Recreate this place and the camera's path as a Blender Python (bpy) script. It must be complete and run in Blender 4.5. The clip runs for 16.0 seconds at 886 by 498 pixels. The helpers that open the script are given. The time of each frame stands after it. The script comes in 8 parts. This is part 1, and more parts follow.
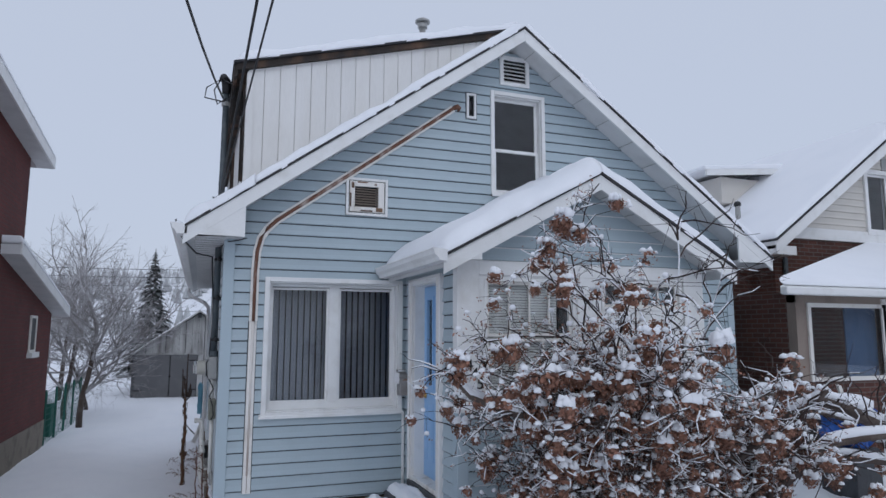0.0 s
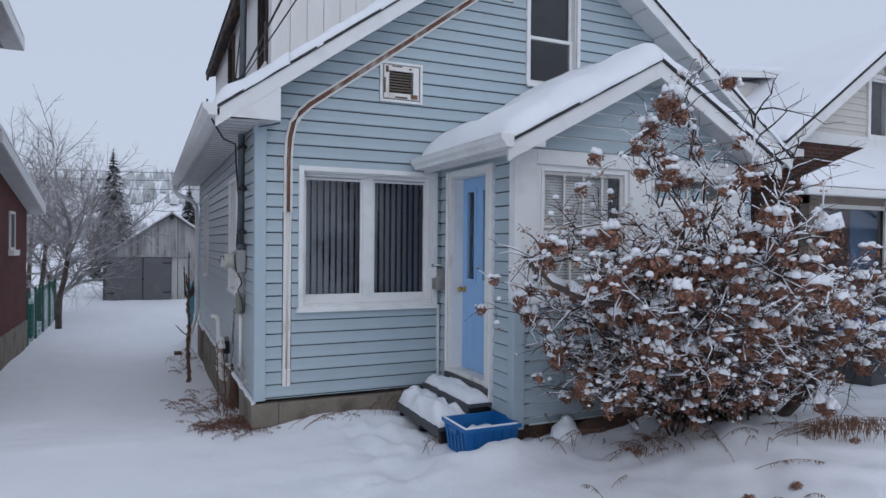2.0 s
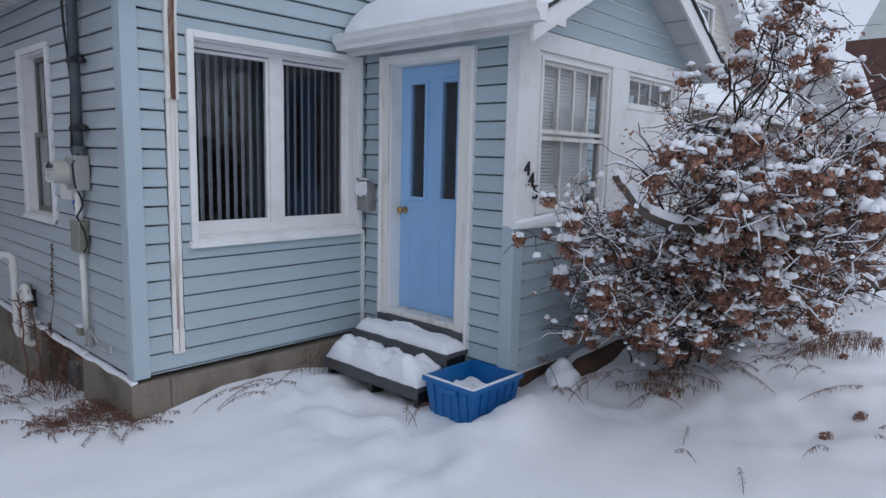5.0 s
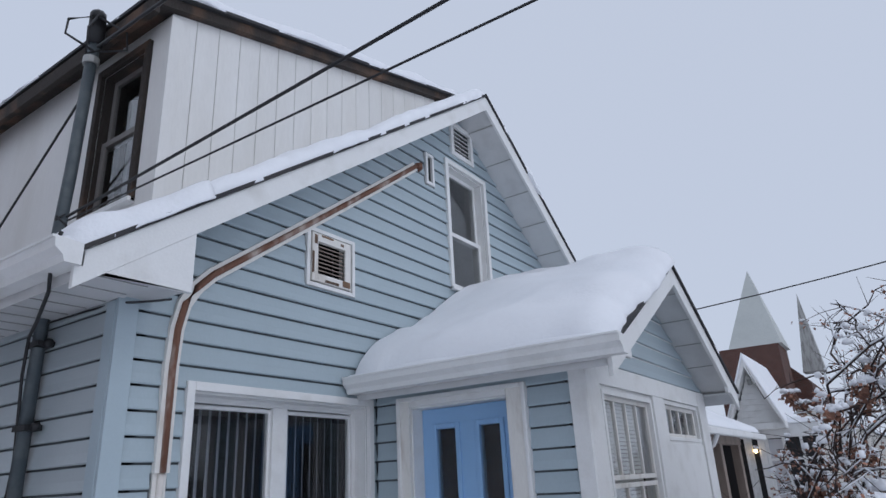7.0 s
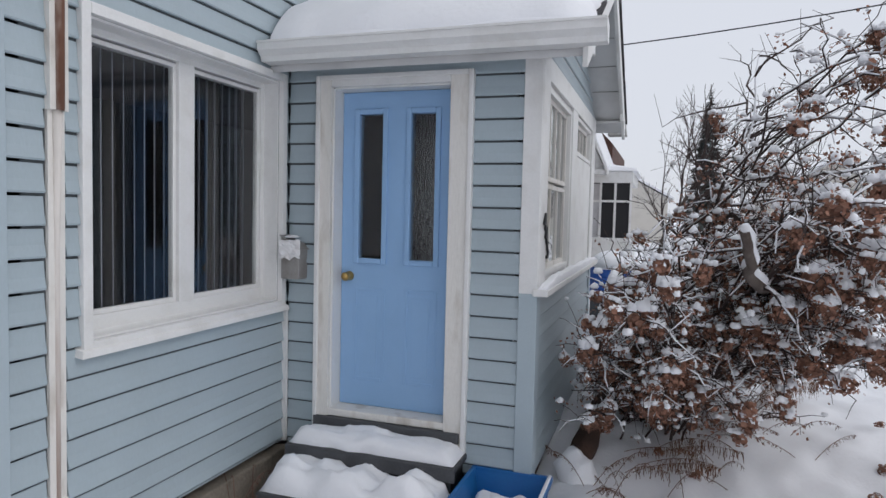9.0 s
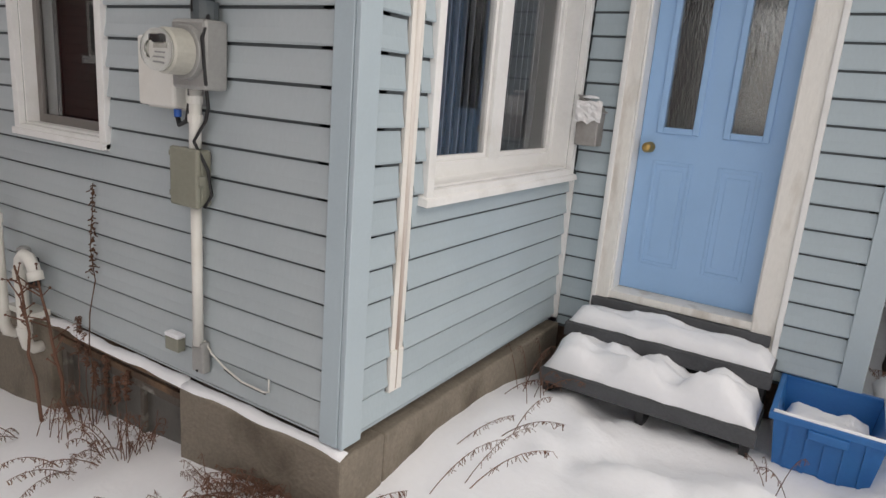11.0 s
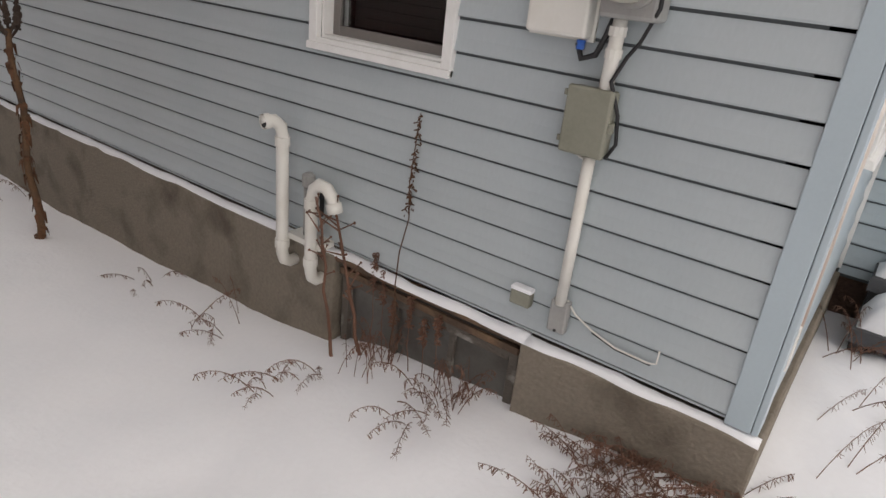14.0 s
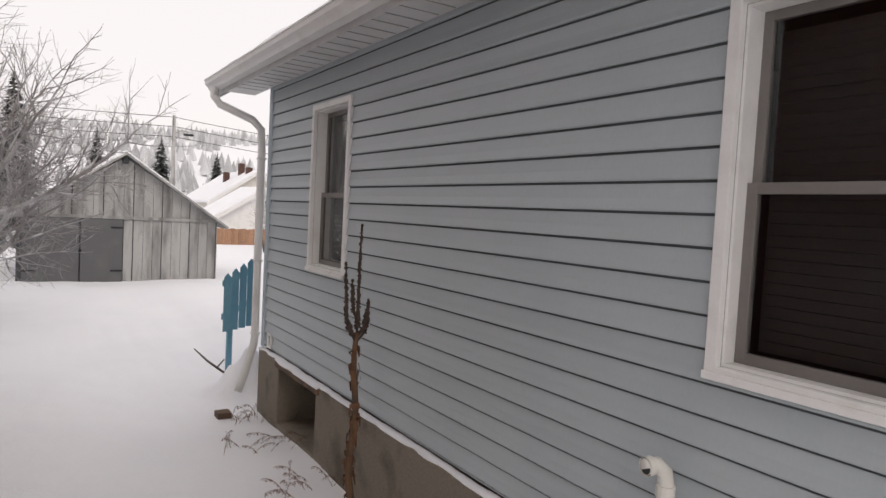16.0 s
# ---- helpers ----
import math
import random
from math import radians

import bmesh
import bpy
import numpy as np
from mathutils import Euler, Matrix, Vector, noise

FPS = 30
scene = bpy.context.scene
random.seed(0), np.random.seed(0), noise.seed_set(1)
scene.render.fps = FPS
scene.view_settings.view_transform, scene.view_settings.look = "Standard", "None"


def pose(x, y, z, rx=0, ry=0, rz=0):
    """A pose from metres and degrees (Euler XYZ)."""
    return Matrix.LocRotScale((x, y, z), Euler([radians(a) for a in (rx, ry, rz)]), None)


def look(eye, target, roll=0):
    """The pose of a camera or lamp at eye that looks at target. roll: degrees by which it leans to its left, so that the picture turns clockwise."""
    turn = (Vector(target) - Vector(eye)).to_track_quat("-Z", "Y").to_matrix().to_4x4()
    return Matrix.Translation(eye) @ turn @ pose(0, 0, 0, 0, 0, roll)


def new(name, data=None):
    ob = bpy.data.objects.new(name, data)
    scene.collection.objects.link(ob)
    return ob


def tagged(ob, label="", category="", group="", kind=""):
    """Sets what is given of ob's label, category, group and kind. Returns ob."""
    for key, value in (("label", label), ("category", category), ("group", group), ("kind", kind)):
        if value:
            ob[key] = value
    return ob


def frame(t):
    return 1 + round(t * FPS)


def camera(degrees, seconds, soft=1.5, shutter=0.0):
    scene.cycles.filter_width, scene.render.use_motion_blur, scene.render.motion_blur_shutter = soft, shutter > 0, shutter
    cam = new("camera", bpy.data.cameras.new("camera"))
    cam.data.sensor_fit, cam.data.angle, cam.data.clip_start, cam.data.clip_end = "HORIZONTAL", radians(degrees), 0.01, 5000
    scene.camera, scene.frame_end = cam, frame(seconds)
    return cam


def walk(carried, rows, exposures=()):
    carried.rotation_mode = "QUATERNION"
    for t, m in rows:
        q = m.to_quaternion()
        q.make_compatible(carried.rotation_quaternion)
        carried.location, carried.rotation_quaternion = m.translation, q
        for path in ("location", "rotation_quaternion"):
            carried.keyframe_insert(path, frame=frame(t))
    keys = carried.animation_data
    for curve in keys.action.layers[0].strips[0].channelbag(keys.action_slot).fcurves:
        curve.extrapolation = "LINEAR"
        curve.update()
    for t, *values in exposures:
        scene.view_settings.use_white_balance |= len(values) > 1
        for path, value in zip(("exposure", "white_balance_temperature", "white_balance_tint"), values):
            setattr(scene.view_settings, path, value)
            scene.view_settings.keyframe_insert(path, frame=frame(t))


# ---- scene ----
cam = camera(68.6, 16.0)
PATH = [
    (0, (-0.225, -7.284, 2.072), (0.465, -5.425, 2.33), 0.1),
    (0.5, (-0.441, -7.27, 2.084), (0.283, -5.434, 2.407), -1.0),
    (1, (-0.697, -7.209, 2.07), (0.071, -5.392, 2.402), -0.4),
    (1.5, (-0.859, -7.003, 1.955), (-0.064, -5.182, 2.184), 0.1),
    (2, (-0.989, -6.696, 1.903), (-0.162, -4.875, 1.883), 0.5),
    (2.5, (-1.204, -6.389, 1.792), (-0.25, -4.638, 1.634), 0.7),
    (3, (-1.298, -6.053, 1.845), (-0.289, -4.344, 1.596), 0.4),
    (3.2, (-1.316, -5.895, 1.838), (-0.267, -4.211, 1.582), -0.1),
    (5.3, (-1.769, -4.215, 1.844), (-0.274, -2.907, 1.61), 1.9),
    (5.5, (-1.784, -4.072, 1.877), (-0.27, -2.769, 1.782), 0.9),
    (6, (-1.689, -3.757, 1.981), (-0.193, -2.46, 2.262), -0.1),
    (6.5, (-1.671, -3.507, 2.068), (-0.194, -2.249, 2.554), -0.7),
    (7, (-1.756, -3.203, 2.078), (-0.192, -2.158, 2.757), -3.0),
    (7.5, (-1.701, -2.926, 2.064), (-0.098, -1.966, 2.778), -3.8),
    (8, (-1.698, -2.691, 1.9), (0.047, -1.83, 2.363), -4.9),
    (8.2, (-1.744, -2.584, 1.875), (0.087, -1.834, 2.17), -4.2),
    (10.3, (-1.563, -1.899, 1.721), (0.252, -1.171, 1.3), 3.9),
    (10.5, (-1.63, -1.742, 1.693), (0.142, -0.928, 1.248), 4.2),
    (11, (-1.703, -1.43, 1.625), (-0.048, -0.412, 1.151), 4.6),
    (11.5, (-1.789, -1.26, 1.62), (-0.221, -0.128, 1.109), 6.3),
    (12, (-2.012, -1.044, 1.577), (-0.491, 0.119, 1.0), 6.6),
    (12.5, (-1.982, -0.824, 1.54), (-0.466, 0.27, 0.831), 11.3),
    (13, (-1.958, -0.581, 1.565), (-0.458, 0.512, 0.82), 8.4),
    (13.5, (-2.135, -0.325, 1.579), (-0.616, 0.713, 0.794), 7.0),
    (14, (-2.171, -0.113, 1.658), (-0.658, 0.921, 0.856), 6.4),
    (14.2, (-2.172, -0.003, 1.666), (-0.766, 1.189, 0.888), 3.8),
    (14.3, (-2.163, 0.052, 1.682), (-0.865, 1.378, 0.935), 1.5),
    (14.4, (-2.196, 0.109, 1.707), (-0.977, 1.526, 0.996), 1.0),
    (14.5, (-2.189, 0.142, 1.683), (-1.037, 1.642, 1.03), 1.2),
    (15, (-2.279, 0.325, 1.761), (-1.205, 1.942, 1.281), 1.6),
    (15.5, (-2.242, 0.542, 1.768), (-1.155, 2.202, 1.519), 2.3),
    (16, (-2.207, 0.72, 1.805), (-1.122, 2.397, 1.701), 3.0),
]
EXPO = [(0.0, -0.23, 5700, 10), (2.0, -0.19, 5700, 10), (3.0, -0.02, 5700, 10), (5.5, -0.05, 5800, 10.5), (6.0, -0.1, 5950, 11.5), (6.5, -0.19, 5780, 10.5), (7.0, -0.18, 5750, 10), (8.0, -0.13, 5800, 10), (9.2, 0.18, 6500, 10), (10.5, 0.42, 7250, 11), (11.2, 0.5, 7250, 11), (12.5, 0.58, 7250, 11), (14.0, 0.56, 7300, 12), (14.6, 0.58, 7250, 12), (16.0, 0.46, 7250, 14)]
walk(cam, [(t, look(e, g, r)) for t, e, g, r in PATH], EXPO)

# ---- overcast winter daylight ----
world = bpy.data.worlds.new("overcast")
scene.world = world
world.use_nodes = True
wn, wl = world.node_tree.nodes, world.node_tree.links
wn.clear()
sky = wn.new("ShaderNodeTexSky")
sky.sky_type, sky.sun_disc = 'NISHITA', False
sky.sun_elevation, sky.sun_rotation = radians(38), radians(200)
sky.air_density, sky.dust_density = 1.0, 4.0
cloud = wn.new("ShaderNodeMix")
cloud.data_type = 'RGBA'
cloud.inputs[0].default_value = 0.88
cloud.inputs[7].default_value = (7.15, 7.3, 7.8, 1)
wl.new(sky.outputs[0], cloud.inputs[6])
bg = wn.new("ShaderNodeBackground")
bg.inputs[1].default_value = 0.1
wl.new(cloud.outputs[2], bg.inputs[0])
wl.new(bg.outputs[0], wn.new("ShaderNodeOutputWorld").inputs[0])
sun = new("sun", bpy.data.lights.new("sun", 'SUN'))
sun.data.energy, sun.data.angle, sun.data.color = 0.4, radians(40), (1.0, 0.98, 0.95)
sun.matrix_world = look((2, -14, 15), (0, 0, 0))


# ---- materials ----
def mat(name, color, rough=0.6, metal=0.0, second=None, scale=3.0, spread=0.5, fine=60.0, fine_amount=0.12, bump=0.15, stretch=(1, 1, 1), spot=0.45, random_amount=0.0, island=False):
    """Two colours mixed by large stains, with a fine grain and relief on top."""
    m = bpy.data.materials.new(name)
    m.use_nodes = True
    n, l = m.node_tree.nodes, m.node_tree.links
    b = n["Principled BSDF"]
    b.inputs["Roughness"].default_value, b.inputs["Metallic"].default_value = rough, metal
    tc, mp = n.new("ShaderNodeTexCoord"), n.new("ShaderNodeMapping")
    mp.inputs["Scale"].default_value = stretch
    l.new(tc.outputs["Object"], mp.inputs[0])
    big, small = n.new("ShaderNodeTexNoise"), n.new("ShaderNodeTexNoise")
    big.inputs["Scale"].default_value, big.inputs["Detail"].default_value = scale, 6
    small.inputs["Scale"].default_value, small.inputs["Detail"].default_value = fine, 4
    l.new(mp.outputs[0], big.inputs[0])
    l.new(mp.outputs[0], small.inputs[0])
    ramp = n.new("ShaderNodeValToRGB")
    ramp.color_ramp.elements[0].position, ramp.color_ramp.elements[1].position = spot, min(spot + 0.25, 1)
    ramp.color_ramp.elements[1].color = (spread, spread, spread, 1)
    ramp.color_ramp.elements[0].color = (0, 0, 0, 1)
    l.new(big.outputs[0], ramp.inputs[0])
    mix = n.new("ShaderNodeMix")
    mix.data_type = 'RGBA'
    mix.inputs[6].default_value = (*color, 1)
    mix.inputs[7].default_value = (*(second or [c * 0.75 for c in color]), 1)
    l.new(ramp.outputs[0], mix.inputs[0])
    hsv = n.new("ShaderNodeHueSaturation")
    l.new(mix.outputs[2], hsv.inputs["Color"])
    val = n.new("ShaderNodeMapRange")
    val.inputs[3].default_value, val.inputs[4].default_value = 1 - fine_amount, 1 + fine_amount
    l.new(small.outputs[0], val.inputs[0])
    if random_amount:
        rnd = n.new("ShaderNodeNewGeometry" if island else "ShaderNodeObjectInfo")
        rr = n.new("ShaderNodeMapRange")
        rr.inputs[3].default_value, rr.inputs[4].default_value = 1 - random_amount, 1 + random_amount
        l.new(rnd.outputs["Random Per Island" if island else "Random"], rr.inputs[0])
        mul = n.new("ShaderNodeMath")
        mul.operation = 'MULTIPLY'
        l.new(val.outputs[0], mul.inputs[0])
        l.new(rr.outputs[0], mul.inputs[1])
        l.new(mul.outputs[0], hsv.inputs["Value"])
    else:
        l.new(val.outputs[0], hsv.inputs["Value"])
    l.new(hsv.outputs[0], b.inputs["Base Color"])
    if bump:
        bp = n.new("ShaderNodeBump")
        bp.inputs["Strength"].default_value, bp.inputs["Distance"].default_value = bump, 0.02
        l.new(small.outputs[0], bp.inputs["Height"])
        l.new(bp.outputs[0], b.inputs["Normal"])
    return m


def glass_mat(name, tint, rough=0.0):
    m = bpy.data.materials.new(name)
    m.use_nodes = True
    b = m.node_tree.nodes["Principled BSDF"]
    b.inputs["Base Color"].default_value = (*tint, 1)
    b.inputs["Transmission Weight"].default_value, b.inputs["Roughness"].default_value, b.inputs["IOR"].default_value = 1.0, rough, 1.45
    return m


def ripple_glass(name, tint, rough):
    """Obscure glass with fine upright ripples."""
    m = glass_mat(name, tint, rough)
    n, l = m.node_tree.nodes, m.node_tree.links
    tc, mp, no, bp = n.new("ShaderNodeTexCoord"), n.new("ShaderNodeMapping"), n.new("ShaderNodeTexNoise"), n.new("ShaderNodeBump")
    mp.inputs["Scale"].default_value = (1, 1, 0.22)
    no.inputs["Scale"].default_value, no.inputs["Detail"].default_value = 95, 2
    bp.inputs["Strength"].default_value, bp.inputs["Distance"].default_value = 0.7, 0.01
    l.new(tc.outputs["Object"], mp.inputs[0])
    l.new(mp.outputs[0], no.inputs[0])
    l.new(no.outputs[0], bp.inputs["Height"])
    l.new(bp.outputs[0], n["Principled BSDF"].inputs["Normal"])
    return m


def brick_mat(name, c1, c2, mortar):
    m = bpy.data.materials.new(name)
    m.use_nodes = True
    n, l = m.node_tree.nodes, m.node_tree.links
    b = n["Principled BSDF"]
    b.inputs["Roughness"].default_value = 0.85
    tc, sep, add, com = n.new("ShaderNodeTexCoord"), n.new("ShaderNodeSeparateXYZ"), n.new("ShaderNodeMath"), n.new("ShaderNodeCombineXYZ")
    l.new(tc.outputs["Object"], sep.inputs[0])
    l.new(sep.outputs[0], add.inputs[0])
    l.new(sep.outputs[1], add.inputs[1])
    l.new(add.outputs[0], com.inputs[0])
    l.new(sep.outputs[2], com.inputs[1])
    br = n.new("ShaderNodeTexBrick")
    br.inputs["Color1"].default_value, br.inputs["Color2"].default_value, br.inputs["Mortar"].default_value = (*c1, 1), (*c2, 1), (*mortar, 1)
    br.inputs["Scale"].default_value, br.inputs["Mortar Size"].default_value = 1.0, 0.008
    br.inputs["Brick Width"].default_value, br.inputs["Row Height"].default_value = 0.215, 0.072
    l.new(com.outputs[0], br.inputs[0])
    no, mx = n.new("ShaderNodeTexNoise"), n.new("ShaderNodeMix")
    no.inputs["Scale"].default_value, no.inputs["Detail"].default_value = 1.6, 6
    l.new(tc.outputs["Object"], no.inputs[0])
    mx.data_type, mx.blend_type = 'RGBA', 'MULTIPLY'
    mx.inputs[0].default_value = 0.6
    l.new(br.outputs[0], mx.inputs[6])
    l.new(no.outputs[0], mx.inputs[7])
    l.new(mx.outputs[2], b.inputs["Base Color"])
    bp = n.new("ShaderNodeBump")
    bp.invert = True
    bp.inputs["Strength"].default_value, bp.inputs["Distance"].default_value = 0.6, 0.01
    l.new(br.outputs["Fac"], bp.inputs["Height"])
    l.new(bp.outputs[0], b.inputs["Normal"])
    return m


SNOW = mat("snow", (0.86, 0.87, 0.90), 0.75, second=(0.80, 0.82, 0.86), scale=1.2, fine=35, fine_amount=0.025, bump=0.22)
SIDING = mat("siding_blue", (0.39, 0.465, 0.505), 0.33, second=(0.355, 0.425, 0.462), scale=2.2, fine=90, fine_amount=0.05, bump=0.05, stretch=(1, 1, 0.35), random_amount=0.03)
FADED = mat("siding_faded", (0.42, 0.468, 0.49), 0.36, second=(0.375, 0.43, 0.457), scale=2.0, fine=90, fine_amount=0.05, bump=0.05, stretch=(1, 1, 0.35), random_amount=0.03)
# Dark backing colour stands in for shade in the grooves under each lap.
GROOVESHADE = mat("siding_groove_shade", (0.085, 0.098, 0.105), 0.8, bump=0.1)
CORNER = mat("corner_blue", (0.41, 0.49, 0.535), 0.4, second=(0.375, 0.45, 0.495), scale=3, fine=80, fine_amount=0.04, bump=0.04)
WHITE = mat("white_paint", (0.78, 0.78, 0.77), 0.45, second=(0.62, 0.61, 0.58), scale=5, spread=0.6, fine=70, fine_amount=0.05, bump=0.06, spot=0.5)
WORN = mat("worn_white_paint", (0.76, 0.74, 0.70), 0.6, second=(0.42, 0.36, 0.29), scale=9, spread=0.8, fine=90, fine_amount=0.08, bump=0.2, stretch=(1, 1, 0.3), spot=0.55)
SOFFIT = mat("soffit_white", (0.64, 0.64, 0.64), 0.5, second=(0.46, 0.46, 0.46), scale=4, fine=120, fine_amount=0.06, bump=0.12)
DORMER = mat("dormer_panel", (0.72, 0.71, 0.69), 0.55, second=(0.60, 0.58, 0.54), scale=2.5, fine=60, fine_amount=0.05, bump=0.1, stretch=(1, 1, 0.25), random_amount=0.03)
SHINGLE = mat("asphalt_shingle", (0.035, 0.035, 0.04), 0.9, second=(0.07, 0.065, 0.06), fine=150, fine_amount=0.35, bump=0.4)
CHARRED = mat("blackened_edge_board", (0.035, 0.028, 0.024), 0.9, second=(0.22, 0.12, 0.07), scale=2.6, spread=0.75, fine=60, fine_amount=0.3, bump=0.5, stretch=(1, 1, 0.6), spot=0.5)
METER = mat("meter_grey", (0.45, 0.44, 0.39), 0.4, second=(0.38, 0.37, 0.33), scale=9, fine=80, bump=0.04)
FRAMEWOOD = mat("brown_frame_wood", (0.27, 0.22, 0.185), 0.8, second=(0.13, 0.10, 0.085), scale=4, fine=60, bump=0.2, stretch=(1, 1, 0.3))
BLUECLOTH = mat("dull_blue_cloth", (0.075, 0.13, 0.24), 0.9, second=(0.05, 0.09, 0.17), scale=3, fine=60, bump=0.1, stretch=(4, 1, 0.4))
ROTTEN = mat("rotten_wood", (0.10, 0.065, 0.045), 0.85, second=(0.28, 0.17, 0.10), scale=6, spread=0.8, fine=80, fine_amount=0.25, bump=0.4, stretch=(0.4, 1, 1))
RUST = mat("rusty_metal", (0.17, 0.08, 0.05), 0.75, second=(0.62, 0.55, 0.49), scale=7, spread=1.0, fine=70, fine_amount=0.2, bump=0.25, stretch=(1, 1, 0.35), spot=0.52)
RUNS = mat("rust_run_paint", (0.70, 0.66, 0.62), 0.6, second=(0.30, 0.16, 0.10), scale=6, spread=0.95, fine=80, fine_amount=0.1, bump=0.1, stretch=(1, 1, 0.12), spot=0.46)
PEELED = mat("peeling_frame", (0.115, 0.10, 0.085), 0.85, second=(0.58, 0.57, 0.54), scale=9, spread=0.95, fine=90, fine_amount=0.2, bump=0.4, stretch=(1, 0.6, 1), spot=0.56)
DUSTPANE = mat("dusty_pane", (0.12, 0.115, 0.105), 0.3, second=(0.065, 0.058, 0.05), scale=5, spread=0.9, fine=60, fine_amount=0.15, bump=0.05)
CONCRETE = mat("old_concrete", (0.215, 0.185, 0.148), 0.9, second=(0.085, 0.068, 0.05), scale=3.4, spread=0.85, fine=55, fine_amount=0.25, bump=0.45, spot=0.5)
DOORBLUE = mat("door_blue", (0.29, 0.475, 0.735), 0.4, second=(0.26, 0.43, 0.67), scale=3, fine=90, fine_amount=0.03, bump=0.04)
BINBLUE = mat("bin_blue_plastic", (0.015, 0.13, 0.38), 0.4, second=(0.02, 0.17, 0.42), scale=4, fine=60, fine_amount=0.08, bump=0.05)
DARKWOOD = mat("step_grey_wood", (0.08, 0.083, 0.09), 0.8, second=(0.045, 0.045, 0.05), scale=5, fine=60, fine_amount=0.2, bump=0.3, stretch=(3, 1, 1))
# Also fills vents, slot and pipe mouth, standing in for their unlit insides.
BLACK = mat("black_metal_and_shade", (0.012, 0.012, 0.014), 0.5, fine_amount=0.1, bump=0.05)
CABLE = mat("black_cable", (0.02, 0.02, 0.022), 0.6, fine_amount=0.1, bump=0.0)
CONDUIT = mat("dark_conduit", (0.06, 0.075, 0.085), 0.5, second=(0.11, 0.125, 0.13), scale=8, spread=0.8, fine=60, bump=0.1)
GALV = mat("grey_metal", (0.36, 0.36, 0.35), 0.45, 0.3, second=(0.28, 0.28, 0.27), scale=6, fine=80, bump=0.06)
OLIVE = mat("olive_plastic", (0.235, 0.235, 0.19), 0.5, second=(0.18, 0.18, 0.14), scale=8, fine=80, bump=0.05)
PVC = mat("white_pvc", (0.72, 0.71, 0.67), 0.35, second=(0.60, 0.58, 0.52), scale=7, fine=80, fine_amount=0.03, bump=0.02)
BRASS = mat("brass", (0.50, 0.33, 0.12), 0.35, 0.9, fine_amount=0.1, bump=0.05)
STEEL = mat("mailbox_metal", (0.36, 0.35, 0.34), 0.5, 0.4, second=(0.24, 0.21, 0.19), scale=8, fine=60, bump=0.08)
PAPER = mat("paper", (0.82, 0.82, 0.83), 0.8, second=(0.70, 0.66, 0.66), scale=20, fine=60, bump=0.1)
GLASS = glass_mat("window_glass", (0.93, 0.95, 0.96))
PATTERN = ripple_glass("patterned_glass", (0.82, 0.81, 0.79), 0.12)
BLIND = mat("vertical_blind_fabric", (0.30, 0.32, 0.37), 0.8, fine=120, fine_amount=0.06, bump=0.1)
SLAT = mat("white_blind_slat", (0.62, 0.62, 0.60), 0.5, fine_amount=0.03, bump=0.0)
DARKSLAT = mat("dark_blind_slat", (0.02, 0.019, 0.018), 0.6, fine_amount=0.05, bump=0.0)
CURTAIN = mat("curtain_cloth", (0.55, 0.55, 0.57), 0.9, fine_amount=0.06, bump=0.1)
# Near-black colour stands in for the dimness of unlit rooms.
INTERIOR = mat("dimmed_interior", (0.035, 0.035, 0.038), 0.9, bump=0.05)
SASH = mat("sash_brown", (0.19, 0.175, 0.165), 0.5, fine_amount=0.06, bump=0.06)
BARK = mat("bark", (0.085, 0.065, 0.055), 0.9, second=(0.14, 0.115, 0.10), scale=6, spread=0.8, fine=60, fine_amount=0.25, bump=0.5)
TWIG = mat("twig", (0.034, 0.022, 0.02), 0.85, second=(0.07, 0.045, 0.038), scale=4, spread=0.8, fine=40, fine_amount=0.2, bump=0.0)
FLOWER = mat("dried_flower", (0.30, 0.155, 0.105), 0.9, second=(0.145, 0.07, 0.05), scale=14, spread=0.9, fine=60, fine_amount=0.25, bump=0.0, random_amount=0.35, island=True)
REDWEED = mat("dead_weed", (0.15, 0.075, 0.05), 0.9, second=(0.10, 0.06, 0.045), scale=10, fine=60, fine_amount=0.2, bump=0.0, random_amount=0.25, island=True)
MULLEIN = mat("mullein_stalk", (0.135, 0.075, 0.04), 0.9, second=(0.06, 0.04, 0.03), scale=8, spread=0.9, fine=70, fine_amount=0.25, bump=0.3)
RUSTLEAF = mat("withered_leaf", (0.13, 0.062, 0.032), 0.9, second=(0.09, 0.045, 0.025), scale=20, spread=0.9, fine=70, fine_amount=0.3, bump=0.2, random_amount=0.3)
SPIKE = mat("seed_spike", (0.06, 0.042, 0.034), 0.9, second=(0.10, 0.065, 0.045), scale=14, fine=90, fine_amount=0.3, bump=0.3)
FROST = mat("frosted_twig", (0.26, 0.245, 0.24), 0.9, second=(0.62, 0.61, 0.63), scale=3, spread=0.9, fine=30, bump=0.0)
NEEDLE = mat("spruce_needles", (0.055, 0.065, 0.06), 0.9, second=(0.26, 0.27, 0.275), scale=3, spread=0.7, fine=30, fine_amount=0.3, bump=0.0, random_amount=0.3, island=True)
BRICKRED = brick_mat("brick_red", (0.16, 0.027, 0.021), (0.12, 0.022, 0.018), (0.115, 0.045, 0.037))
BRICKBROWN = brick_mat("brick_brown", (0.15, 0.055, 0.038), (0.10, 0.038, 0.028), (0.17, 0.14, 0.12))
BEIGE = mat("beige_siding", (0.62, 0.59, 0.54), 0.5, second=(0.54, 0.51, 0.46), scale=2, fine=60, fine_amount=0.04, bump=0.05)
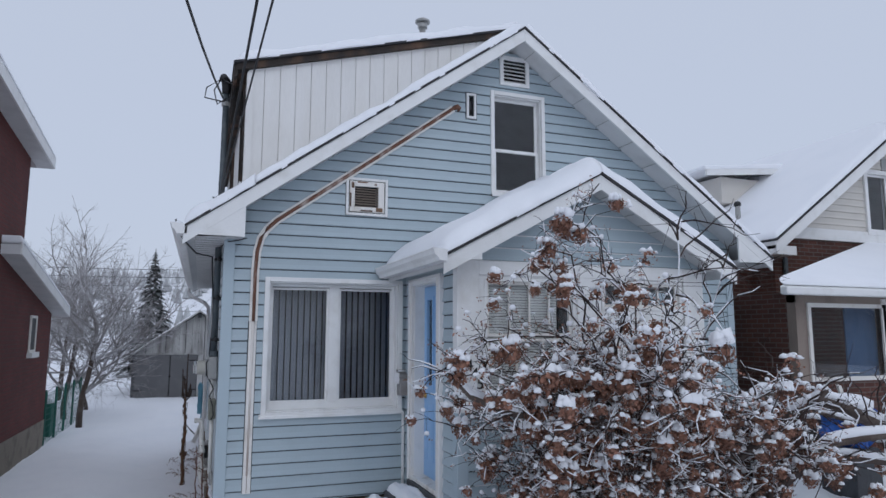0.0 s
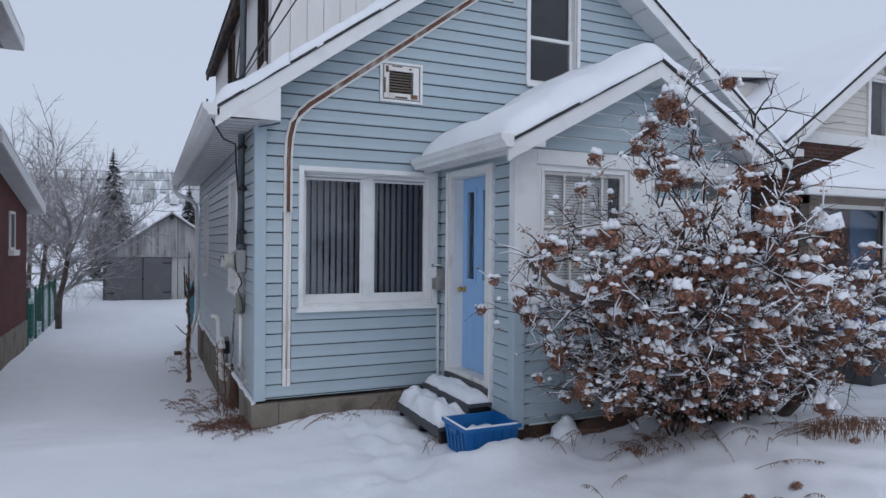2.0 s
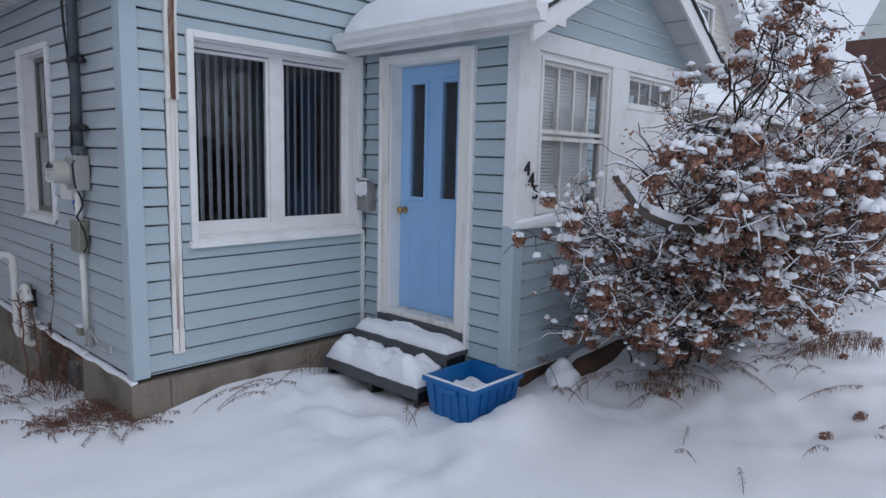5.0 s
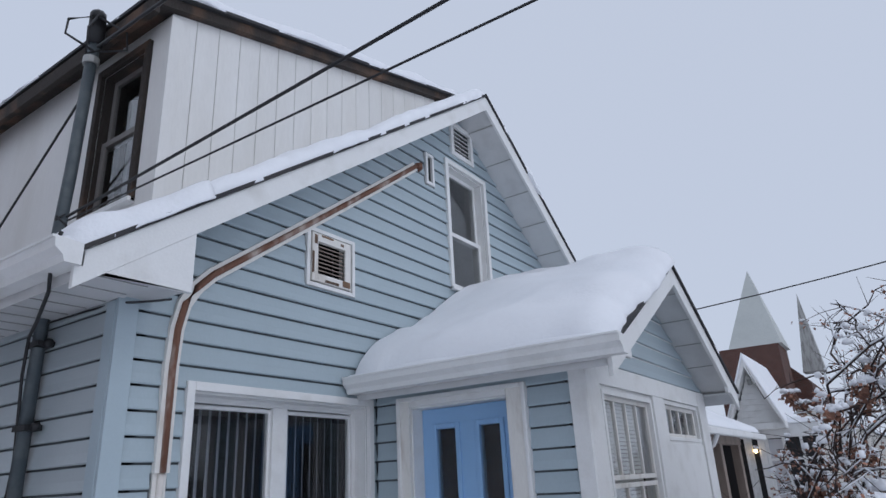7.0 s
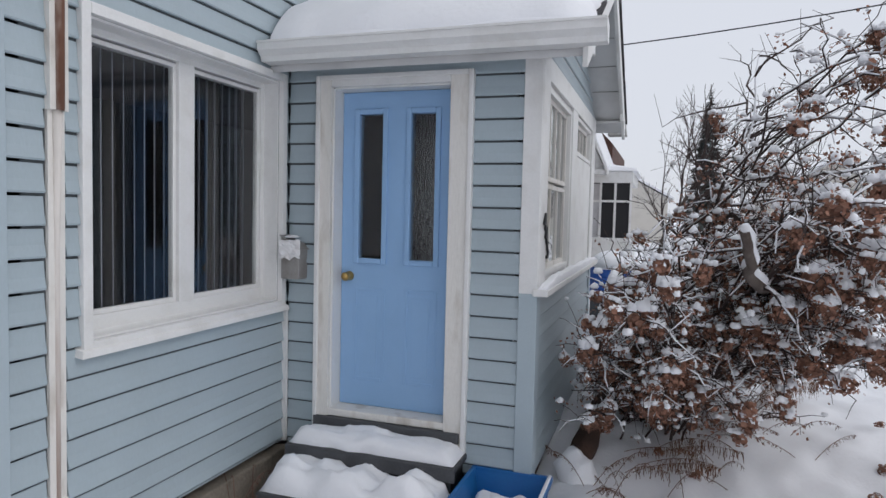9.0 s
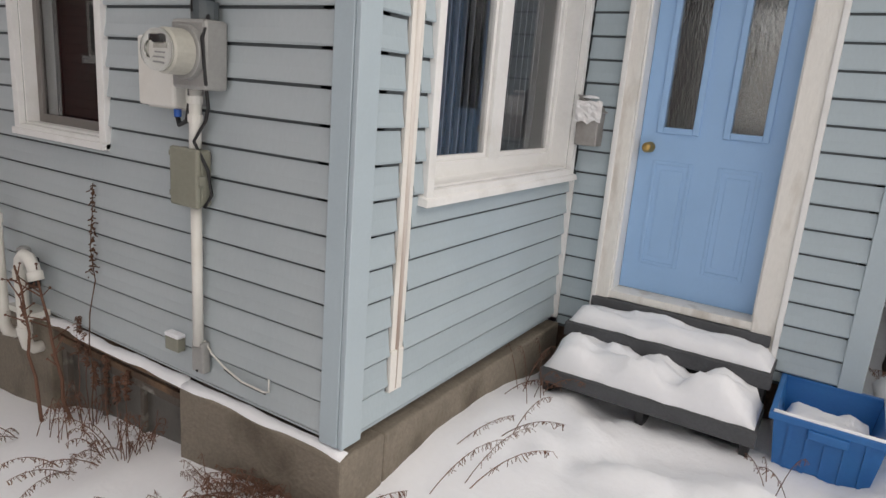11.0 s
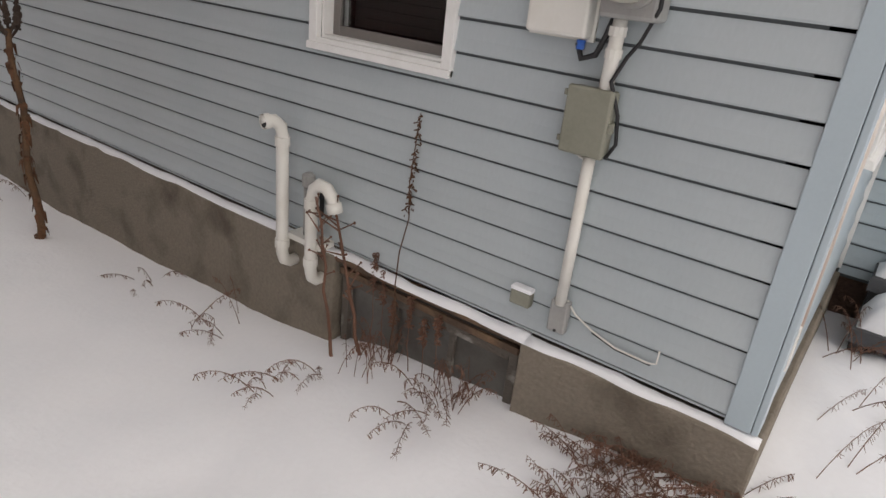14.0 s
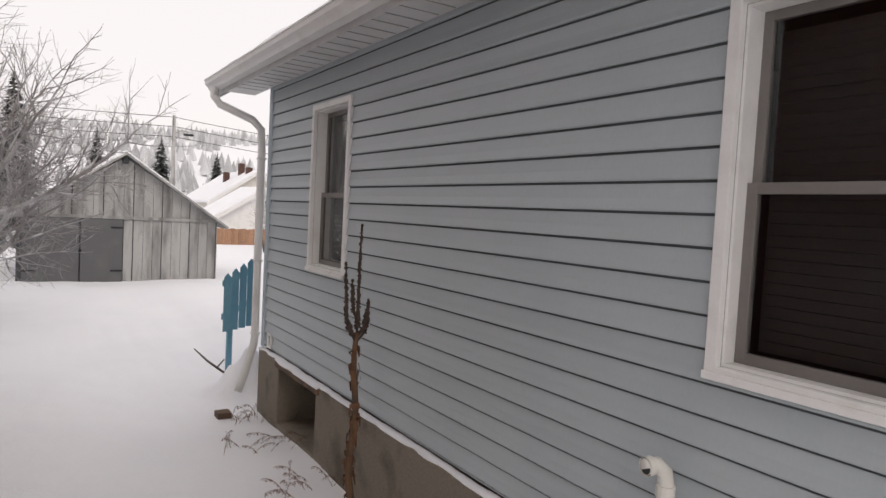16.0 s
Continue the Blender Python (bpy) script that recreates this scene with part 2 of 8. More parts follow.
GREYBOARD = mat("weathered_board", (0.40, 0.40, 0.39), 0.85, second=(0.17, 0.165, 0.16), scale=3.5, spread=0.9, fine=50, fine_amount=0.15, bump=0.3, stretch=(1.5, 1.5, 0.25), random_amount=0.12)
GREYDOOR = mat("garage_door_grey", (0.12, 0.12, 0.125), 0.7, second=(0.16, 0.16, 0.16), scale=3, fine=50, fine_amount=0.1, bump=0.2)
TEAL = mat("gate_teal_paint", (0.12, 0.30, 0.40), 0.6, second=(0.17, 0.36, 0.45), scale=5, fine=60, bump=0.15)
CEDAR = mat("cedar_fence", (0.36, 0.20, 0.12), 0.8, second=(0.25, 0.14, 0.09), scale=4, fine=60, bump=0.2, random_amount=0.15)
# Paled beyond frost so the colour itself carries the distance haze.
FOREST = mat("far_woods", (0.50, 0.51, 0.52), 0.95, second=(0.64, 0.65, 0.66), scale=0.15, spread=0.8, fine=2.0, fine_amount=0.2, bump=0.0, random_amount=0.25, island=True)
TARP = mat("blue_tarp", (0.02, 0.10, 0.42), 0.5, second=(0.03, 0.14, 0.5), scale=9, fine=40, bump=0.2)
GREENMESH = mat("green_fence_mesh", (0.02, 0.12, 0.09), 0.6, fine_amount=0.1, bump=0.0)
STEEPLE = mat("steeple_metal", (0.50, 0.52, 0.50), 0.5, second=(0.42, 0.44, 0.43), scale=0.5, fine=8, bump=0.0)
LOGANDGAP = mat("log_timber_and_gap_shade", (0.07, 0.04, 0.03), 0.95, second=(0.13, 0.07, 0.045), scale=8, fine=50, fine_amount=0.3, bump=0.6)


# ---- mesh helpers ----
class Geo:
    """Vertices and faces of one mesh."""

    def __init__(self):
        self.v, self.f = [], []

    def hexa(self, p):
        """Eight corners: four below, four above, each going round."""
        k = len(self.v)
        self.v += [tuple(q) for q in p]
        self.f += [tuple(k + i for i in q) for q in ((3, 2, 1, 0), (4, 5, 6, 7), (0, 1, 5, 4), (1, 2, 6, 5), (2, 3, 7, 6), (3, 0, 4, 7))]
        return self

    def box(self, x0, y0, z0, x1, y1, z1):
        return self.hexa([(x0, y0, z0), (x1, y0, z0), (x1, y1, z0), (x0, y1, z0), (x0, y0, z1), (x1, y0, z1), (x1, y1, z1), (x0, y1, z1)])

    def prism(self, outline, a, b, put):
        """An outline (two numbers a point) from depth a to depth b; put(p, q, depth) gives the place."""
        k, n = len(self.v), len(outline)
        self.v += [put(p, q, a) for p, q in outline] + [put(p, q, b) for p, q in outline]
        self.f += [tuple(range(k, k + n)), tuple(range(k + 2 * n - 1, k + n - 1, -1))]
        self.f += [(k + i, k + n + i, k + n + (i + 1) % n, k + (i + 1) % n) for i in range(n)]
        return self

    def tube(self, pts, radii, sides=6, cap=True):
        pts = [Vector(p) for p in pts]
        if not hasattr(radii, "__len__"):
            radii = [radii] * len(pts)
        k, up = len(self.v), Vector((0.31, 0.17, 0.93))
        for i, p in enumerate(pts):
            d = (pts[min(i + 1, len(pts) - 1)] - pts[max(i - 1, 0)]).normalized()
            side = d.cross(up if abs(d.dot(up)) < 0.95 else Vector((1, 0, 0))).normalized()
            other = side.cross(d)
            for s in range(sides):
                a = 2 * math.pi * s / sides
                self.v.append(tuple(p + radii[i] * (math.cos(a) * side + math.sin(a) * other)))
        for i in range(len(pts) - 1):
            for s in range(sides):
                a, b = k + i * sides + s, k + i * sides + (s + 1) % sides
                self.f.append((a, b, b + sides, a + sides))
        if cap:
            self.f += [tuple(range(k + sides - 1, k - 1, -1)), tuple(range(len(self.v) - sides, len(self.v)))]
        return self

    def quad(self, a, b, c, d):
        k = len(self.v)
        self.v += [tuple(a), tuple(b), tuple(c), tuple(d)]
        self.f.append((k, k + 1, k + 2, k + 3))
        return self

    def blob(self, c, r, seed=0, rough=0.25, rings=5, seg=8, flat=0.0):
        """A lumpy rounded lump; flat cuts its underside off at that share of its radius."""
        k = len(self.v)
        rx, ry, rz = r if hasattr(r, "__len__") else (r, r, r)
        for i in range(rings + 1):
            th = math.pi * i / rings
            for s in range(seg):
                a = 2 * math.pi * s / seg
                d = Vector((math.sin(th) * math.cos(a), math.sin(th) * math.sin(a), math.cos(th)))
                m = 1 + rough * noise.noise(d * 1.7 + Vector((seed * 3.1, seed * 1.7, seed)))
                z = d.z * m
                if flat is not None and z < -flat:
                    z = -flat
                self.v.append((c[0] + rx * d.x * m, c[1] + ry * d.y * m, c[2] + rz * z))
        for i in range(rings):
            for s in range(seg):
                a, b = k + i * seg + s, k + i * seg + (s + 1) % seg
                self.f.append((a, a + seg, b + seg, b))
        return self

    def mesh(self, name, material, smooth=False, tidy=True):
        me = bpy.data.meshes.new(name)
        me.from_pydata(self.v, [], self.f)
        if tidy:
            b = bmesh.new()
            b.from_mesh(me)
            bmesh.ops.recalc_face_normals(b, faces=b.faces)
            b.to_mesh(me)
            b.free()
        me.materials.append(material)
        if smooth:
            me.polygons.foreach_set("use_smooth", [True] * len(me.polygons))
        return me


def thing(name, at, label, category, group="", kind=""):
    ob = new(name)
    ob.location = at
    return tagged(ob, label, category, group, kind)


def base_of(ob):
    """Where a thing's parts hang from: its place, or the origin for a part (parts lie in world places)."""
    return Vector(ob.location) if ob.parent is None else Vector((0, 0, 0))


def part(name, geo, material, parent=None, label="", smooth=False, bevel=0.0, tidy=True):
    """One mesh object, built in world places, under its thing."""
    me = geo if isinstance(geo, bpy.types.Mesh) else geo.mesh(name, material, smooth, tidy)
    ob = new(name, me)
    if parent:
        ob.parent = parent
        ob.matrix_parent_inverse = Matrix.Translation(-base_of(parent))
    if label:
        ob["label"] = label
    if bevel:
        mod = ob.modifiers.new("bevel", 'BEVEL')
        mod.width, mod.segments, mod.limit_method = bevel, 2, 'ANGLE'
    return ob


def solid(name, geo, material, label, category="", smooth=False, bevel=0.0, kind="structure", tidy=True):
    """A top-level mesh, as a rule a piece of the setting."""
    return tagged(part(name, geo, material, None, "", smooth, bevel, tidy), label, category, "", kind)


def strips(bounds, zs, holes):
    """Pieces of a wall between the heights zs, cut at the openings (a, b, low, high): z0, z1, left0, right0, left1, right1."""
    out = []
    for z0, z1 in zip(zs, zs[1:]):
        if z1 - z0 < 0.002:
            continue
        (l0, r0), (l1, r1) = bounds(z0), bounds(z1)
        segs = [(l0, r0, l1, r1)]
        for a, b, lo, hi in holes:
            if lo <= z0 + 0.001 and hi >= z1 - 0.001:
                cut = []
                for s in segs:
                    if b <= min(s[0], s[2]) or a >= max(s[1], s[3]):
                        cut.append(s)
                        continue
                    if a > max(s[0], s[2]):
                        cut.append((s[0], a, s[2], a))
                    if b < min(s[1], s[3]):
                        cut.append((b, s[1], b, s[3]))
                segs = cut
        out += [(z0, z1, *s) for s in segs if s[1] - s[0] > 0.003 or s[3] - s[2] > 0.003]
    return out


def wall(name, put, bounds, z0, z1, holes, material, label, thick=0.16, knees=()):
    """A wall with thickness behind its face n = 0, and openings through it."""
    zs = sorted({z0, z1, *knees, *(h[2] for h in holes), *(h[3] for h in holes)})
    zs = [z for z in zs if z0 <= z <= z1]
    g = Geo()
    for a, b, l0, r0, l1, r1 in strips(bounds, zs, holes):
        g.hexa([put(l0, 0, a), put(r0, 0, a), put(r0, -thick, a), put(l0, -thick, a), put(l1, 0, b), put(r1, 0, b), put(r1, -thick, b), put(l1, -thick, b)])
    return solid(name, g, material, label, "wall")


COURSE, FIRST = 0.1288, 0.319


def clapboard(parent, put, bounds, z0, z1, holes, knees=(), lip=0.0165, material=None):
    """Lapped boards on a wall, each a piece of its own whose lower edge stands proud."""
    k = math.floor((z0 - FIRST) / COURSE)
    while FIRST + k * COURSE < z1 - 0.005:
        a, b = FIRST + k * COURSE, FIRST + (k + 1) * COURSE
        zs = sorted({max(a, z0), min(b, z1), *(z for h in holes for z in h[2:4] if max(a, z0) < z < min(b, z1)), *(z for z in knees if max(a, z0) < z < min(b, z1))})
        pieces = {}
        # Gap left above each board; on dark backing it reads as shade.
        lo_, hi_ = max(zs[0], a + 0.002), min(zs[-1], b - 0.0105)
        zs = [lo_] + sorted([z for z in zs if lo_ + 0.002 < z < hi_ - 0.002] + [z for z in (a + 0.010, a + 0.055) if lo_ + 0.002 < z < hi_ - 0.002]) + [hi_]
        if hi_ - lo_ < 0.004:
            k += 1
            continue
        for p, q, l0, r0, l1, r1 in strips(bounds, zs, holes):
            n0, n1 = (float(np.interp(z - a, (0, 0.010, 0.055, COURSE), (lip - 0.001, lip + 0.003, 0.010, 0.003))) for z in (p, q))
            cut = sum(1 for h in holes if h[1] <= l0 + 1e-6 and h[2] < b and h[3] > a)
            pieces.setdefault(cut, Geo()).hexa([put(l0, n0, p), put(r0, n0, p), put(r0, 0.001, p), put(l0, 0.001, p), put(l1, n1, q), put(r1, n1, q), put(r1, 0.001, q), put(l1, 0.001, q)])
        for g in pieces.values():
            part("siding_board", g, material or SIDING, parent)
        k += 1


def frame_rect(put, a, b, lo, hi, w, n0, n1, wb=None):
    """A rectangular frame of width w round (a, b, lo, hi), measured inwards."""
    g = Geo()
    wb = w if wb is None else wb
    for u0, u1, z0, z1 in ((a, a + w, lo, hi), (b - w, b, lo, hi), (a + w, b - w, hi - w, hi), (a + w, b - w, lo, lo + wb)):
        g.hexa([put(u0, n0, z0), put(u1, n0, z0), put(u1, n1, z0), put(u0, n1, z0), put(u0, n0, z1), put(u1, n0, z1), put(u1, n1, z1), put(u0, n1, z1)])
    return g


def slab(put, a, b, lo, hi, n0, n1):
    return Geo().hexa([put(a, n0, lo), put(b, n0, lo), put(b, n1, lo), put(a, n1, lo), put(a, n0, hi), put(b, n0, hi), put(b, n1, hi), put(a, n1, hi)])


def pane(put, a, b, lo, hi, n, parent, material=None, name="pane"):
    ob = part(name, slab(put, a, b, lo, hi, n, n - 0.004), material or GLASS, parent)
    ob.visible_shadow = False
    return ob


def blanket(name, a, b, c, d, thick, label, nu=60, nv=40, round_edges=(1, 1, 1, 1), edge=0.16, seed=0, lump=0.03):
    """Snow lying on the slope a, b (eave), c, d (ridge); round_edges: eave, b-c side, ridge, d-a side."""
    a, b, c, d = (Vector(p) for p in (a, b, c, d))
    lu, lv, g = ((b - a).length + (c - d).length) / 2, (d - a).length, Geo()
    for layer in (1, 0):
        for j in range(nv + 1):
            for i in range(nu + 1):
                u, v = i / nu, j / nv
                u = 0.5 - 0.5 * math.cos(math.pi * u) if nu < 80 else u
                p = a.lerp(b, u).lerp(d.lerp(c, u), v)
                dist = [v * lv if round_edges[0] else 9, (1 - u) * lu if round_edges[1] else 9, (1 - v) * lv if round_edges[2] else 9, u * lu if round_edges[3] else 9]
                e = 1.0
                for q in dist:
                    s = min(q / edge, 1)
                    e *= math.sqrt(max(1 - (1 - s) ** 2, 0))
                h = thick * e * (1 + 0.25 * noise.noise(p * 1.3 + Vector((seed, 0, 0)))) + lump * e * noise.noise(p * 4 + Vector((0, seed, 0)))
                drift = math.exp(-min(dist) / 0.1) * (0.055 * noise.noise(p * 1.9 + Vector((seed, 2, 0))) + 0.03 * noise.noise(p * 7 + Vector((0, seed, 5))))
                p = p + Vector((drift * 0.6, drift, 0))
                g.v.append(tuple(p + Vector((0, 0, max(h, 0.0) if layer else -0.012))))
    m = (nu + 1) * (nv + 1)
    for j in range(nv):
        for i in range(nu):
            q = j * (nu + 1) + i
            g.f.append((q, q + 1, q + nu + 2, q + nu + 1))
            g.f.append((m + q, m + q + nu + 1, m + q + nu + 2, m + q + 1))
    rim = [i for i in range(nu + 1)] + [j * (nu + 1) + nu for j in range(1, nv + 1)] + [nv * (nu + 1) + i for i in range(nu - 1, -1, -1)] + [j * (nu + 1) for j in range(nv - 1, 0, -1)]
    for p, q in zip(rim, rim[1:] + rim[:1]):
        g.f.append((p, m + p, m + q, q))
    return solid(name, g, SNOW, label, "snow", smooth=True)


# ---- ground ----
PROFILE = ((-60, 0.4), (-8, 0.36), (-4, 0.19), (-1.6, 0.03), (0, 0.02), (0.6, -0.04), (1.5, -0.17), (2.4, -0.29), (4, -0.38), (8.3, -0.42), (12, -0.34), (17.5, -0.1), (24, -0.15), (60, 0.0), (400, 6.0))


def smooth(a, b, x):
    t = min(max((x - a) / (b - a), 0), 1)
    return t * t * (3 - 2 * t)


TRACK = [(-0.75, -4.9), (-0.62, -4.35), (0.02, -3.8), (-0.08, -3.2), (0.45, -2.75), (0.36, -2.15), (0.92, -1.8), (0.85, -1.25), (1.2, -0.85)]


def ground_z(x, y):
    z = float(np.interp(y, [p[0] for p in PROFILE], [p[1] for p in PROFILE]))
    z += 0.08 * smooth(0.1, 0.7, x) * smooth(-0.7, -0.1, y) * (1 - smooth(0.0, 0.4, y)) * (1 - smooth(1.3, 1.8, x))
    z += (0.16 * smooth(2.3, 3.6, x) + 0.08 * smooth(4, 7, x)) * smooth(-6.5, -2.8, y) * (1 - smooth(3, 6, y))
    z += 0.10 * smooth(-0.9, -2.0, x) * smooth(0.5, 3, y) * (1 - smooth(9, 14, y))
    z += 0.14 * smooth(0.0, 0.8, x) * smooth(7.4, 9.5, y) * (1 - smooth(14, 18, y))
    z += 0.10 * smooth(1.9, 2.2, x) * smooth(-2.4, -1.75, y) * (1 - smooth(-1.6, -1.2, y)) * (1 - smooth(4.8, 5.4, x))
    z += 0.10 * math.exp(-((x - 1.55) / 0.5) ** 2 - ((y + 2.05) / 0.28) ** 2) + 0.13 * math.exp(-((x - 1.82) / 0.4) ** 2 - ((y + 1.98) / 0.17) ** 2)
    z += 0.11 * math.exp(-((x - 3.5) / 1.2) ** 2 - ((y + 2.7) / 0.7) ** 2)
    p = Vector((x, y, 0))
    z += 0.5 * math.exp(-((x - 0.02) / 0.3) ** 2 - ((y - 8.25) / 0.3) ** 2) * (1 + 0.5 * noise.noise(p * 6))
    near = 1 - smooth(14, 40, abs(x) + abs(y))
    z += near * (0.035 * noise.noise(p * 0.9) + 0.014 * noise.noise(p * 3.3) + 0.007 * noise.noise(p * 9) + 0.003 * noise.noise(p * 22))
    if y < -0.3 and x > 2.2:
        z += 0.07 * near * max(noise.noise(p * 2.2 + Vector((7, 3, 0))), 0) + 0.03 * noise.noise(p * 5.1)
    if -6 < y < -0.3 and -1.5 < x < 2:
        for a, b in TRACK:
            r = math.hypot(x - a, (y - b) * 0.8)
            r *= 1 + 0.5 * noise.noise(p * 7 + Vector((a, b, 0)))
            z -= 0.05 * math.exp(-(r / 0.15) ** 2)
            z += 0.02 * math.exp(-((r - 0.26) / 0.09) ** 2)
    if -2.4 < y < -0.1 and 0.5 < x < 2.0:
        w = smooth(0.5, 0.9, x) * (1 - smooth(1.7, 2.0, x)) * smooth(-2.4, -1.9, y) * (1 - smooth(-0.35, -0.1, y))
        z += w * (0.05 * noise.noise(p * 4.3 + Vector((3, 1, 0))) + 0.03 * noise.noise(p * 9.5))
    return z


def axis_steps(lo, hi, step, far):
    mid = list(np.arange(lo, hi, step))
    out, s, v = [], step, hi
    while v < far:
        out.append(v)
        s *= 1.25
        v += s
    out.append(far)
    left, s, v = [], step, lo
    while v > -far:
        s *= 1.25
        v -= s
        left.append(max(v, -far))
    return left[::-1] + mid + out


gx, gy = axis_steps(-3.4, 6.0, 0.05, 600), axis_steps(-6.0, 9.0, 0.055, 600)
g = Geo()
g.v = [(x, y, ground_z(x, y)) for y in gy for x in gx]
g.f = [(j * len(gx) + i, j * len(gx) + i + 1, (j + 1) * len(gx) + i + 1, (j + 1) * len(gx) + i) for j in range(len(gy) - 1) for i in range(len(gx) - 1)]
solid("ground", g, SNOW, "uneven snow-covered yard and driveway with shallow tracks", "ground", smooth=True, tidy=False)


# ---- the house: walls ----
W, L, WALL_TOP, PITCH = 6.87, 7.62, 3.08, 0.7154
PX0, PX1, PY = 2.02, 4.83, -1.65


def F(u, n, z):
    return (u, -n, z)


def S(u, n, z):
    return (-n, u, z)


def D(u, n, z):
    return (PX0 - n, -u, z)


def PF(u, n, z):
    return (u, PY - n, z)


def PR(u, n, z):
    return (PX1 + n, -u, z)


def HR(u, n, z):
    return (W + n, u, z)


def HB(u, n, z):
    return (u, L + n, z)


def gable(z):
    e = max(z - 3.29, 0) / PITCH
    return (min(e, W / 2 - 0.005), max(W - e, W / 2 + 0.005))


def full(a, b):
    return lambda z: (a, b)


WIN = (0.465, 1.92, 1.235, 2.63)          # front window, inside its trim
VENT = (1.32, 1.735, 3.463, 3.825)
GWIN = (3.165, 3.84, 3.83, 5.11)
TVENT = (3.30, 3.62, 5.30, 5.60)
SLOT = (2.815, 2.885, 4.78, 5.05)
SWIN = (1.46, 2.17, 1.295, 2.63)
FWIN = (5.60, 6.315, 1.295, 2.68)
DOOR = (0.335, 1.13, 0.50, 2.60)
PWIN = (2.28, 3.27, 1.45, 2.60)
PWIN2 = (3.58, 4.58, 2.31, 2.62)


def grown(h, e):
    return (h[0] - e, h[1] + e, h[2] - e, h[3] + e)


front_holes = [WIN, VENT, GWIN, TVENT, SLOT]
wall_front = wall("wall_front", F, gable, 0.30, 5.70, front_holes, GROOVESHADE, "blue clapboard gable front wall of a small house", knees=(3.29,))
clapboard(wall_front, F, gable, 0.30, 5.70, [grown(h, 0.045) for h in front_holes] + [(0.253, 0.349, 0.42, 2.2), (-0.1, 0.085, 0, 6), (PX0 + 0.0, PX1, 0, 2.95)], knees=(3.29,))
part("corner_board", slab(F, -0.022, 0.09, 0.29, 3.09, 0.024, 0.001), CORNER, wall_front, bevel=0.004)
part("corner_board", slab(F, W - 0.09, W + 0.022, 0.29, 3.09, 0.024, 0.001), CORNER, wall_front, bevel=0.004)
wall_side = wall("wall_side", S, full(0.0, L), 0.30, WALL_TOP, [SWIN, FWIN], GROOVESHADE, "pale blue clapboard side wall along the driveway")
clapboard(wall_side, S, full(0.085, L - 0.07), 0.30, WALL_TOP, [grown(SWIN, 0.045), grown(FWIN, 0.045)], material=FADED)
part("corner_board", slab(S, 0.001, 0.09, 0.29, 3.06, 0.024, 0.001), CORNER, wall_side, bevel=0.004)
part("corner_board", slab(S, L - 0.075, L + 0.022, 0.29, 3.06, 0.024, 0.001), CORNER, wall_side, bevel=0.004)
wall_right = wall("wall_right", HR, full(0.0, L), 0.30, WALL_TOP, [], SIDING, "pale blue clapboard far side wall")
wall_back = wall("wall_back", HB, lambda z: gable(z), 0.30, 5.70, [], SIDING, "pale blue clapboard rear gable wall", knees=(3.29,))
porch_side = wall("wall_porch_side", D, full(0.02, -PY), 0.24, 2.80, [DOOR], GROOVESHADE, "blue clapboard porch wall around the door")
clapboard(porch_side, D, full(0.03, -PY - 0.06), 0.26, 2.78, [(DOOR[0] - 0.09, DOOR[1] + 0.09, 0, DOOR[3] + 0.05)])
part("corner_board", slab(D, -PY - 0.085, -PY + 0.022, 0.22, 1.37, 0.024, 0.001), CORNER, porch_side, bevel=0.004)


def porch_gable(z):
    e = max(z - 2.86, 0) / 0.537
    return (PX0 + e, PX1 - e) if e < 1.39 else (3.42, 3.43)


porch_front = wall("wall_porch_front", PF, porch_gable, 0.24, 3.58, [PWIN, PWIN2], WHITE, "porch front wall with white window band", thick=0.12, knees=(2.86,))
clapboard(porch_front, PF, full(PX0 + 0.085, PX1 - 0.085), 0.26, 1.36, [])
clapboard(porch_front, PF, porch_gable, 2.76, 3.57, [], knees=(2.86,))
part("corner_board", slab(PF, PX0 - 0.022, PX0 + 0.09, 0.22, 1.37, 0.024, 0.001), CORNER, porch_front, bevel=0.004)
part("corner_board", slab(PF, PX1 - 0.09, PX1 + 0.022, 0.22, 1.37, 0.024, 0.001), CORNER, porch_front, bevel=0.004)
part("sill", slab(PF, PX0 - 0.05, PX1 + 0.05, 1.36, 1.40, 0.09, 0.0), WHITE, porch_front, "white painted sill under the porch windows", bevel=0.006)
part("post", slab(PF, PX0 - 0.018, PX0 + 0.20, 1.40, 2.76, 0.028, 0.0), WHITE, porch_front, bevel=0.004)
part("post", slab(PF, 3.29, 3.56, 1.40, 2.66, 0.022, 0.0), WHITE, porch_front, bevel=0.004)
part("post", slab(PF, 4.60, PX1 + 0.024, 1.40, 2.76, 0.028, 0.0), WHITE, porch_front, bevel=0.004)
part("header_board", slab(PF, PX0 + 0.20, 4.60, 2.625, 2.76, 0.026, 0.0), WHITE, porch_front, bevel=0.004)
part("panel", slab(PF, 3.57, 4.59, 1.41, 2.29, 0.014, 0.0), WHITE, porch_front, bevel=0.003)
part("corner_post", slab(D, -PY - 0.085, -PY + 0.023, 1.37, 2.76, 0.024, 0.0), WHITE, porch_side, bevel=0.004)
PRWIN = (0.18, 1.30, 1.45, 2.60)
porch_right = wall("wall_porch_right", PR, full(0.02, -PY), 0.24, 2.80, [PRWIN], SIDING, "pale blue clapboard far porch wall")

# foundations
g = Geo()
WELL, BWIN = (0.90, 2.02), (5.98, 6.96)
fo = solid("foundation", Geo().box(-0.05, WELL[1] - 0.03, -0.9, 0.22, BWIN[0], 0.265), CONCRETE, "stained concrete foundation under the side wall", "foundation", bevel=0.012)
part("side_footing", Geo().box(-0.05, -0.045, -0.9, 0.22, WELL[0], 0.265), CONCRETE, fo, bevel=0.012)
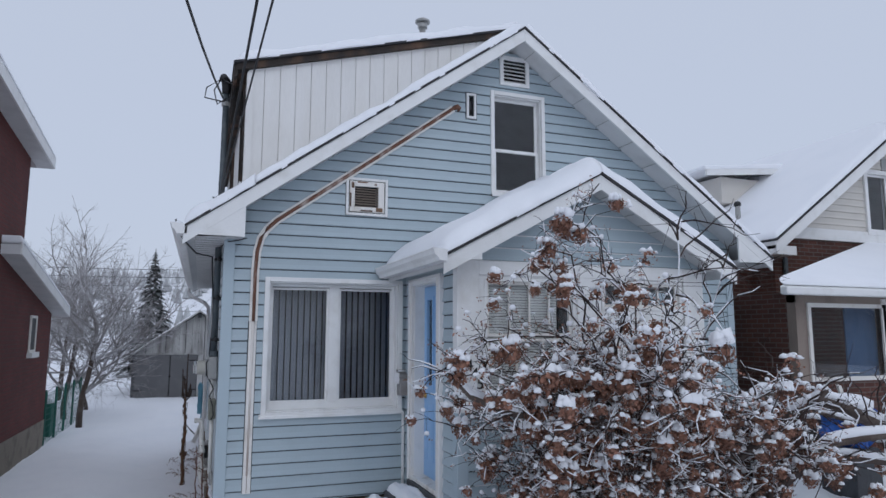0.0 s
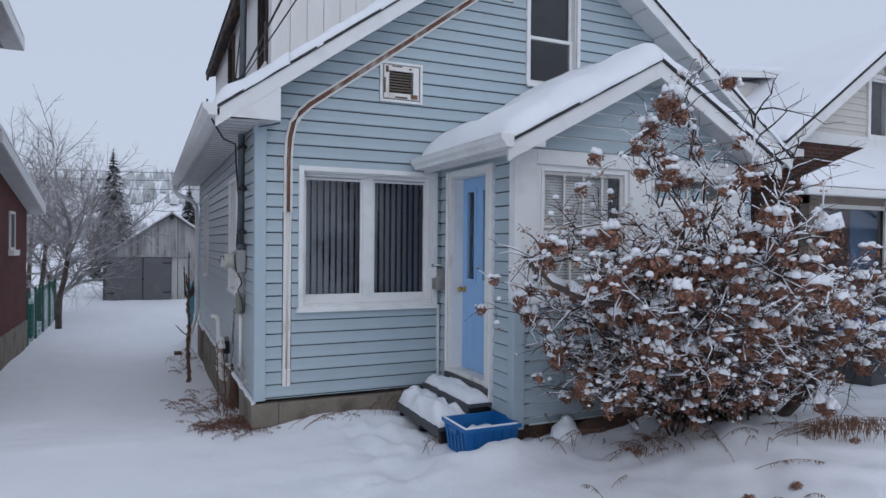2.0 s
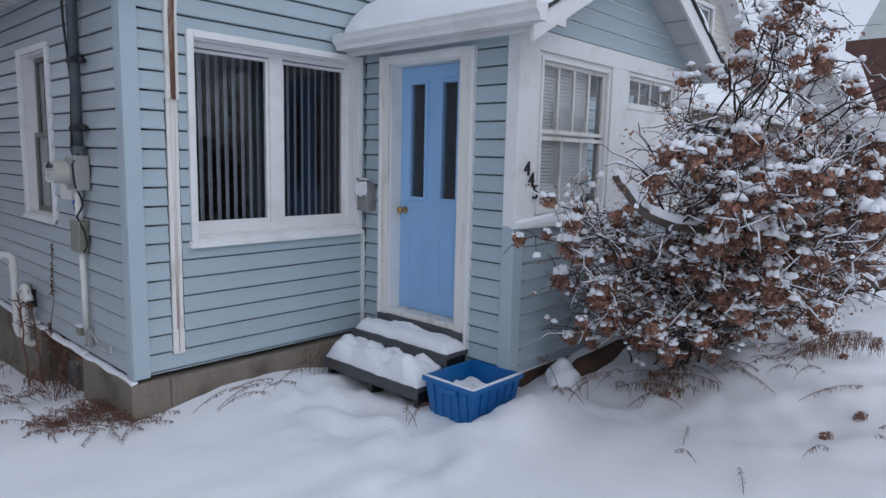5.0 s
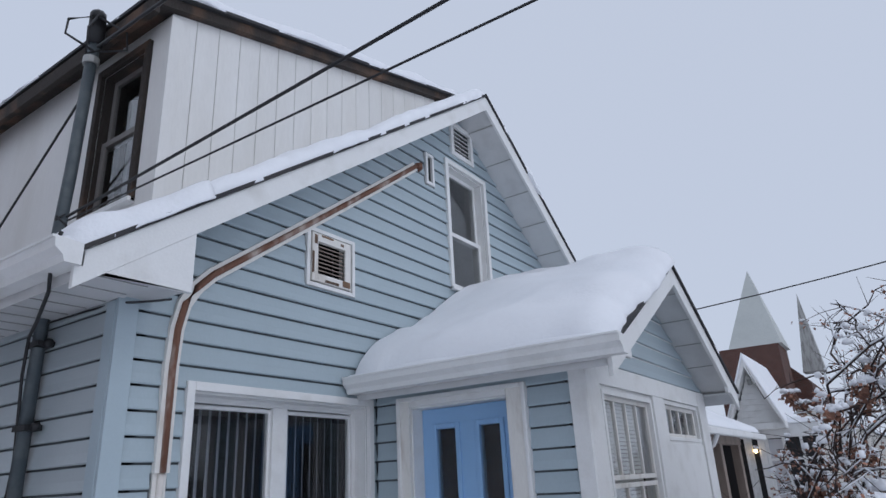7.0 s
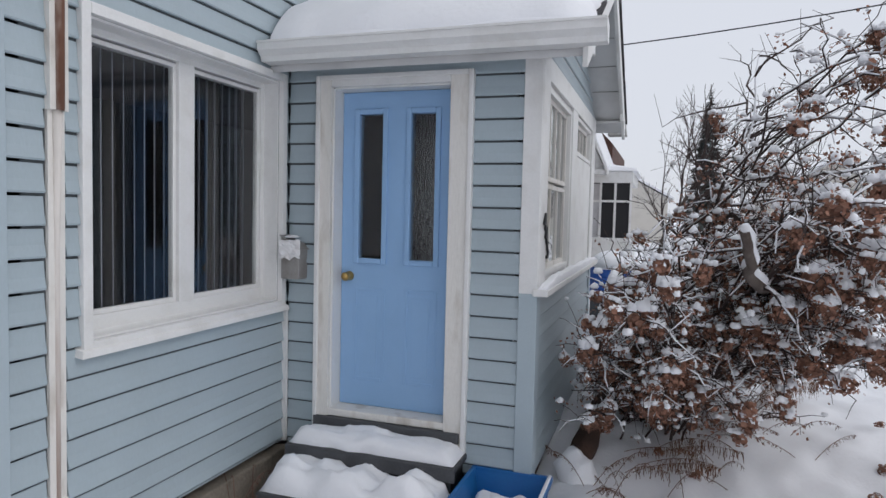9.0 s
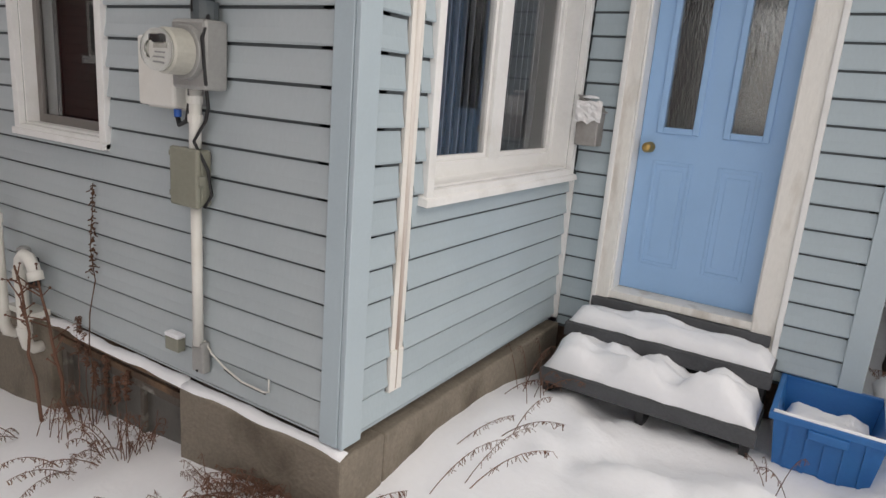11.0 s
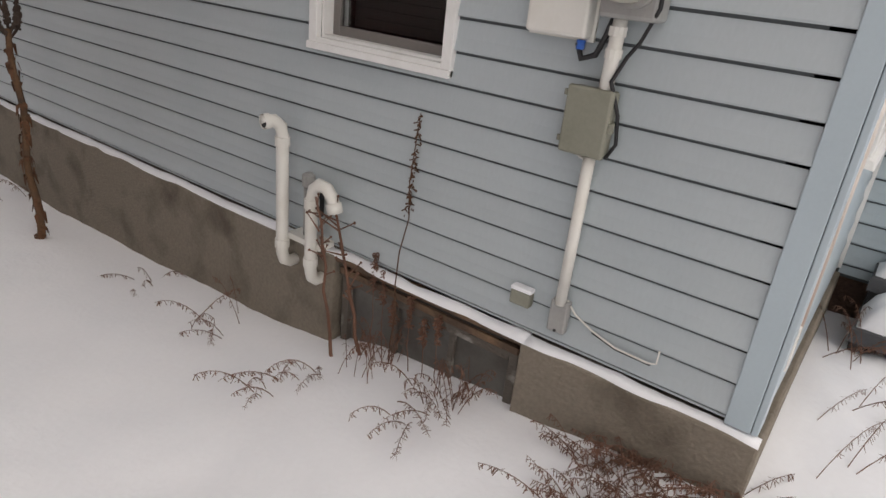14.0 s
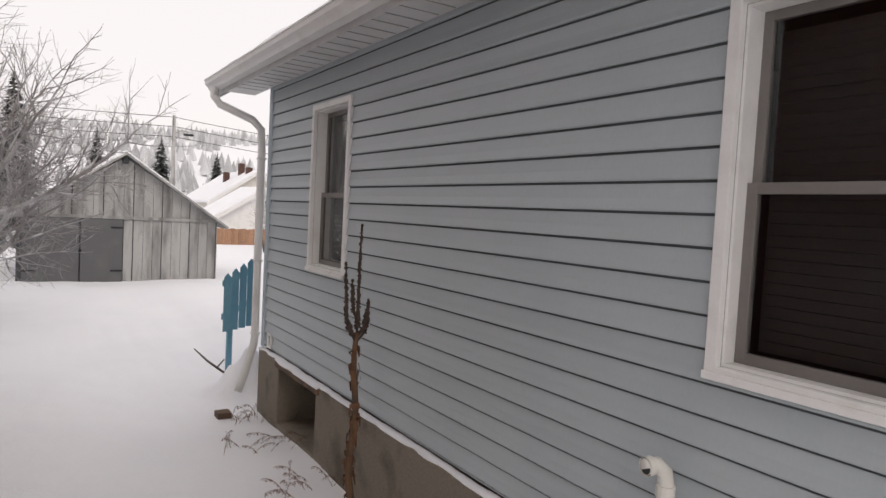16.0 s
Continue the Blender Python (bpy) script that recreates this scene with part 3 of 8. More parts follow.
part("side_footing", Geo().box(-0.05, BWIN[1], -0.9, 0.22, L, 0.265), CONCRETE, fo, bevel=0.012)
part("recessed_footing", Geo().box(0.05, WELL[0], -0.9, 0.22, WELL[1] - 0.031, 0.14), CONCRETE, fo)
part("window_base", Geo().box(-0.05, BWIN[0], -0.9, 0.6, BWIN[1], -0.36), CONCRETE, fo, bevel=0.01)
# Black sheet stands in for the dark depth of the recess.
part("recess_shade_back", Geo().box(0.57, BWIN[0], -0.359, 0.6, BWIN[1], 0.265), BLACK, fo)
for y0, y1 in ((BWIN[0] - 0.05, BWIN[0]), (BWIN[1], BWIN[1] + 0.05)):
    part("window_cheek", Geo().box(0.221, y0, -0.9, 0.6, y1, 0.265), CONCRETE, fo)
part("front_footing", Geo().box(0.221, -0.045, -0.6, PX0, 0.2, 0.262), CONCRETE, fo, bevel=0.012)
part("rear_footing", Geo().box(0.22, L - 0.2, -0.9, W, L, 0.29), CONCRETE, fo)
part("far_footing", Geo().box(W - 0.2, 0.2, -0.9, W, L - 0.2, 0.29), CONCRETE, fo)
part("front_footing", Geo().box(PX1, 0.0, -0.6, W, 0.2, 0.262), CONCRETE, fo)
# Dark blocks stand in for the shadowed gap under the porch.
g = Geo()
g.box(PX0 + 0.02, PY + 0.03, -0.4, PX1 - 0.02, PY + 0.15, 0.235).box(PX0 + 0.02, PY + 0.15, -0.4, PX0 + 0.14, 0.0, 0.235)
part("porch_gap_fill", g, LOGANDGAP, fo, "dark fill in place of the shaded gap under the porch")
# ledge of snow on the footing
def ledge(g, x_out, x_in, y0, y1, z, h):
    """A thin ridge of snow along y, as one loft."""
    n, k = int((y1 - y0) / 0.05) + 2, len(g.v)
    for y in np.linspace(y0, y1, n):
        t = h * (1 + 0.5 * noise.noise(Vector((x_out, y * 3, z))) + 0.3 * noise.noise(Vector((x_out, y * 11, z))))
        xo = x_out + 0.03 * max(noise.noise(Vector((2.0, y * 4.5, z))) + 0.15, 0)
        g.v += [(xo, y, z), (xo + 0.004, y, z + t * 0.7), (xo + 0.018, y, z + t), (x_in, y, z + t * 1.05)]
    g.f += [(k + 4 * i + s, k + 4 * i + s + 1, k + 4 * i + s + 5, k + 4 * i + s + 4) for i in range(n - 1) for s in range(3)]
    g.f += [(k, k + 3, k + 2, k + 1), (k + 4 * n - 4, k + 4 * n - 3, k + 4 * n - 2, k + 4 * n - 1)]
    return g


g = Geo()
ledge(g, -0.055, 0.0, -0.04, WELL[0] - 0.02, 0.262, 0.02)
ledge(g, -0.055, 0.0, WELL[1] + 0.1, BWIN[0] - 0.1, 0.262, 0.02)
ledge(g, -0.055, 0.0, BWIN[1] + 0.08, L, 0.262, 0.02)
solid("ledge_snow", g, SNOW, "thin line of snow along the foundation ledge", "snow", smooth=True)
# broken stretch of the footing, with boards and stone blocks
well = thing("cellar_window", (0.05, 1.45, 0.14), "old cellar window with peeling frame under rotten sill boards", "window")
part("sill_board", Geo().box(-0.035, WELL[0], 0.235, 0.05, WELL[1] + 0.12, 0.262), ROTTEN, well, bevel=0.004)
part("head_board", Geo().box(-0.012, WELL[0] + 0.02, 0.165, 0.05, WELL[1] - 0.04, 0.20), ROTTEN, well, bevel=0.004)
part("gap_board", Geo().box(0.0, WELL[0] + 0.1, 0.20, 0.05, WELL[1] - 0.1, 0.232), CHARRED, well, bevel=0.004)
part("frame", frame_rect(S, WELL[0] + 0.02, WELL[1] - 0.05, -0.40, 0.16, 0.045, 0.0, -0.05), PEELED, well, "grey frame with peeling white paint", bevel=0.004)
for u in (1.26, 1.60):
    part("mullion", slab(S, u, u + 0.03, -0.36, 0.115, -0.012, -0.05), PEELED, well, bevel=0.003)
for a, b in ((WELL[0] + 0.065, 1.26), (1.29, 1.60), (1.63, WELL[1] - 0.095)):
    part("boarded_pane", slab(S, a, b, -0.36, 0.115, -0.034, -0.05), DUSTPANE, well, "dusty grey cellar pane")
g = ledge(Geo(), -0.05, 0.0, WELL[0] - 0.02, WELL[1] + 0.1, 0.258, 0.03)
part("snow_strip", g, SNOW, well, "strip of snow on the board", smooth=True)
# basement window in its opening
bw = thing("basement_window", (0.15, 6.5, -0.42), "small recessed basement window under a rotten lintel", "window")
# Frame coloured dark to imitate shade in the deep opening.
part("frame", frame_rect(S, BWIN[0], BWIN[1], -0.36, 0.20, 0.05, -0.36, -0.42), DARKWOOD, bw)
part("mullion", slab(S, 6.46, 6.51, -0.31, 0.15, -0.36, -0.41), WORN, bw)
pane(S, BWIN[0] + 0.05, BWIN[1] - 0.05, -0.31, 0.15, -0.39, bw)
part("lintel", Geo().box(-0.07, BWIN[0] - 0.08, 0.20, 0.18, BWIN[1] + 0.06, 0.262), ROTTEN, bw, "dark rotten lintel board", bevel=0.006)
g = ledge(Geo(), -0.085, -0.005, BWIN[0] - 0.1, BWIN[1] + 0.08, 0.258, 0.03)
part("snow_strip", g, SNOW, bw, smooth=True)

# floors and ceiling inside
solid("floor", Geo().box(0.16, 0.16, 0.45, W - 0.16, L - 0.16, 0.5), DARKWOOD, "dark floor inside the house", "floor")
solid("porch_floor", Geo().box(PX0 + 0.16, PY + 0.12, 0.45, PX1 - 0.16, -0.01, 0.5), DARKWOOD, "dark floor inside the porch", "floor")
# Unseen ceiling and partition, in near-black, keep the rooms dark behind glass.
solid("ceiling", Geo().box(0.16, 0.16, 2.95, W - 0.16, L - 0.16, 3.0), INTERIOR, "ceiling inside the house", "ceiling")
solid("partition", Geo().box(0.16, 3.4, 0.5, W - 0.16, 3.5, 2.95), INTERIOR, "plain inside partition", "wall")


# ---- roofs ----
def roof_z(x):
    return 3.17 + (min(x, W - x) + 0.38) * PITCH


YF, YB = -0.37, 8.32
roof = Geo()
for s in (0, 1):
    xa, xb = ((-0.40, W / 2) if not s else (W + 0.40, W / 2))
    roof.hexa([(xa, YF + 0.03, roof_z(xa) - 0.15), (xb, YF + 0.03, roof_z(xb) - 0.15), (xb, YB - 0.03, roof_z(xb) - 0.15), (xa, YB - 0.03, roof_z(xa) - 0.15),
               (xa, YF + 0.03, roof_z(xa) - 0.02), (xb, YF + 0.03, roof_z(xb) - 0.02), (xb, YB - 0.03, roof_z(xb) - 0.02), (xa, YB - 0.03, roof_z(xa) - 0.02)])
roof_main = solid("roof_main", roof, SOFFIT, "white vented soffit and deck of the gable roof", "roof")
for s in (0, 1):
    xa, xb = ((-0.43, W / 2) if not s else (W + 0.43, W / 2))
    part("shingles", Geo().hexa([(xa, YF - 0.016, roof_z(xa) - 0.018), (xb, YF - 0.016, roof_z(xb) - 0.018), (xb, YB + 0.02, roof_z(xb) - 0.018), (xa, YB + 0.02, roof_z(xa) - 0.018),
                                 (xa, YF - 0.016, roof_z(xa) + 0.010), (xb, YF - 0.016, roof_z(xb) + 0.010), (xb, YB + 0.02, roof_z(xb) + 0.010), (xa, YB + 0.02, roof_z(xa) + 0.010)]), SHINGLE, roof_main, "dark shingle edge")
    for y0, y1 in ((YF, YF + 0.028), (YB - 0.028, YB)):
        part("rake_board", Geo().hexa([(xa, y0, roof_z(xa) - 0.18), (xb, y0, roof_z(xb) - 0.18), (xb, y1, roof_z(xb) - 0.18), (xa, y1, roof_z(xa) - 0.18),
                                       (xa, y0, roof_z(xa) - 0.02), (xb, y0, roof_z(xb) - 0.02), (xb, y1, roof_z(xb) - 0.02), (xa, y1, roof_z(xa) - 0.02)]), WHITE, roof_main, "white rake board", bevel=0.003)
    # closed eave box with soffit
    x_in, x_out = (0.165, -0.39) if not s else (W - 0.165, W + 0.39)
    bx = Geo().prism([(x_out, 3.055), (x_in, 3.055), (x_in, roof_z(x_in) - 0.15), (x_out, roof_z(x_out) - 0.12)], YF + 0.004, YF + 0.032, lambda p, q, d: (p, d, q))
    part("eave_box", bx, WHITE, roof_main, "white boxed eave return", bevel=0.003)
    part("eave_soffit", Geo().box(min(x_out, x_in), YF + 0.032, 3.065, max(x_out, x_in if 0 else (0.0 if not s else W)), YB - 0.03, 3.08), SOFFIT, roof_main, "perforated white soffit")
    part("eave_return", Geo().box(min(x_in, 0 if not s else W), YF + 0.032, 3.075, max(x_in, 0 if not s else W), -0.0, 3.09), SOFFIT, roof_main)
    part("fascia", Geo().box(*((-0.415, YF, 3.06, -0.39, YB, 3.16) if not s else (W + 0.39, YF, 3.06, W + 0.415, YB, 3.16))), WHITE, roof_main, bevel=0.003)
# ribs of the eave soffit along the driveway
rib = Geo().box(-0.388, 0, 3.0605, -0.03, 0.008, 3.066).mesh("soffit_rib", GALV)
for i in range(44):
    part("soffit_rib", rib, GALV, roof_main).location = (0, YF + 0.08 + i * 0.19, 0)
# soffit seams under the front overhang
for i in range(8):
    for s in (0, 1):
        x = 0.75 + i * 0.36
        x = W - x if s else x
        zz = roof_z(x) - 0.153
        part("soffit_seam", Geo().box(x - 0.004, YF + 0.04, zz - 0.004, x + 0.004, -0.02, zz + 0.002), GALV, roof_main)


def gutter(name, x0, y0, y1, z, side, label):
    """A K-shaped trough along y; side -1 opens away to -x."""
    t = thing(name, (x0, y0, z), label, "gutter")
    sec = [(0.0, 0.10), (0.0, 0.0), (0.075, 0.0), (0.085, 0.03), (0.12, 0.06), (0.125, 0.10), (0.135, 0.10), (0.135, 0.112), (0.115, 0.112), (0.112, 0.066), (0.078, 0.036), (0.07, 0.01), (0.008, 0.01), (0.008, 0.10)]
    part("trough", Geo().prism(sec, y0, y1, lambda p, q, d: (x0 + side * p, d, z + q)), WHITE, t)
    for y in (y0, y1):
        part("end_cap", Geo().prism([(0, 0.10), (0, 0), (0.075, 0), (0.085, 0.03), (0.12, 0.06), (0.125, 0.11)], y - 0.003, y + 0.003, lambda p, q, d: (x0 + side * p, d, z + q)), WHITE, t)
    return t


gut = gutter("eave_gutter", -0.416, YF - 0.03, YB + 0.03, 3.055, -1, "white metal eave gutter packed with snow")
part("snow_fill", Geo().tube([(-0.475, y, 3.145 + 0.012 * math.sin(y * 5)) for y in np.linspace(YF, YB, 60)], 0.055, 7), SNOW, gut, smooth=True)
# rear downspout
ds = thing("downspout", (-0.08, 7.75, -0.3), "white downspout at the rear house corner", "downspout")
part("pipe", Geo().tube([(-0.49, 8.12, 3.07), (-0.49, 8.12, 2.97), (-0.44, 8.05, 2.88), (-0.15, 7.80, 2.72), (-0.075, 7.735, 2.62), (-0.065, 7.73, 2.4), (-0.065, 7.73, 0.40), (-0.075, 7.73, 0.28), (-0.17, 7.69, 0.0), (-0.25, 7.65, -0.2)], 0.042, 10), WHITE, ds, smooth=True)
for z in (2.3, 1.2, 0.4):
    part("strap", Geo().box(-0.108, 7.685, z, -0.02, 7.775, z + 0.02), WHITE, ds)

blanket("roof_snow", (-0.45, YF - 0.014, roof_z(-0.45)), (-0.45, YB, roof_z(-0.45)), (0.25, YB, roof_z(0.25)), (0.25, YF - 0.014, roof_z(0.25)), 0.14, "thick snow on the low edge of the roof", nu=120, nv=24, round_edges=(1, 1, 0, 1), edge=0.15, seed=2)
blanket("roof_snow", (0.24, YF - 0.014, roof_z(0.24)), (0.24, 0.12, roof_z(0.24)), (W / 2, 0.12, roof_z(W / 2)), (W / 2, YF - 0.014, roof_z(W / 2)), 0.13, "snow strip on the roof in front of the dormer", nu=24, nv=90, round_edges=(0, 0, 1, 1), edge=0.12, seed=5)
blanket("roof_snow", (W + 0.45, YB, roof_z(W + 0.45)), (W + 0.45, YF - 0.014, roof_z(W + 0.45)), (W / 2, YF - 0.014, roof_z(W / 2)), (W / 2, YB, roof_z(W / 2)), 0.15, "snow on the far slope of the roof", nu=60, nv=40, round_edges=(1, 1, 1, 1), edge=0.12, seed=8)

# shed dormer
DY0, DY1, DX = 0.08, 6.25, 0.16


def dormer_z(x):
    return 5.10 + 0.283 * (x - DX)


DW1, DW2 = (0.32, 0.84, 3.80, 4.86), (3.30, 3.85, 3.90, 4.86)


def DS(u, n, z):
    return (DX - n, u, z)


dormer_side = wall("wall_dormer_side", DS, full(DY0, DY1), roof_z(DX) - 0.05, 5.06, [DW1, DW2], DORMER, "off-white dormer side wall", thick=0.12)
g = Geo()
n_panel = 17
dormer_front = solid("wall_dormer_front", Geo().prism([(DX, roof_z(DX) - 0.1), (3.3, roof_z(3.3) - 0.1), (3.3, dormer_z(3.3) - 0.06), (DX, dormer_z(DX) - 0.06)], DY0 + 0.02, DY0 + 0.12, lambda p, q, d: (p, d, q)), DORMER, "off-white dormer end wall of vertical panels", "wall")
for i in range(n_panel):
    xa = DX + i * 0.175 + 0.002
    xb = xa + 0.171
    part("panel", Geo().prism([(xa, roof_z(xa) - 0.05), (xb, roof_z(xb) - 0.05), (xb, dormer_z(xb) - 0.07), (xa, dormer_z(xa) - 0.07)], DY0 - 0.004, DY0 + 0.02, lambda p, q, d: (p, d, q)), DORMER, dormer_front, bevel=0.005)
xa, xb = DX - 0.14, W / 2 + 0.1
dz = dormer_z
dr = solid("roof_dormer", Geo().hexa([(xa, DY0 - 0.06, dz(xa) - 0.07), (xb, DY0 - 0.06, dz(xb) - 0.07), (xb, DY1 + 0.15, dz(xb) - 0.07), (xa, DY1 + 0.15, dz(xa) - 0.07),
                                      (xa, DY0 - 0.06, dz(xa)), (xb, DY0 - 0.06, dz(xb)), (xb, DY1 + 0.15, dz(xb)), (xa, DY1 + 0.15, dz(xa))]), CHARRED, "blackened rotten edge boards of the dormer roof", "roof")
part("shingle_edge", Geo().hexa([(xa - 0.03, DY0 - 0.09, dz(xa)), (xb, DY0 - 0.09, dz(xb)), (xb, DY1 + 0.18, dz(xb)), (xa - 0.03, DY1 + 0.18, dz(xa)),
                                 (xa - 0.03, DY0 - 0.09, dz(xa) + 0.025), (xb, DY0 - 0.09, dz(xb) + 0.025), (xb, DY1 + 0.18, dz(xb) + 0.025), (xa - 0.03, DY1 + 0.18, dz(xa) + 0.025)]), SHINGLE, dr)
part("fascia", Geo().box(xa - 0.02, DY0 - 0.05, dz(xa) - 0.13, xa + 0.02, DY1 + 0.14, dz(xa) - 0.01), CHARRED, dr, bevel=0.005)
blanket("roof_snow", (xa - 0.03, DY0 - 0.09, dz(xa) + 0.02), (xa - 0.03, DY1 + 0.15, dz(xa) + 0.02), (xb, DY1 + 0.15, dz(xb) + 0.02), (xb, DY0 - 0.09, dz(xb) + 0.02), 0.12, "snow on the dormer roof", nu=70, nv=40, round_edges=(1, 1, 0, 1), edge=0.1, seed=11)
part("corner_trim", Geo().box(DX - 0.016, DY0 - 0.018, roof_z(DX) - 0.05, DX + 0.06, DY0 - 0.0085, 5.0), DORMER, dormer_side)
part("corner_trim", Geo().box(DX - 0.0155, DY0 - 0.0075, roof_z(DX) - 0.05, DX - 0.002, DY0 + 0.17, 5.0), DORMER, dormer_side)

# porch roof
PRX, PYF = 3.425, -1.94


def porch_z(x):
    return 2.78 + (min(x - 1.80, 2 * PRX - 1.80 - x)) * 0.537


pr = Geo()
for s in (0, 1):
    xa = 1.80 if not s else 2 * PRX - 1.80
    pr.hexa([(xa, PYF + 0.03, porch_z(xa) - 0.12), (PRX, PYF + 0.03, porch_z(PRX) - 0.12), (PRX, -0.02, porch_z(PRX) - 0.12), (xa, -0.02, porch_z(xa) - 0.12),
             (xa, PYF + 0.03, porch_z(xa) - 0.02), (PRX, PYF + 0.03, porch_z(PRX) - 0.02), (PRX, -0.02, porch_z(PRX) - 0.02), (xa, -0.02, porch_z(xa) - 0.02)])
roof_porch = solid("roof_porch", pr, SOFFIT, "white soffit and deck of the porch roof", "roof")
for s in (0, 1):
    xa = 1.77 if not s else 2 * PRX - 1.77
    part("rake_board", Geo().hexa([(xa, PYF, porch_z(xa) - 0.17), (PRX, PYF, porch_z(PRX) - 0.17), (PRX, PYF + 0.028, porch_z(PRX) - 0.17), (xa, PYF + 0.028, porch_z(xa) - 0.17),
                                   (xa, PYF, porch_z(xa) - 0.02), (PRX, PYF, porch_z(PRX) - 0.02), (PRX, PYF + 0.028, porch_z(PRX) - 0.02), (xa, PYF + 0.028, porch_z(xa) - 0.02)]), WHITE, roof_porch, "white porch rake board", bevel=0.003)
    part("shingles", Geo().hexa([(xa, PYF - 0.018, porch_z(xa) - 0.018), (PRX, PYF - 0.018, porch_z(PRX) - 0.018), (PRX, -0.02, porch_z(PRX) - 0.018), (xa, -0.02, porch_z(xa) - 0.018),
                                 (xa, PYF - 0.018, porch_z(xa) + 0.010), (PRX, PYF - 0.018, porch_z(PRX) + 0.010), (PRX, -0.02, porch_z(PRX) + 0.010), (xa, -0.02, porch_z(xa) + 0.010)]), SHINGLE, roof_porch, "dark shingle edge")
    xi = PX0 if not s else PX1
    part("eave_soffit", Geo().box(min(xa, xi), PYF + 0.03, 2.735, max(xa, xi), -0.02, 2.75), SOFFIT, roof_porch)
    part("eave_box", Geo().prism([(xa, 2.735), (xi + (0.12 if not s else -0.12), 2.735), (xi + (0.12 if not s else -0.12), porch_z(xi + (0.12 if not s else -0.12)) - 0.12), (xa, porch_z(xa) - 0.06)], PYF + 0.004, PYF + 0.03, lambda p, q, d: (p, d, q)), WHITE, roof_porch, "white boxed porch eave")
    part("fascia", Geo().box(*((1.765, PYF, 2.70, 1.79, -0.02, 2.79) if not s else (2 * PRX - 1.79, PYF, 2.70, 2 * PRX - 1.765, -0.02, 2.79))), WHITE, roof_porch)
    for i in range(4):
        x = (PX0 + 0.35 + i * 0.3) if not s else (PX1 - 0.35 - i * 0.3)
        zz = porch_z(x) - 0.123
        part("soffit_seam", Geo().box(x - 0.004, PYF + 0.04, zz - 0.004, x + 0.004, PY - 0.02, zz + 0.002), GALV, roof_porch)
gp = gutter("porch_gutter", 1.764, PYF - 0.10, -0.03, 2.70, -1, "white dented porch gutter over the door")
part("snow_fill", Geo().tube([(1.705, y, 2.79 + 0.01 * math.sin(y * 7)) for y in np.linspace(PYF - 0.06, -0.05, 24)], 0.052, 7), SNOW, gp, smooth=True)
blanket("roof_snow", (1.74, -0.03, porch_z(1.74)), (1.75, PYF - 0.006, porch_z(1.75)), (PRX, PYF - 0.006, porch_z(PRX)), (PRX, -0.03, porch_z(PRX)), 0.215, "deep rounded snow on the porch roof", nu=60, nv=50, round_edges=(1, 1, 0, 0), edge=0.34, seed=21)
blanket("roof_snow", (2 * PRX - 1.74, PYF - 0.006, porch_z(1.74)), (2 * PRX - 1.74, -0.03, porch_z(1.74)), (PRX, -0.03, porch_z(PRX)), (PRX, PYF - 0.006, porch_z(PRX)), 0.20, "deep snow on the far side of the porch roof", nu=50, nv=40, round_edges=(1, 0, 0, 1), edge=0.3, seed=22)


# ---- windows and vents of the house ----
def trim(parent, put, h, w=0.05, n=0.034, material=None, name="trim"):
    return part(name, frame_rect(put, *grown(h, w), w, n, 0.0), material or WHITE, parent, bevel=0.004)


def liner(parent, put, h, depth, material=None):
    return part("reveal", frame_rect(put, *h, 0.012, 0.0, -depth), material or WHITE, parent)


def hung_window(name, put, h, label, depth=0.08, sash=None, rail=None, blind=None, casing=None):
    """A double-hung window: trim, reveal, an upper sash and a lower sash set one behind the other."""
    a, b, lo, hi = h
    mid = rail or (lo + hi) / 2
    t = thing(name, put((a + b) / 2, 0, lo), label, "window", kind="structure")
    trim(t, put, h, material=casing)
    liner(t, put, h, 0.158, casing)
    part("sill", slab(put, a - 0.05, b + 0.05, lo - 0.052, lo - 0.02, 0.05, 0.0), WHITE, t, bevel=0.004)
    m = sash or WHITE
    up = part("upper_sash", frame_rect(put, a + 0.012, b - 0.012, mid - 0.02, hi - 0.012, 0.038, -depth - 0.03, -depth - 0.06), m, t, bevel=0.002)
    low = part("lower_sash", frame_rect(put, a + 0.012, b - 0.012, lo + 0.012, mid + 0.02, 0.042, -depth, -depth - 0.03), m, t, bevel=0.002)
    pane(put, a + 0.05, b - 0.05, mid + 0.018, hi - 0.05, -depth - 0.045, up)
    pane(put, a + 0.054, b - 0.054, lo + 0.054, mid - 0.022, -depth - 0.015, low)
    if blind:
        bl = thing("window_blind", put((a + b) / 2, -0.2, hi), "dark horizontal blind behind the glass", "blind")
        n = int((hi - lo - 0.1) / 0.045)
        first = slab(put, a + 0.03, b - 0.03, lo + 0.05, lo + 0.0935, -0.185, -0.189).mesh("slat", blind)
        for i in range(n):
            ob = part("slat", first, blind, bl)
            ob.location = (0, 0, i * 0.045)
    return t


# large front window with vertical blinds
t = thing("window_1", F(1.19, 0, 1.2), "white two-pane front window with deep reveal", "window", kind="structure")
trim(t, F, WIN)
liner(t, F, WIN, 0.158)
part("sill", Geo().hexa([F(0.39, 0.055, 1.17), F(1.99, 0.055, 1.17), F(1.99, -0.12, 1.19), F(0.39, -0.12, 1.19), F(0.40, 0.05, 1.20), F(1.98, 0.05, 1.20), F(1.98, -0.12, 1.26), F(0.40, -0.12, 1.26)]), WHITE, t, bevel=0.004)
part("frame", frame_rect(F, WIN[0], WIN[1], WIN[2], WIN[3], 0.045, -0.10, -0.155, 0.085), WHITE, t, bevel=0.003)
part("mullion", slab(F, 1.135, 1.255, WIN[2] + 0.08, WIN[3] - 0.04, -0.095, -0.155), WHITE, t, bevel=0.004)
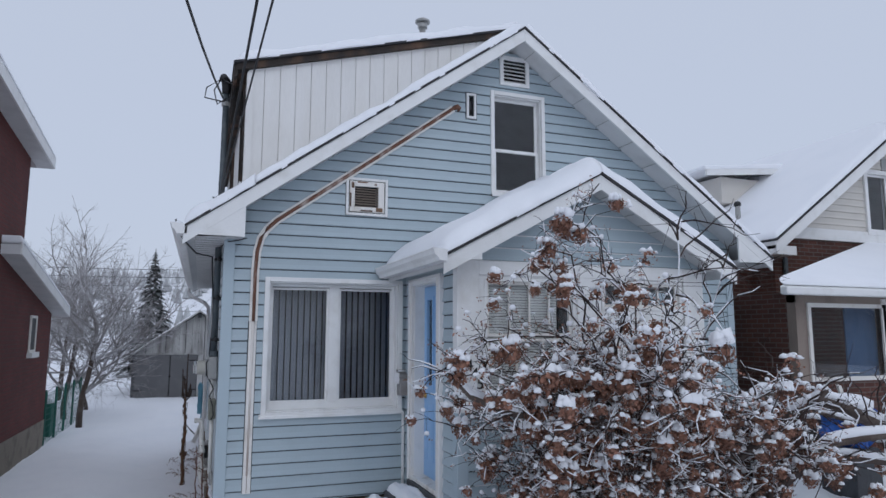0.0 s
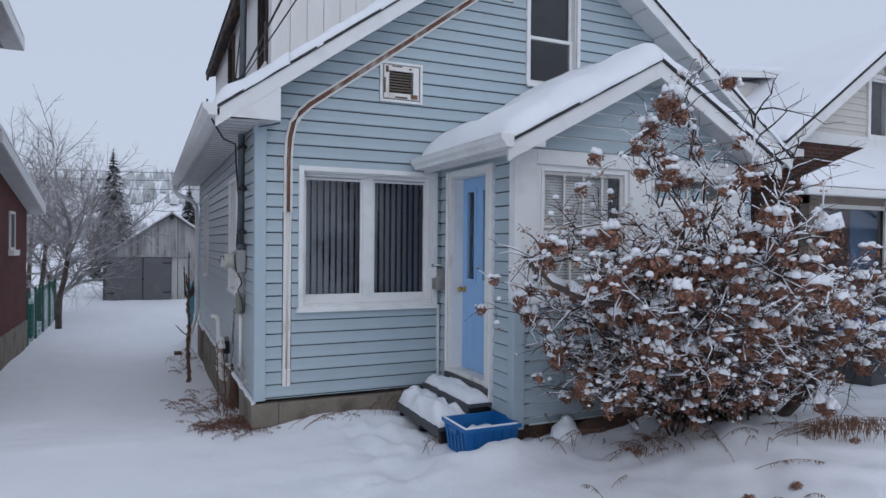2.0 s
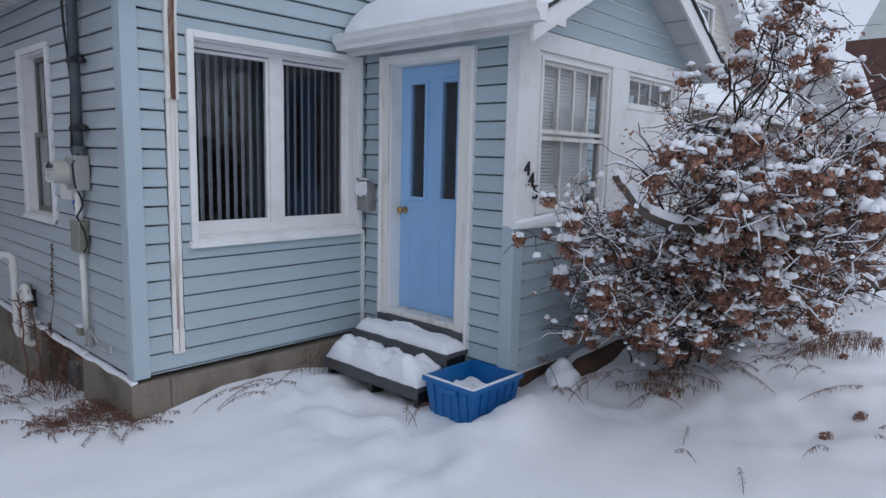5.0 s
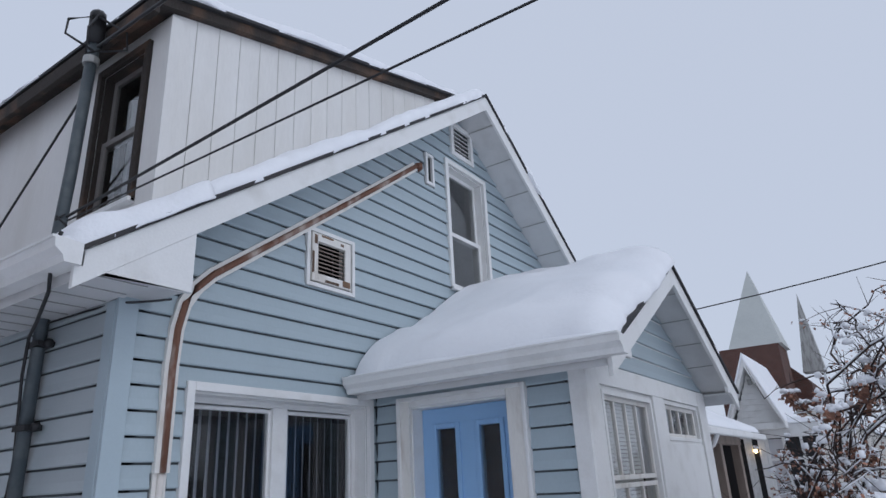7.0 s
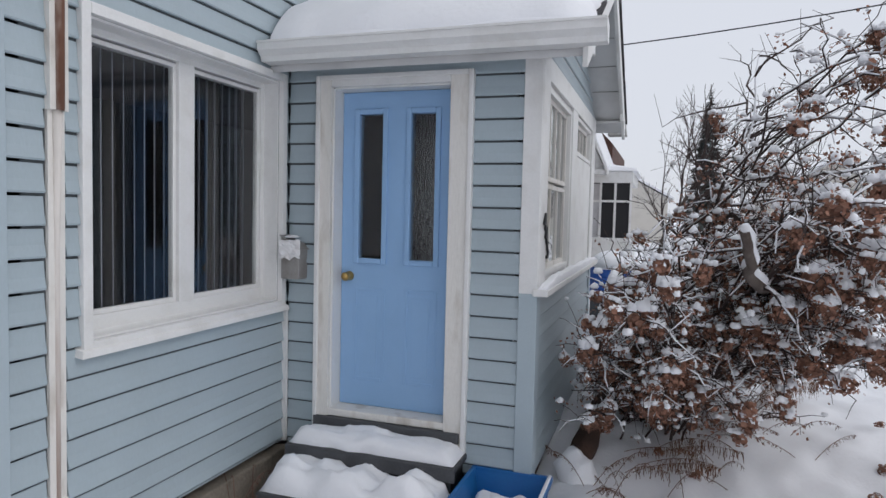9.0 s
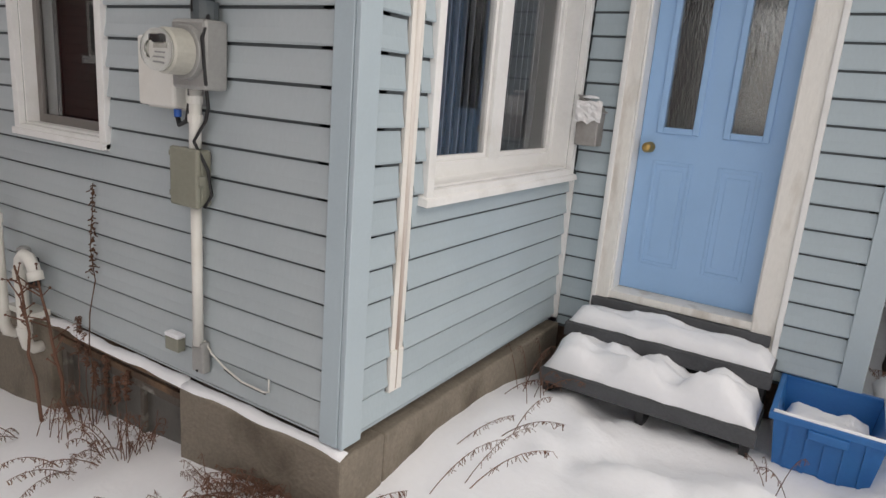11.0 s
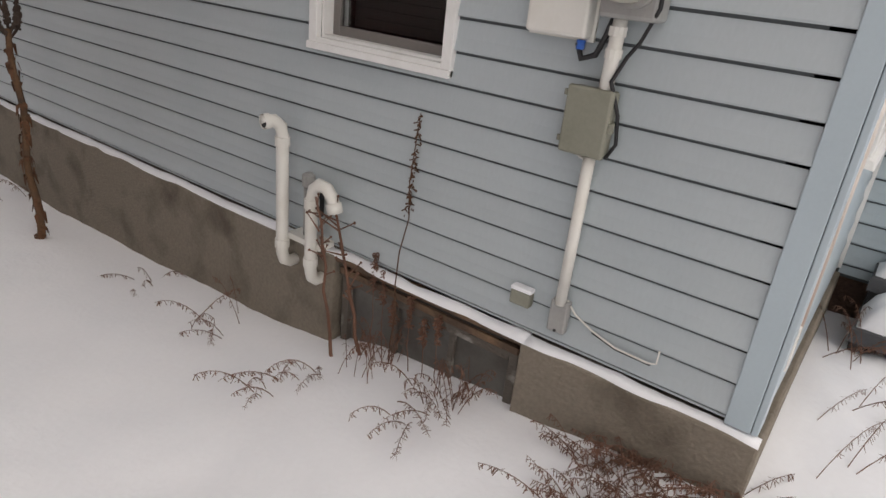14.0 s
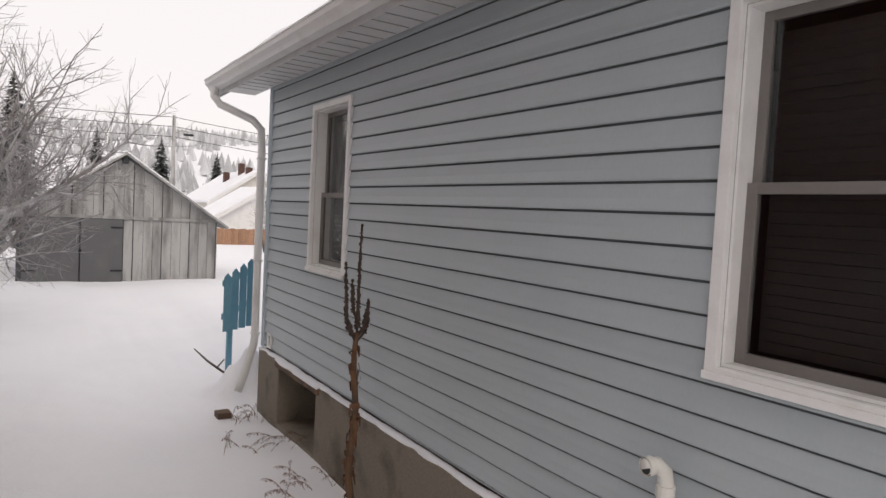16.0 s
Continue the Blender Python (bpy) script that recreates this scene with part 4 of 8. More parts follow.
for a, b in ((0.50, 1.135), (1.255, 1.88)):
    s = part("sash", frame_rect(F, a, b, 1.32, 2.575, 0.022, -0.115, -0.15), WHITE, t, bevel=0.002)
    pane(F, a + 0.022, b - 0.022, 1.342, 2.553, -0.13, s)
blind = thing("vertical_blind", (1.19, 0.26, 2.6), "grey vertical blind slats hanging behind the front window", "blind")
c, s_ = math.cos(radians(45)), math.sin(radians(45))
g = Geo().hexa([(-0.042 * c, -0.042 * s_, 1.27), (0.042 * c, 0.042 * s_, 1.27), (0.042 * c - 0.003, 0.042 * s_ + 0.002, 1.27), (-0.042 * c - 0.003, -0.042 * s_ + 0.002, 1.27),
                (-0.042 * c, -0.042 * s_, 2.58), (0.042 * c, 0.042 * s_, 2.58), (0.042 * c - 0.003, 0.042 * s_ + 0.002, 2.58), (-0.042 * c - 0.003, -0.042 * s_ + 0.002, 2.58)])
me = g.mesh("slat", BLIND)
for i in range(21):
    ob = part("slat", me, BLIND, blind)
    ob.location = (0.50 + i * 0.0695, 0.25, 0.01 * math.sin(i * 2.3))
part("rail", Geo().box(0.46, 0.22, 2.585, 1.95, 0.28, 2.61), WHITE, blind)

hung_window("window_2", F, GWIN, "white-trimmed gable window with dark panes", depth=0.05, rail=4.40)
hung_window("window_3", S, SWIN, "large side window with dark glass and white trim", depth=0.06, sash=SASH, rail=1.965, blind=DARKSLAT)
hung_window("window_4", S, FWIN, "narrow rear side window with dark glass", depth=0.06, sash=SASH, rail=1.93, blind=DARKSLAT)
hung_window("window_5", DS, DW1, "small dormer window with pale curtain and dark weathered casing", depth=0.03, sash=SASH, casing=CHARRED)
hung_window("window_6", DS, DW2, "second small dormer window with dark casing", depth=0.03, sash=SASH, casing=CHARRED)
cu = Geo()
for i in range(16):
    cu.quad((0.36, 0.34 + i * 0.03, 3.92), (0.36, 0.34 + (i + 1) * 0.03, 3.92), (0.36 + 0.02 * ((i + 1) % 2), 0.34 + (i + 1) * 0.03, 4.78), (0.36 + 0.02 * (i % 2), 0.34 + i * 0.03, 4.78))
solid("curtain", cu, CURTAIN, "pale folded curtain behind the dormer window", "curtain", kind="")


def louvre(name, put, h, label, n, tilt_in, frame_material, slat_material, w=0.045):
    a, b, lo, hi = h
    t = thing(name, put((a + b) / 2, 0, lo), label, "vent")
    trim(t, put, h, w, 0.036, frame_material, "frame")
    # Black sheet behind the slats stands in for the dark cavity.
    part("backing", slab(put, a, b, lo, hi, -0.10, -0.12), BLACK, t)
    step = (hi - lo) / n
    for i in range(n):
        z = lo + i * step
        part("louvre_slat", Geo().hexa([put(a, 0.012, z), put(b, 0.012, z), put(b, -tilt_in, z + step * 0.8), put(a, -tilt_in, z + step * 0.8), put(a, 0.012, z + 0.008), put(b, 0.012, z + 0.008), put(b, -tilt_in, z + step * 0.8 + 0.008), put(a, -tilt_in, z + step * 0.8 + 0.008)]), slat_material, t)
    return t


v = louvre("gable_vent", F, (VENT[0] + 0.06, VENT[1] - 0.075, VENT[2] + 0.06, VENT[3] - 0.06), "weathered louvred vent in a peeling white frame", 8, 0.05, WORN, FRAMEWOOD, w=0.06)
part("outer_frame", frame_rect(F, *grown(VENT, 0.04), 0.03, 0.03, 0.0), WHITE, v, bevel=0.003)
part("wide_board", slab(F, VENT[1] - 0.075, VENT[1], VENT[2], VENT[3], 0.02, -0.03), WORN, v)
for a, b, lo, hi in ((1.34, 1.37, 3.74, 3.81), (1.41, 1.53, 3.805, 3.82), (1.61, 1.64, 3.785, 3.805), (1.32, 1.34, 3.52, 3.68), (1.45, 1.59, 3.468, 3.488), (1.63, 1.71, 3.473, 3.52)):
    part("peeled_patch", slab(F, a, b, lo, hi, 0.0385, 0.0365), ROTTEN, v)
louvre("peak_vent", F, TVENT, "white louvred vent under the roof peak", 6, 0.05, WHITE, WHITE, w=0.05)
slot = thing("wall_slot", F(2.85, 0, 4.78), "narrow dark slot in the siding with white trim", "vent")
trim(slot, F, SLOT, 0.03, 0.03)
# Black sheet imitates the dark inside the slot.
part("backing", slab(F, SLOT[0], SLOT[1], SLOT[2], SLOT[3], -0.05, -0.07), BLACK, slot)
part("paint_scrap", slab(F, SLOT[0] + 0.02, SLOT[1] - 0.02, SLOT[2] + 0.10, SLOT[3] - 0.06, -0.02, -0.03), DARKWOOD, slot)

# porch windows
for name, h, rows, label in (("window_7", PWIN, ((4, 2.045, 2.60), (3, 1.45, 2.025)), "white multi-pane porch window with blinds behind"), ("window_8", PWIN2, ((4, 2.31, 2.62),), "small four-pane porch window")):
    t = thing(name, PF((h[0] + h[1]) / 2, 0, h[2]), label, "window", kind="structure")
    part("frame", frame_rect(PF, *h, 0.03, 0.012, -0.07), WHITE, t, bevel=0.003)
    for n, lo, hi in rows:
        s = part("sash", frame_rect(PF, h[0] + 0.03, h[1] - 0.03, lo + (0.03 if lo == h[2] else 0), hi - (0.03 if hi == h[3] else 0), 0.03, -0.02, -0.05), WORN, t, bevel=0.002)
        w = (h[1] - h[0] - 0.12) / n
        for i in range(n):
            x = h[0] + 0.06 + i * w
            if i:
                part("muntin", slab(PF, x - 0.009, x + 0.009, lo + 0.03, hi - 0.03, -0.022, -0.048), WORN, s)
            pane(PF, x + 0.009, x + w - 0.009, lo + 0.03, hi - 0.03, -0.035, s)
t = thing("window_9", PR(0.74, 0, 1.45), "white porch window on the far wall, seen through the door glass", "window", kind="structure")
part("frame", frame_rect(PR, *PRWIN, 0.05, 0.012, -0.10), WHITE, t, bevel=0.003)
part("mullion", slab(PR, 0.72, 0.76, 1.50, 2.55, -0.02, -0.06), WHITE, t)
for a, b in ((0.23, 0.72), (0.76, 1.25)):
    pane(PR, a, b, 1.50, 2.55, -0.04, t)
bl = thing("porch_blind", PF(2.78, -0.1, 2.6), "white horizontal blind behind the porch window", "blind")
me = slab(PF, 2.32, 3.10, 1.47, 1.492, -0.075, -0.085).mesh("slat", SLAT)
for i in range(42):
    ob = part("slat", me, SLAT, bl)
    ob.location = (0, 0, i * 0.0265)
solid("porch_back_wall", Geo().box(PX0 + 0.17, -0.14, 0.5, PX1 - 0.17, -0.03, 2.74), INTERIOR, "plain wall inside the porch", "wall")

# ---- front door ----
door = thing("door_1", (PX0 + 0.12, -0.73, 0.55), "light blue panelled front door with two narrow glass panes", "door", kind="structure")


def DD(u, n, z):
    return (PX0 + 0.11 - n, -u, z)


da, db, dlo, dhi = 0.352, 1.114, 0.555, 2.582
lights = [(0.475, 0.635, 1.52, 2.44), (0.83, 0.99, 1.52, 2.44)]
g = Geo()
for a, b, l0, r0, l1, r1 in strips(full(da, db), sorted({dlo, dhi, 1.52, 2.44}), lights):
    g.hexa([DD(l0, 0, a), DD(r0, 0, a), DD(r0, -0.045, a), DD(l0, -0.045, a), DD(l1, 0, b), DD(r1, 0, b), DD(r1, -0.045, b), DD(l1, -0.045, b)])
part("slab", g, DOORBLUE, door)
for h in lights:
    part("light_moulding", frame_rect(DD, *grown(h, 0.035), 0.035, 0.014, -0.002), DOORBLUE, door, bevel=0.005)
    pane(DD, h[0], h[1], h[2], h[3], -0.015, door, PATTERN, "glass")
for a, b in ((0.445, 0.665), (0.80, 1.02)):
    part("panel_moulding", frame_rect(DD, a, b, 0.72, 1.33, 0.022, 0.0045, -0.002), DOORBLUE, door, bevel=0.004)
    part("raised_panel", slab(DD, a + 0.05, b - 0.05, 0.77, 1.28, 0.004, -0.002), DOORBLUE, door, bevel=0.004)
k = part("knob", Geo().blob(DD(0.412, 0.06, 1.40), 0.029, 3, 0.02, 8, 12, None), BRASS, door, "worn brass knob", smooth=True)
part("rose", Geo().tube([DD(0.412, 0.0, 1.40), DD(0.412, 0.012, 1.40), DD(0.412, 0.035, 1.40), DD(0.412, 0.045, 1.40)], [0.031, 0.028, 0.012, 0.012], 14), BRASS, k, smooth=True)
casing = thing("door_casing", (PX0, -0.73, 0.45), "worn white painted door casing with rotted feet", "door frame", kind="structure")
for u0, u1, z0, z1 in ((DOOR[0] - 0.095, DOOR[0] + 0.004, 0.42, DOOR[3] + 0.06), (DOOR[1] - 0.004, DOOR[1] + 0.135, 0.34, DOOR[3] + 0.06), (DOOR[0] + 0.004, DOOR[1] - 0.004, DOOR[3] - 0.004, DOOR[3] + 0.06)):
    part("casing_board", slab(D, u0, u1, z0, z1, 0.036, 0.0), WORN if z0 < 1 else WHITE, casing, bevel=0.005)
for u0, u1, z0, z1 in ((DOOR[0] - 0.10, DOOR[0] - 0.07, 0.42, DOOR[3] + 0.066), (DOOR[1] + 0.11, DOOR[1] + 0.14, 0.34, DOOR[3] + 0.066), (DOOR[0] - 0.07, DOOR[1] + 0.11, DOOR[3] + 0.036, DOOR[3] + 0.066)):
    part("back_band", slab(D, u0, u1, z0, z1, 0.05, 0.0), WHITE, casing, bevel=0.006)
for u in (DOOR[0], DOOR[1] - 0.014):
    part("jamb", slab(D, u, u + 0.014, 0.5, DOOR[3], 0.004, -0.16), WHITE, casing)
part("head_jamb", slab(D, DOOR[0], DOOR[1], DOOR[3] - 0.014, DOOR[3], 0.004, -0.16), WHITE, casing)
part("threshold", slab(D, DOOR[0] - 0.02, DOOR[1] + 0.02, 0.505, 0.552, 0.03, -0.16), WORN, casing, "worn wooden threshold", bevel=0.006)
part("sub_sill", slab(D, DOOR[0] - 0.09, DOOR[1] + 0.10, 0.44, 0.503, 0.055, 0.0), DARKWOOD, casing, bevel=0.006)

# ---- steps ----
steps = thing("front_steps", (1.75, -0.73, 0.0), "grey wooden front steps with open risers under snow", "steps")
for x0, x1, z in ((1.44, 1.74, 0.20), (1.74, 2.0, 0.385)):
    for i in range(2):
        w = (x1 - x0) / 2
        part("tread", Geo().box(x0 + i * w + 0.003, -1.28, z - 0.035, x0 + (i + 1) * w - 0.003, -0.19, z), DARKWOOD, steps, bevel=0.004)
for y in (-1.26, -0.76, -0.24):
    # Stringers and added back board blacked to stand in for shade below treads.
    part("stringer", Geo().prism([(1.47, -0.1), (1.98, -0.1), (1.98, 0.345), (1.75, 0.345), (1.75, 0.16), (1.47, 0.16)], y, y + 0.04, lambda p, q, d: (p, d, q)), BLACK, steps)
part("shade_board", Geo().box(1.955, -1.25, -0.1, 1.99, -0.2, 0.345), BLACK, steps)
for x, z in ((1.445, 0.165), (1.745, 0.35)):
    part("nosing", Geo().box(x - 0.012, -1.285, z - 0.05, x + 0.008, -0.185, z + 0.03), DARKWOOD, steps, bevel=0.004)


def snow_heap(name, x0, x1, y0, y1, z, h, label, seed, n=26, rough=0.5):
    g, m = Geo(), n + 1
    for layer in (1, 0):
        for j in range(m):
            for i in range(m):
                u, v = i / n, j / n
                x, y = x0 + (x1 - x0) * u, y0 + (y1 - y0) * v
                wob = 0.025 * noise.noise(Vector((u * 3, v * 9, seed)))
                e = math.sqrt(max(0, 1 - (2 * abs(u - 0.5)) ** 4)) * math.sqrt(max(0, 1 - (2 * abs(v - 0.5)) ** 10))
                hh = h * e * (1 + rough * noise.noise(Vector((x * 7, y * 5, seed))) + 0.25 * noise.noise(Vector((x * 16, y * 15, seed))))
                g.v.append((x + wob * (1 - e), y, z + (max(hh, 0.004) if layer else 0.001)))
    q = m * m
    for j in range(n):
        for i in range(n):
            a = j * m + i
            g.f.append((a, a + 1, a + m + 1, a + m))
    rim = list(range(m)) + [j * m + n for j in range(1, m)] + [n * m + i for i in range(n - 1, -1, -1)] + [j * m for j in range(n - 1, 0, -1)]
    g.f += [(a, q + a, q + b, b) for a, b in zip(rim, rim[1:] + rim[:1])]
    return solid(name, g, SNOW, label, "snow", smooth=True, kind="")


snow_heap("step_snow", 1.445, 1.78, -1.27, -0.20, 0.20, 0.135, "lumpy snow heaped on the lower step", 3.0, rough=0.9)
snow_heap("step_snow", 1.755, 1.99, -1.27, -0.20, 0.386, 0.085, "snow lying on the upper step", 8.0, rough=0.5)
snow_heap("sill_snow", PX0 - 0.04, PX1 + 0.04, PY - 0.085, PY - 0.028, 1.40, 0.045, "strip of snow along the porch sill", 5.0, rough=0.6)

# ---- blue bin ----
bin_ = thing("recycling_bin", (1.74, -1.53, 0.0), "blue plastic recycling bin half filled with snow", "bin")
bx0, bx1, by0, by1, bz0, bz1 = 1.47, 2.0, -1.78, -1.33, 0.02, 0.31
tp = 0.035


def ring(e, z):
    return [(bx0 + e, by0 + e, z), (bx1 - e, by0 + e, z), (bx1 - e, by1 - e, z), (bx0 + e, by1 - e, z)]


g = Geo()
g.v = ring(tp, bz0) + ring(0, bz1) + ring(0.008, bz1) + ring(tp + 0.008, bz0 + 0.01)
g.f = [(4 * k + i, 4 * k + (i + 1) % 4, 4 * k + 4 + (i + 1) % 4, 4 * k + 4 + i) for k in range(3) for i in range(4)] + [(3, 2, 1, 0), (12, 13, 14, 15)]
part("body", g, BINBLUE, bin_)
rim = Geo()
for i in range(4):
    o, q = ring(-0.016, bz1 - 0.03), ring(0.01, bz1 - 0.03)
    o2, q2 = ring(-0.016, bz1 + 0.006), ring(0.01, bz1 + 0.006)
    j = (i + 1) % 4
    rim.hexa([o[i], o[j], q[j], q[i], o2[i], o2[j], q2[j], q2[i]])
part("rim", rim, BINBLUE, bin_, bevel=0.004)
for i in range(5):
    x = bx0 + 0.09 + i * 0.09
    part("rib", Geo().hexa([(x, by0 + tp - 0.008, bz0), (x + 0.018, by0 + tp - 0.008, bz0), (x + 0.018, by0 + tp, bz0), (x, by0 + tp, bz0), (x, by0 - 0.008, bz1 - 0.03), (x + 0.018, by0 - 0.008, bz1 - 0.03), (x + 0.018, by0, bz1 - 0.03), (x, by0, bz1 - 0.03)]), BINBLUE, bin_)
    y = by0 + 0.06 + i * 0.075
    part("rib", Geo().hexa([(bx0 + tp - 0.008, y, bz0), (bx0 + tp, y, bz0), (bx0 + tp, y + 0.018, bz0), (bx0 + tp - 0.008, y + 0.018, bz0), (bx0 - 0.008, y, bz1 - 0.03), (bx0, y, bz1 - 0.03), (bx0, y + 0.018, bz1 - 0.03), (bx0 - 0.008, y + 0.018, bz1 - 0.03)]), BINBLUE, bin_)
part("handle", Geo().box(bx0 - 0.024, -1.64, bz1 - 0.075, bx0 - 0.004, -1.48, bz1 - 0.03), BINBLUE, bin_, bevel=0.006)
part("rim_snow", Geo().tube([(bx0 + 0.0, y, bz1 + 0.008) for y in np.linspace(by0, by1, 8)], 0.011, 6).tube([(x, by0, bz1 + 0.008) for x in np.linspace(bx0, bx1, 8)], 0.012, 6), SNOW, bin_, smooth=True)
snow_heap("bin_snow", bx0 + 0.03, bx1 - 0.03, by0 + 0.03, by1 - 0.03, 0.11, 0.12, "snow lying in the bin", 12.0, n=14)

# ---- mailbox ----
mb = thing("mailbox", (1.97, -0.08, 1.38), "grey metal wall mailbox with a snowy paper sticking out", "mailbox")
part("body", Geo().prism([(0.0, 1.38), (-0.13, 1.38), (-0.13, 1.575), (-0.11, 1.61), (0.0, 1.65)], PX0 - 0.115, PX0 - 0.004, lambda p, q, d: (d, p - 0.035, q)), STEEL, mb, bevel=0.006)
part("lid", Geo().hexa([(PX0 - 0.125, -0.175, 1.565), (PX0 - 0.002, -0.175, 1.565), (PX0 - 0.002, -0.03, 1.655), (PX0 - 0.125, -0.03, 1.655), (PX0 - 0.125, -0.178, 1.572), (PX0 - 0.002, -0.178, 1.572), (PX0 - 0.002, -0.03, 1.663), (PX0 - 0.125, -0.03, 1.663)]), STEEL, mb, bevel=0.003)
g = Geo()
for k in range(8):
    for i in range(9):
        a, b = i / 8, k / 7
        ragged = 0.02 * noise.noise(Vector((a * 3, 7, 1))) if k == 0 else 0
        g.v.append((PX0 - 0.128 + 0.014 * noise.noise(Vector((a * 4, b * 4, 2))), -0.182 + a * 0.15, 1.515 + ragged + b * 0.115 + 0.01 * noise.noise(Vector((a * 5, b * 3, 9)))))
g.f = [(k * 9 + i, k * 9 + i + 1, k * 9 + i + 10, k * 9 + i + 9) for k in range(7) for i in range(8)]
ob = part("paper", g, PAPER, mb, "crumpled white paper")
mod = ob.modifiers.new("thick", 'SOLIDIFY')
mod.thickness = 0.006
part("snow_cap", Geo().blob((PX0 - 0.075, -0.09, 1.645), (0.05, 0.05, 0.016), 5), SNOW, mb, smooth=True)

# ---- rusty pipe on the front wall ----
rp = thing("rusty_wall_pipe", (0.305, -0.03, 0.43), "rust-streaked white pipe running up and across the gable", "pipe")
line = [(0.300, 0.43), (0.303, 1.6), (0.305, 2.2), (0.306, 2.75), (0.318, 2.95), (0.352, 3.10), (0.42, 3.21), (0.52, 3.31), (1.0, 3.66), (1.6, 4.10), (2.2, 4.545), (2.60, 4.845)]


def ribbon(line, w, n0, n1):
    g, k = Geo(), 0
    for i, (x, z) in enumerate(line):
        a, b = line[max(i - 1, 0)], line[min(i + 1, len(line) - 1)]
        d = Vector((b[0] - a[0], b[1] - a[1])).normalized()
        nx, nz = -d.y * w / 2, d.x * w / 2
        g.v += [F(x + nx, n0, z + nz), F(x - nx, n0, z - nz), F(x - nx, n1, z - nz), F(x + nx, n1, z + nz)]
        if i:
            k = 4 * i
            g.f += [(k - 4 + s, k - 4 + (s + 1) % 4, k + (s + 1) % 4, k + s) for s in range(4)]
    g.f += [(0, 1, 2, 3), (k + 3, k + 2, k + 1, k)]
    return g


part("track", ribbon(line[:3], 0.078, 0.017, 0.001), WORN, rp, "white cover strip with a rusty groove")
part("track", ribbon(line[2:], 0.085, 0.036, 0.005), WORN, rp, "peeling white cover strip")
part("lower_pipe", Geo().tube([F(x, n, z) for (x, z), n in zip(line[:3], (0.015, 0.015, 0.026))], [0.010, 0.012, 0.018], 10), RUNS, rp, "white pipe with rust runs", smooth=True)
part("upper_pipe", Geo().tube([F(x, 0.040, z) for x, z in line[2:] + [(2.66, 4.87)]], [0.017] + [0.02] * 10, 10), RUST, rp, "rust-brown pipe", smooth=True)
part("elbow", Geo().tube([F(2.60, 0.045, 4.845), F(2.655, 0.047, 4.875), F(2.675, 0.035, 4.865), F(2.675, 0.0, 4.85)], 0.028, 10), RUST, rp, smooth=True)
part("foot", slab(F, 0.258, 0.342, 0.42, 0.60, 0.024, 0.002), WORN, rp, bevel=0.004)
cs = thing("corner_strip", F(1.99, 0.02, 0.3), "thin white strip in the inner corner beside the door", "trim", kind="structure")
part("strip", slab(F, 1.975, 1.998, 0.30, 1.18, 0.036, 0.0), WHITE, cs)

# ---- house number ----
hn = thing("house_number", (PX0 + 0.17, PY - 0.03, 1.6), "black slanting house number on the white post", "sign")
for ch, x, z in (("4", 2.075, 1.735), ("4", 2.13, 1.655), ("5", 2.185, 1.565)):
    cv = bpy.data.curves.new("digit", 'FONT')
    cv.body, cv.size, cv.extrude = ch, 0.15, 0.006
    tmp = bpy.data.objects.new("digit_text", cv)
    scene.collection.objects.link(tmp)
    bpy.context.view_layer.update()
    me = bpy.data.meshes.new_from_object(tmp.evaluated_get(bpy.context.evaluated_depsgraph_get()))
    bpy.data.objects.remove(tmp)
    me.materials.append(BLACK)
    ob = new("digit", me)
    ob.parent = hn
    ob.matrix_parent_inverse = Matrix.Translation(-Vector(hn.location))
    ob.matrix_basis = pose(x, PY - 0.036, z, 90, 0, 0)

# ---- electric service on the side wall ----
es = thing("electric_meter", (-0.05, 0.70, 1.56), "grey electric meter base with round glass meter", "meter")
part("base_box", Geo().box(-0.125, 0.605, 1.555, -0.02, 0.80, 1.805), GALV, es, bevel=0.014)
part("collar", Geo().tube([(-0.12, 0.70, 1.685), (-0.150, 0.70, 1.685)], 0.098, 24), GALV, es, smooth=False, bevel=0.003)
part("housing", Geo().tube([(-0.150, 0.70, 1.685), (-0.225, 0.70, 1.685), (-0.235, 0.70, 1.685)], [0.082, 0.080, 0.074], 28), METER, es, "beige round meter housing", bevel=0.003)
face = part("face", Geo().tube([(-0.235, 0.70, 1.685), (-0.239, 0.70, 1.685)], 0.066, 24), PVC, es, "pale meter face")
part("dial_window", Geo().box(-0.243, 0.670, 1.706, -0.2395, 0.730, 1.728), BLACK, face)
part("name_plate", Geo().box(-0.242, 0.664, 1.690, -0.2395, 0.736, 1.702), METER, face)
for i in range(3):
    part("dial_mark", Geo().box(-0.2415, 0.672 + 0.004 * i, 1.676 - i * 0.014, -0.2392, 0.726 - 0.006 * i, 1.680 - i * 0.014), GALV, face)
cover = part("glass_cover", Geo().tube([(-0.232, 0.70, 1.685), (-0.262, 0.70, 1.685), (-0.275, 0.70, 1.685), (-0.280, 0.70, 1.685)], [0.0735, 0.072, 0.062, 0.03], 24, cap=False), GLASS, es, "round glass cover", smooth=True)
cover.visible_shadow = False
sb = thing("telephone_box", (-0.04, 0.97, 1.47), "pale grey plastic utility box on the siding", "utility box")
part("cover", Geo().box(-0.085, 0.845, 1.475, -0.02, 1.075, 1.745), PVC, sb, bevel=0.012)
part("base", Geo().box(-0.03, 0.835, 1.465, -0.018, 1.085, 1.755), PVC, sb)
part("gland", Geo().tube([(-0.05, 0.87, 1.47), (-0.05, 0.87, 1.44)], 0.015, 8), TARP, sb)
mast = thing("service_mast", (-0.07, 0.68, 1.8), "dark steel service conduit rising through the eave", "conduit")
